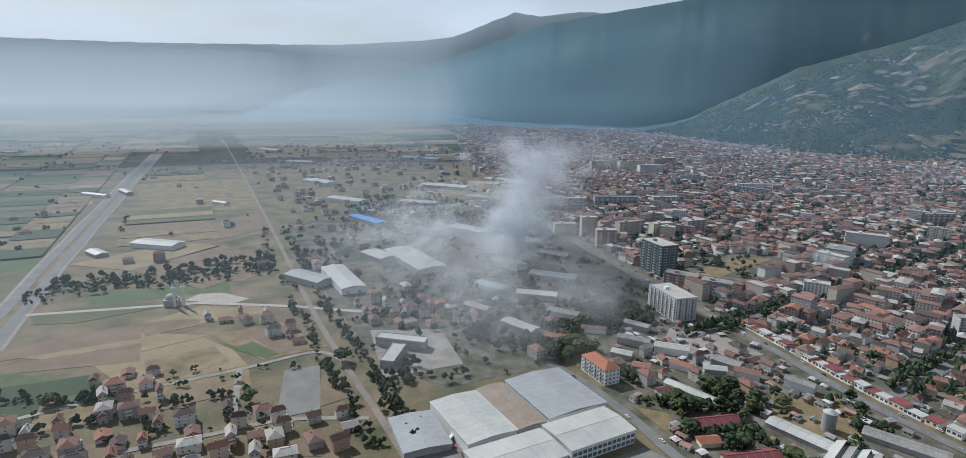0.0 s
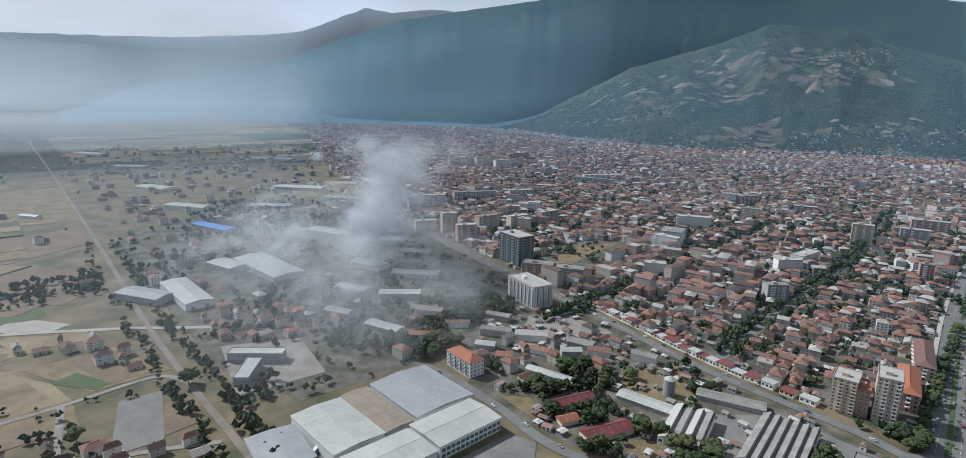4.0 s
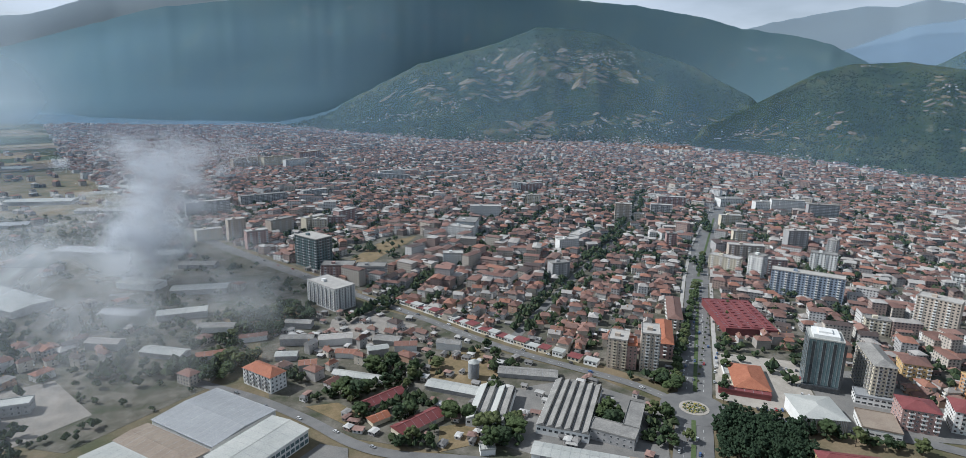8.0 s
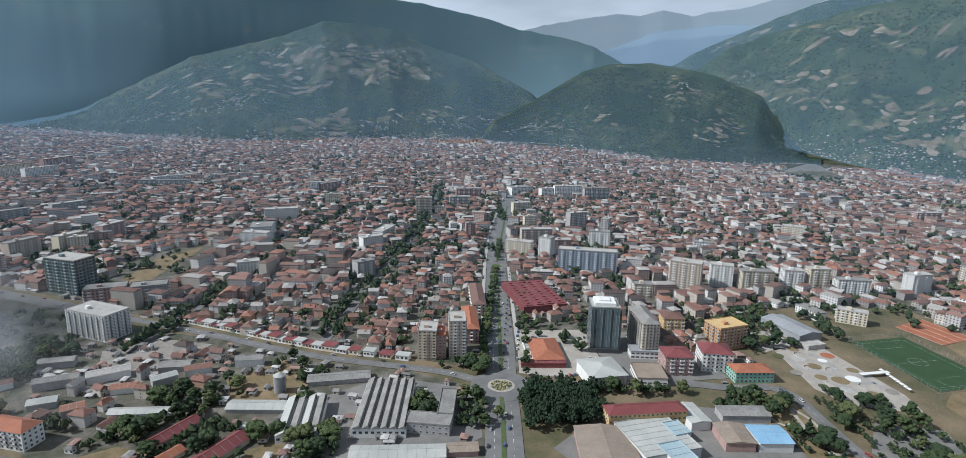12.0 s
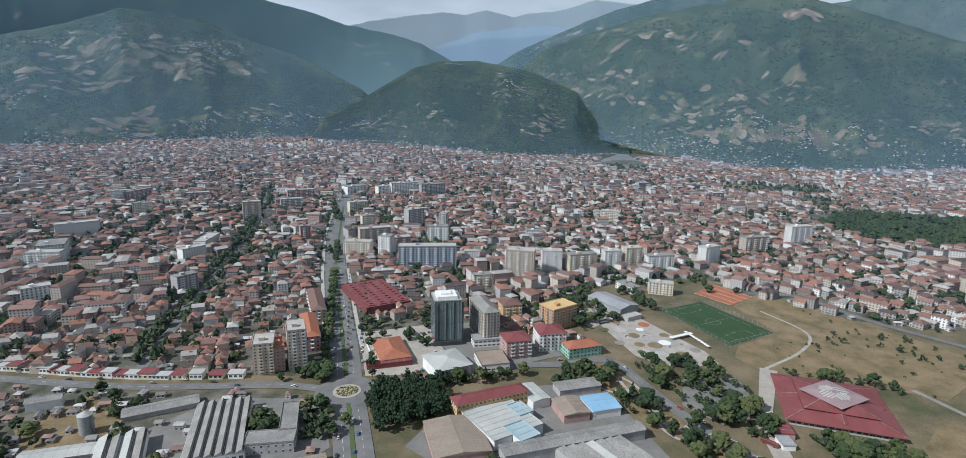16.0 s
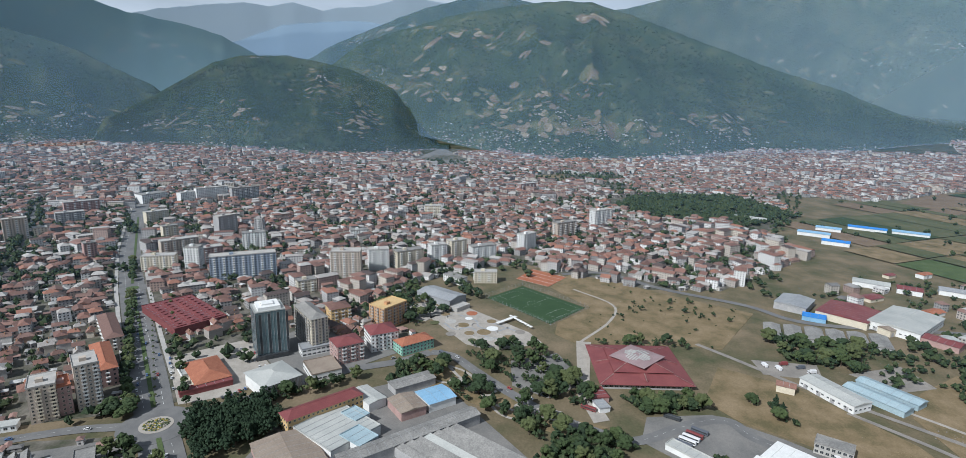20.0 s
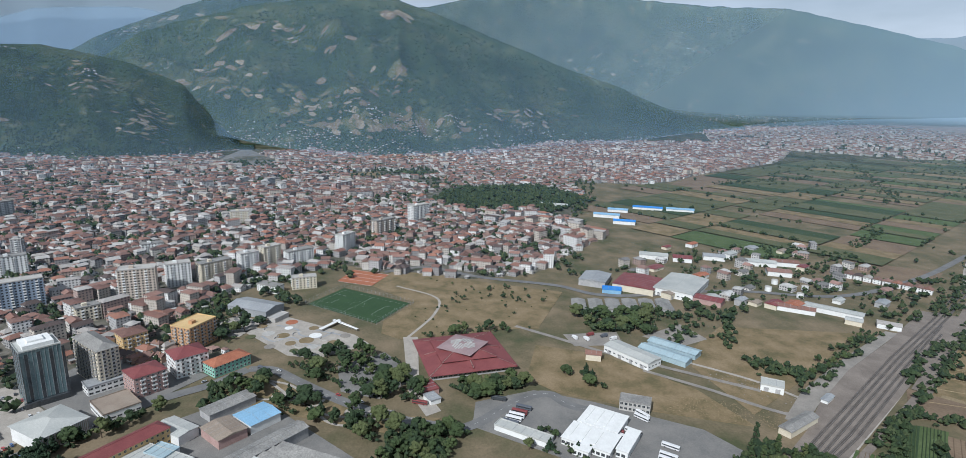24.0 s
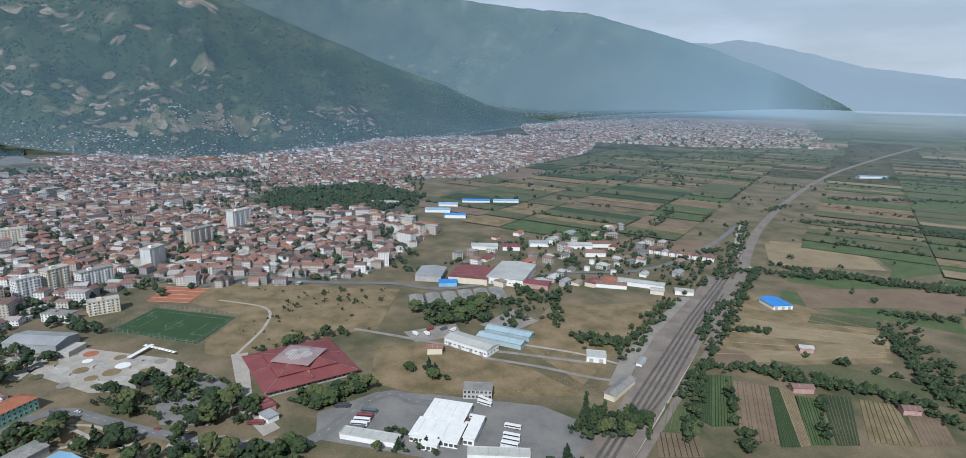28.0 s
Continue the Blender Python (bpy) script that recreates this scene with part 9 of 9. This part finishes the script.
x, y = scatter([(389, -266), (344, -323), (328, -304), (371, -238)], 900)
far_trees("rubble", np.c_[x, y, rng.uniform(0.4, 1.3, len(x))], "pale rubble and earth heaps on dry ground", "straw", 2)
x, y = scatter([(418, -307), (370, -361), (353, -339), (396, -290)], 200)
far_trees("rubble", np.c_[x, y, rng.uniform(0.5, 1.5, len(x))], "pale stones and earth heaps on dry ground", "gravel", 2)

# ---------------------------------------------------------------- vehicles
def lay(bm, vs):
    bmesh.ops.rotate(bm, cent=(0, 0, 0), matrix=Matrix.Rotation(radians(90), 3, "X"), verts=vs)


def make_car():
    ob = thing("car", 0, 0, 0, 0, "parked passenger car with dark windows", "car", "cars")
    bm = bmesh.new()
    prism(bm, [(-2.1, -0.82), (2.1, -0.82), (2.2, -0.5), (2.2, 0.5), (2.1, 0.82), (-2.1, 0.82), (-2.2, 0.5), (-2.2, -0.5)], 0.3, 0.85)
    prism(bm, [(-1.2, -0.62), (0.6, -0.62), (0.6, 0.62), (-1.2, 0.62)], 1.4, 1.46)
    part("body", bm, M["carpaint"], ob)
    bm = bmesh.new()
    lo = [bm.verts.new(v) for v in ((-1.75, -0.74, 0.85), (1.15, -0.74, 0.85), (1.15, 0.74, 0.85), (-1.75, 0.74, 0.85))]
    hi = [bm.verts.new(v) for v in ((-1.2, -0.6, 1.41), (0.6, -0.6, 1.41), (0.6, 0.6, 1.41), (-1.2, 0.6, 1.41))]
    for i in range(4):
        bm.faces.new((lo[i], lo[(i + 1) % 4], hi[(i + 1) % 4], hi[i]))
    bm.faces.new(hi)
    part("cabin_glass", bm, M["window"], ob)
    me = shared(("wheel", 0), lambda b: lay(b, cyl(b, 0, 0, -0.11, 0.11, 0.32, n=10)), [M["rubber"]])
    for x in (-1.35, 1.35):
        for y in (-0.78, 0.78):
            piece("wheel", me, ob, pose(x, y, 0.32))
    return ob


def make_bus(long=True):
    L = 12.0 if long else 7.5
    ob = thing("bus" if long else "lorry", 0, 0, 0, 0, "long white coach with dark windows" if long else "white box lorry with a dark cab", "bus" if long else "lorry", "parked buses" if long else "parked lorries")
    bm = bmesh.new()
    box(bm, -L / 2, -1.25, 0.4, L / 2 - (0 if long else 2.2), 1.25, 3.2)
    bmesh.ops.bevel(bm, geom=bm.edges[:], offset=0.15, segments=1, affect="EDGES")
    if not long:
        box(bm, L / 2 - 2.0, -1.2, 0.4, L / 2, 1.2, 2.4)
    part("body", bm, M["buspaint"], ob)
    bm = bmesh.new()
    if long:
        box(bm, -L / 2 + 0.4, -1.28, 1.6, L / 2 - 0.3, 1.28, 2.5)
        box(bm, L / 2 - 0.2, -1.1, 1.2, L / 2 + 0.03, 1.1, 2.7)
    else:
        box(bm, L / 2 - 0.9, -1.22, 1.4, L / 2 + 0.02, 1.22, 2.1)
    part("cabin_glass", bm, M["window"], ob)
    me = shared(("wheel", 1), lambda b: lay(b, cyl(b, 0, 0, -0.15, 0.15, 0.48, n=10)), [M["rubber"]])
    for x in (-L * 0.3, L * 0.3):
        for y in (-1.15, 1.15):
            piece("wheel", me, ob, pose(x, y, 0.48))
    return ob


M["buspaint"] = mat("coach_paint", [(0.66, 0.66, 0.66), (0.70, 0.70, 0.70), (0.05, 0.055, 0.06), (0.64, 0.64, 0.64), (0.20, 0.05, 0.05), (0.68, 0.68, 0.68), (0.10, 0.11, 0.13)], 1.0, 3.0, rough=0.35, rnd="object", tint=0.04)
car0 = make_car()
cars = []


def park(a, b, num, turn, z=0.62, skip=0.15, jit=0.4):
    for i in range(num):
        if rng.uniform() > skip:
            k = (i + 0.5) / num
            cars.append((a[0] + (b[0] - a[0]) * k + rng.normal(0, jit), a[1] + (b[1] - a[1]) * k + rng.normal(0, jit), turn + rng.normal(0, 3), z))


BA = math.degrees(math.atan2(U[1], U[0]))
for s in (-1, 1):
    park(uv(35, s * 12.2), uv(300, s * 12.2), 26, BA, 0.6, 0.4)
    park(uv(30, s * 5.0), uv(640, s * 5.0), 17, BA + (180 if s < 0 else 0), 0.6, 0.3, 1.2)
    park(uv(-95, s * 5.0), uv(-30, s * 5.0), 3, BA, 0.6, 0.2, 1.2)
park((360, 280), (255, 580), 14, 108, 0.62, 0.3, 1.8)
park((380, 236), (490, 95), 9, -52, 0.62, 0.3, 1.8)
park((500, 55), (400, -45), 8, -135, 0.62, 0.3, 1.6)
park((240, 640), (150, 920), 9, 108, 0.62, 0.3, 4)
park((70, 462), (150, 312), 5, -62, 0.6, 0.3, 1.2)
park((-26, 392), (-4, 348), 14, 25, 0.4, 0.1)
park((-36, 386), (-16, 342), 8, 25, 0.4, 0.3)
for i in range(4):
    park((455 + i * 12, 222 + i * 9), (470 + i * 11, 200 + i * 10), 5, 30, 0.42, 0.3)
park((406, 222), (440, 195), 12, 40, 0.42, 0.2)
park((488, -8), (505, -36), 9, 30, 0.42, 0.2)
park((474, -16), (492, -46), 9, 30, 0.42, 0.2)
park((452, -24), (468, -54), 9, 30, 0.42, 0.2)
park((346, -140), (322, -165), 8, -135, 0.42, 0.1)
park((336, -136), (316, -158), 9, -45, 0.42, 0.1)
park((330, -130), (308, -154), 9, -45, 0.42, 0.2)
park((205, 552), (245, 520), 10, 60, 0.4, 0.3)
park((170, 480), (200, 490), 6, 60, 0.4, 0.3)
park((385, 290), (372, 300), 6, 40, 0.4, 0.3)
for i, (x, y, a, z) in enumerate(cars[:135]):
    m = pose(x, y, z, 0, 0, a)
    if i == 0:
        car0.matrix_world = m
    else:
        copy_thing(car0, m)
bus0, lorry0 = make_bus(True), make_bus(False)
spots = [(389, -128, 53), (385, -124.5, 53), (381, -121, 53), (377, -117.5, 53), (394, -133, 53), (362, -213, -150), (347, -198, -140), (325, -214, -138), (316, -207, -138), (312, -204, -138), (308, -200, -138), (303, -196, -138), (340, -190, -140), (366, -216, 20), (411, -118, 60), (418, -58, 60), (350, -186, 50), (500, 62, 50), (-20, 352, 65)]
for i, (x, y, a) in enumerate(spots):
    m = pose(x, y, 0.42, 0, 0, a)
    if i == 0:
        bus0.matrix_world = m
    else:
        copy_thing(bus0, m)
for i, (x, y, a) in enumerate([(508, -222, 10), (503, -232, 10), (512, -240, 100), (506, -252, 100), (498, -258, 100), (402, -530, -60), (-16, 380, 25), (90, 318, 20)]):
    m = pose(x, y, 0.42, 0, 0, a)
    if i == 0:
        lorry0.matrix_world = m
    else:
        copy_thing(lorry0, m)

# ---------------------------------------------------------------- drifting smoke: fine flakes in loose puffs
def flakes(name, P, size, label):
    """P: places; each one a tiny turned flake."""
    n = len(P)
    d = rng.normal(0, 1, (n, 3, 3))
    d /= np.linalg.norm(d, axis=2)[:, :, None]
    v = (P[:, None] + d * size[:, None, None]).reshape(-1, 3)
    me = bpy.data.meshes.new(name)
    me.vertices.add(n * 3)
    me.vertices.foreach_set("co", v.astype(np.float32).ravel())
    me.loops.add(n * 3)
    me.loops.foreach_set("vertex_index", np.arange(n * 3, dtype=np.int32))
    me.polygons.add(n)
    me.polygons.foreach_set("loop_start", np.arange(0, n * 3, 3, dtype=np.int32))
    me.update(calc_edges=True)
    return tagged(hang(name, me, M["smoke"]), label, "smoke", kind="stuff")


def puff(x, y, z, r, n):
    q = rng.normal(0, 0.42, (n, 3)) * r
    q[:, 2] *= 0.8
    q = q + (x, y, z)
    return q[q[:, 2] > 2]


P = []
for i in range(150):                           # the rising column
    k = rng.uniform(0, 1) ** 0.8
    w = 24 + 50 * k
    P.append(puff(38 + 30 * k + rng.normal(0, w * 0.5), 780 + rng.normal(0, w * 0.6), 12 + 155 * k, rng.uniform(12, 34), 1800))
P = np.vstack(P)
flakes("smoke_column", P, rng.uniform(0.32, 0.66, len(P)), "rising column of grey smoke over the works")
# the veil that creeps over the works: thin sheets of smoke one above the other
def smoke_sheet(x0, y0, x1, y1, wid, z, dens, seed):
    n1, n2 = 26, 14
    d = Vector((x1 - x0, y1 - y0))
    L, d = d.length, d.normalized()
    verts, faces = [], []
    for i in range(n1):
        for j in range(n2):
            u, v = i / (n1 - 1), j / (n2 - 1) * 2 - 1
            x, y = x0 + d.x * L * u - d.y * v * wid, y0 + d.y * L * u + d.x * v * wid
            dome = (1 - v * v) * math.sin(math.pi * min(1, 0.1 + u * 0.9))
            verts.append((x, y, 6 + z * dome + 9 * noise.noise(Vector((x / 150, y / 150, seed)))))
    faces = [(i * n2 + j, i * n2 + j + 1, (i + 1) * n2 + j + 1, (i + 1) * n2 + j) for i in range(n1 - 1) for j in range(n2 - 1)]
    me = bpy.data.meshes.new("smoke_veil")
    me.from_pydata([(p[0], p[1], max(3.0, p[2])) for p in verts], [], faces)
    me.polygons.foreach_set("use_smooth", [True] * len(faces))
    layer = me.uv_layers.new(name="spread")
    uvs = np.array([(k // n2 / (n1 - 1) * 2 - 1, k % n2 / (n2 - 1) * 2 - 1) for f in faces for k in f])
    layer.data.foreach_set("uv", uvs.ravel())
    m = haze("smoke_%d" % seed, [(0, dens), (5000, dens)], (), (0.82, 0.86, 0.90))
    nd, l = m.node_tree.nodes, m.node_tree.links
    mix = [q for q in nd if q.type == "MIX_SHADER" and q.inputs[0].is_linked][0]
    uv_ = nd.new("ShaderNodeUVMap")
    ln = nd.new("ShaderNodeVectorMath")
    ln.operation = "LENGTH"
    l.new(uv_.outputs["UV"], ln.inputs[0])
    fade = nd.new("ShaderNodeMapRange")
    fade.interpolation_type = "SMOOTHSTEP"
    fade.inputs["From Min"].default_value, fade.inputs["From Max"].default_value = 1.0, 0.25
    l.new(ln.outputs["Value"], fade.inputs["Value"])
    geo = nd.new("ShaderNodeNewGeometry")
    wisp = nd.new("ShaderNodeTexNoise")
    wisp.inputs["Scale"].default_value, wisp.inputs["Detail"].default_value, wisp.inputs["Distortion"].default_value = 0.011, 6, 1.2
    drift = nd.new("ShaderNodeMapping")          # drawn out along the wind
    drift.inputs["Scale"].default_value = (1.0, 0.32, 1.0)
    l.new(geo.outputs["Position"], drift.inputs["Vector"])
    l.new(drift.outputs["Vector"], wisp.inputs["Vector"])
    cut = nd.new("ShaderNodeMapRange")
    cut.inputs["From Min"].default_value, cut.inputs["From Max"].default_value, cut.inputs["To Max"].default_value = 0.30, 0.72, dens
    l.new(wisp.outputs["Fac"], cut.inputs["Value"])
    mul = nd.new("ShaderNodeMath")
    mul.operation = "MULTIPLY"
    l.new(fade.outputs["Result"], mul.inputs[0])
    l.new(cut.outputs["Result"], mul.inputs[1])
    l.new(mul.outputs[0], mix.inputs[0])
    return tagged(hang("smoke_veil", me, m), "thin grey smoke drifting over the works", "smoke", kind="stuff")


smoke_sheet(10, 330, 60, 1000, 190, 30, 0.5, 1)
smoke_sheet(-60, 380, 20, 1250, 270, 44, 0.48, 2)
smoke_sheet(-30, 520, 40, 1500, 260, 60, 0.5, 3)
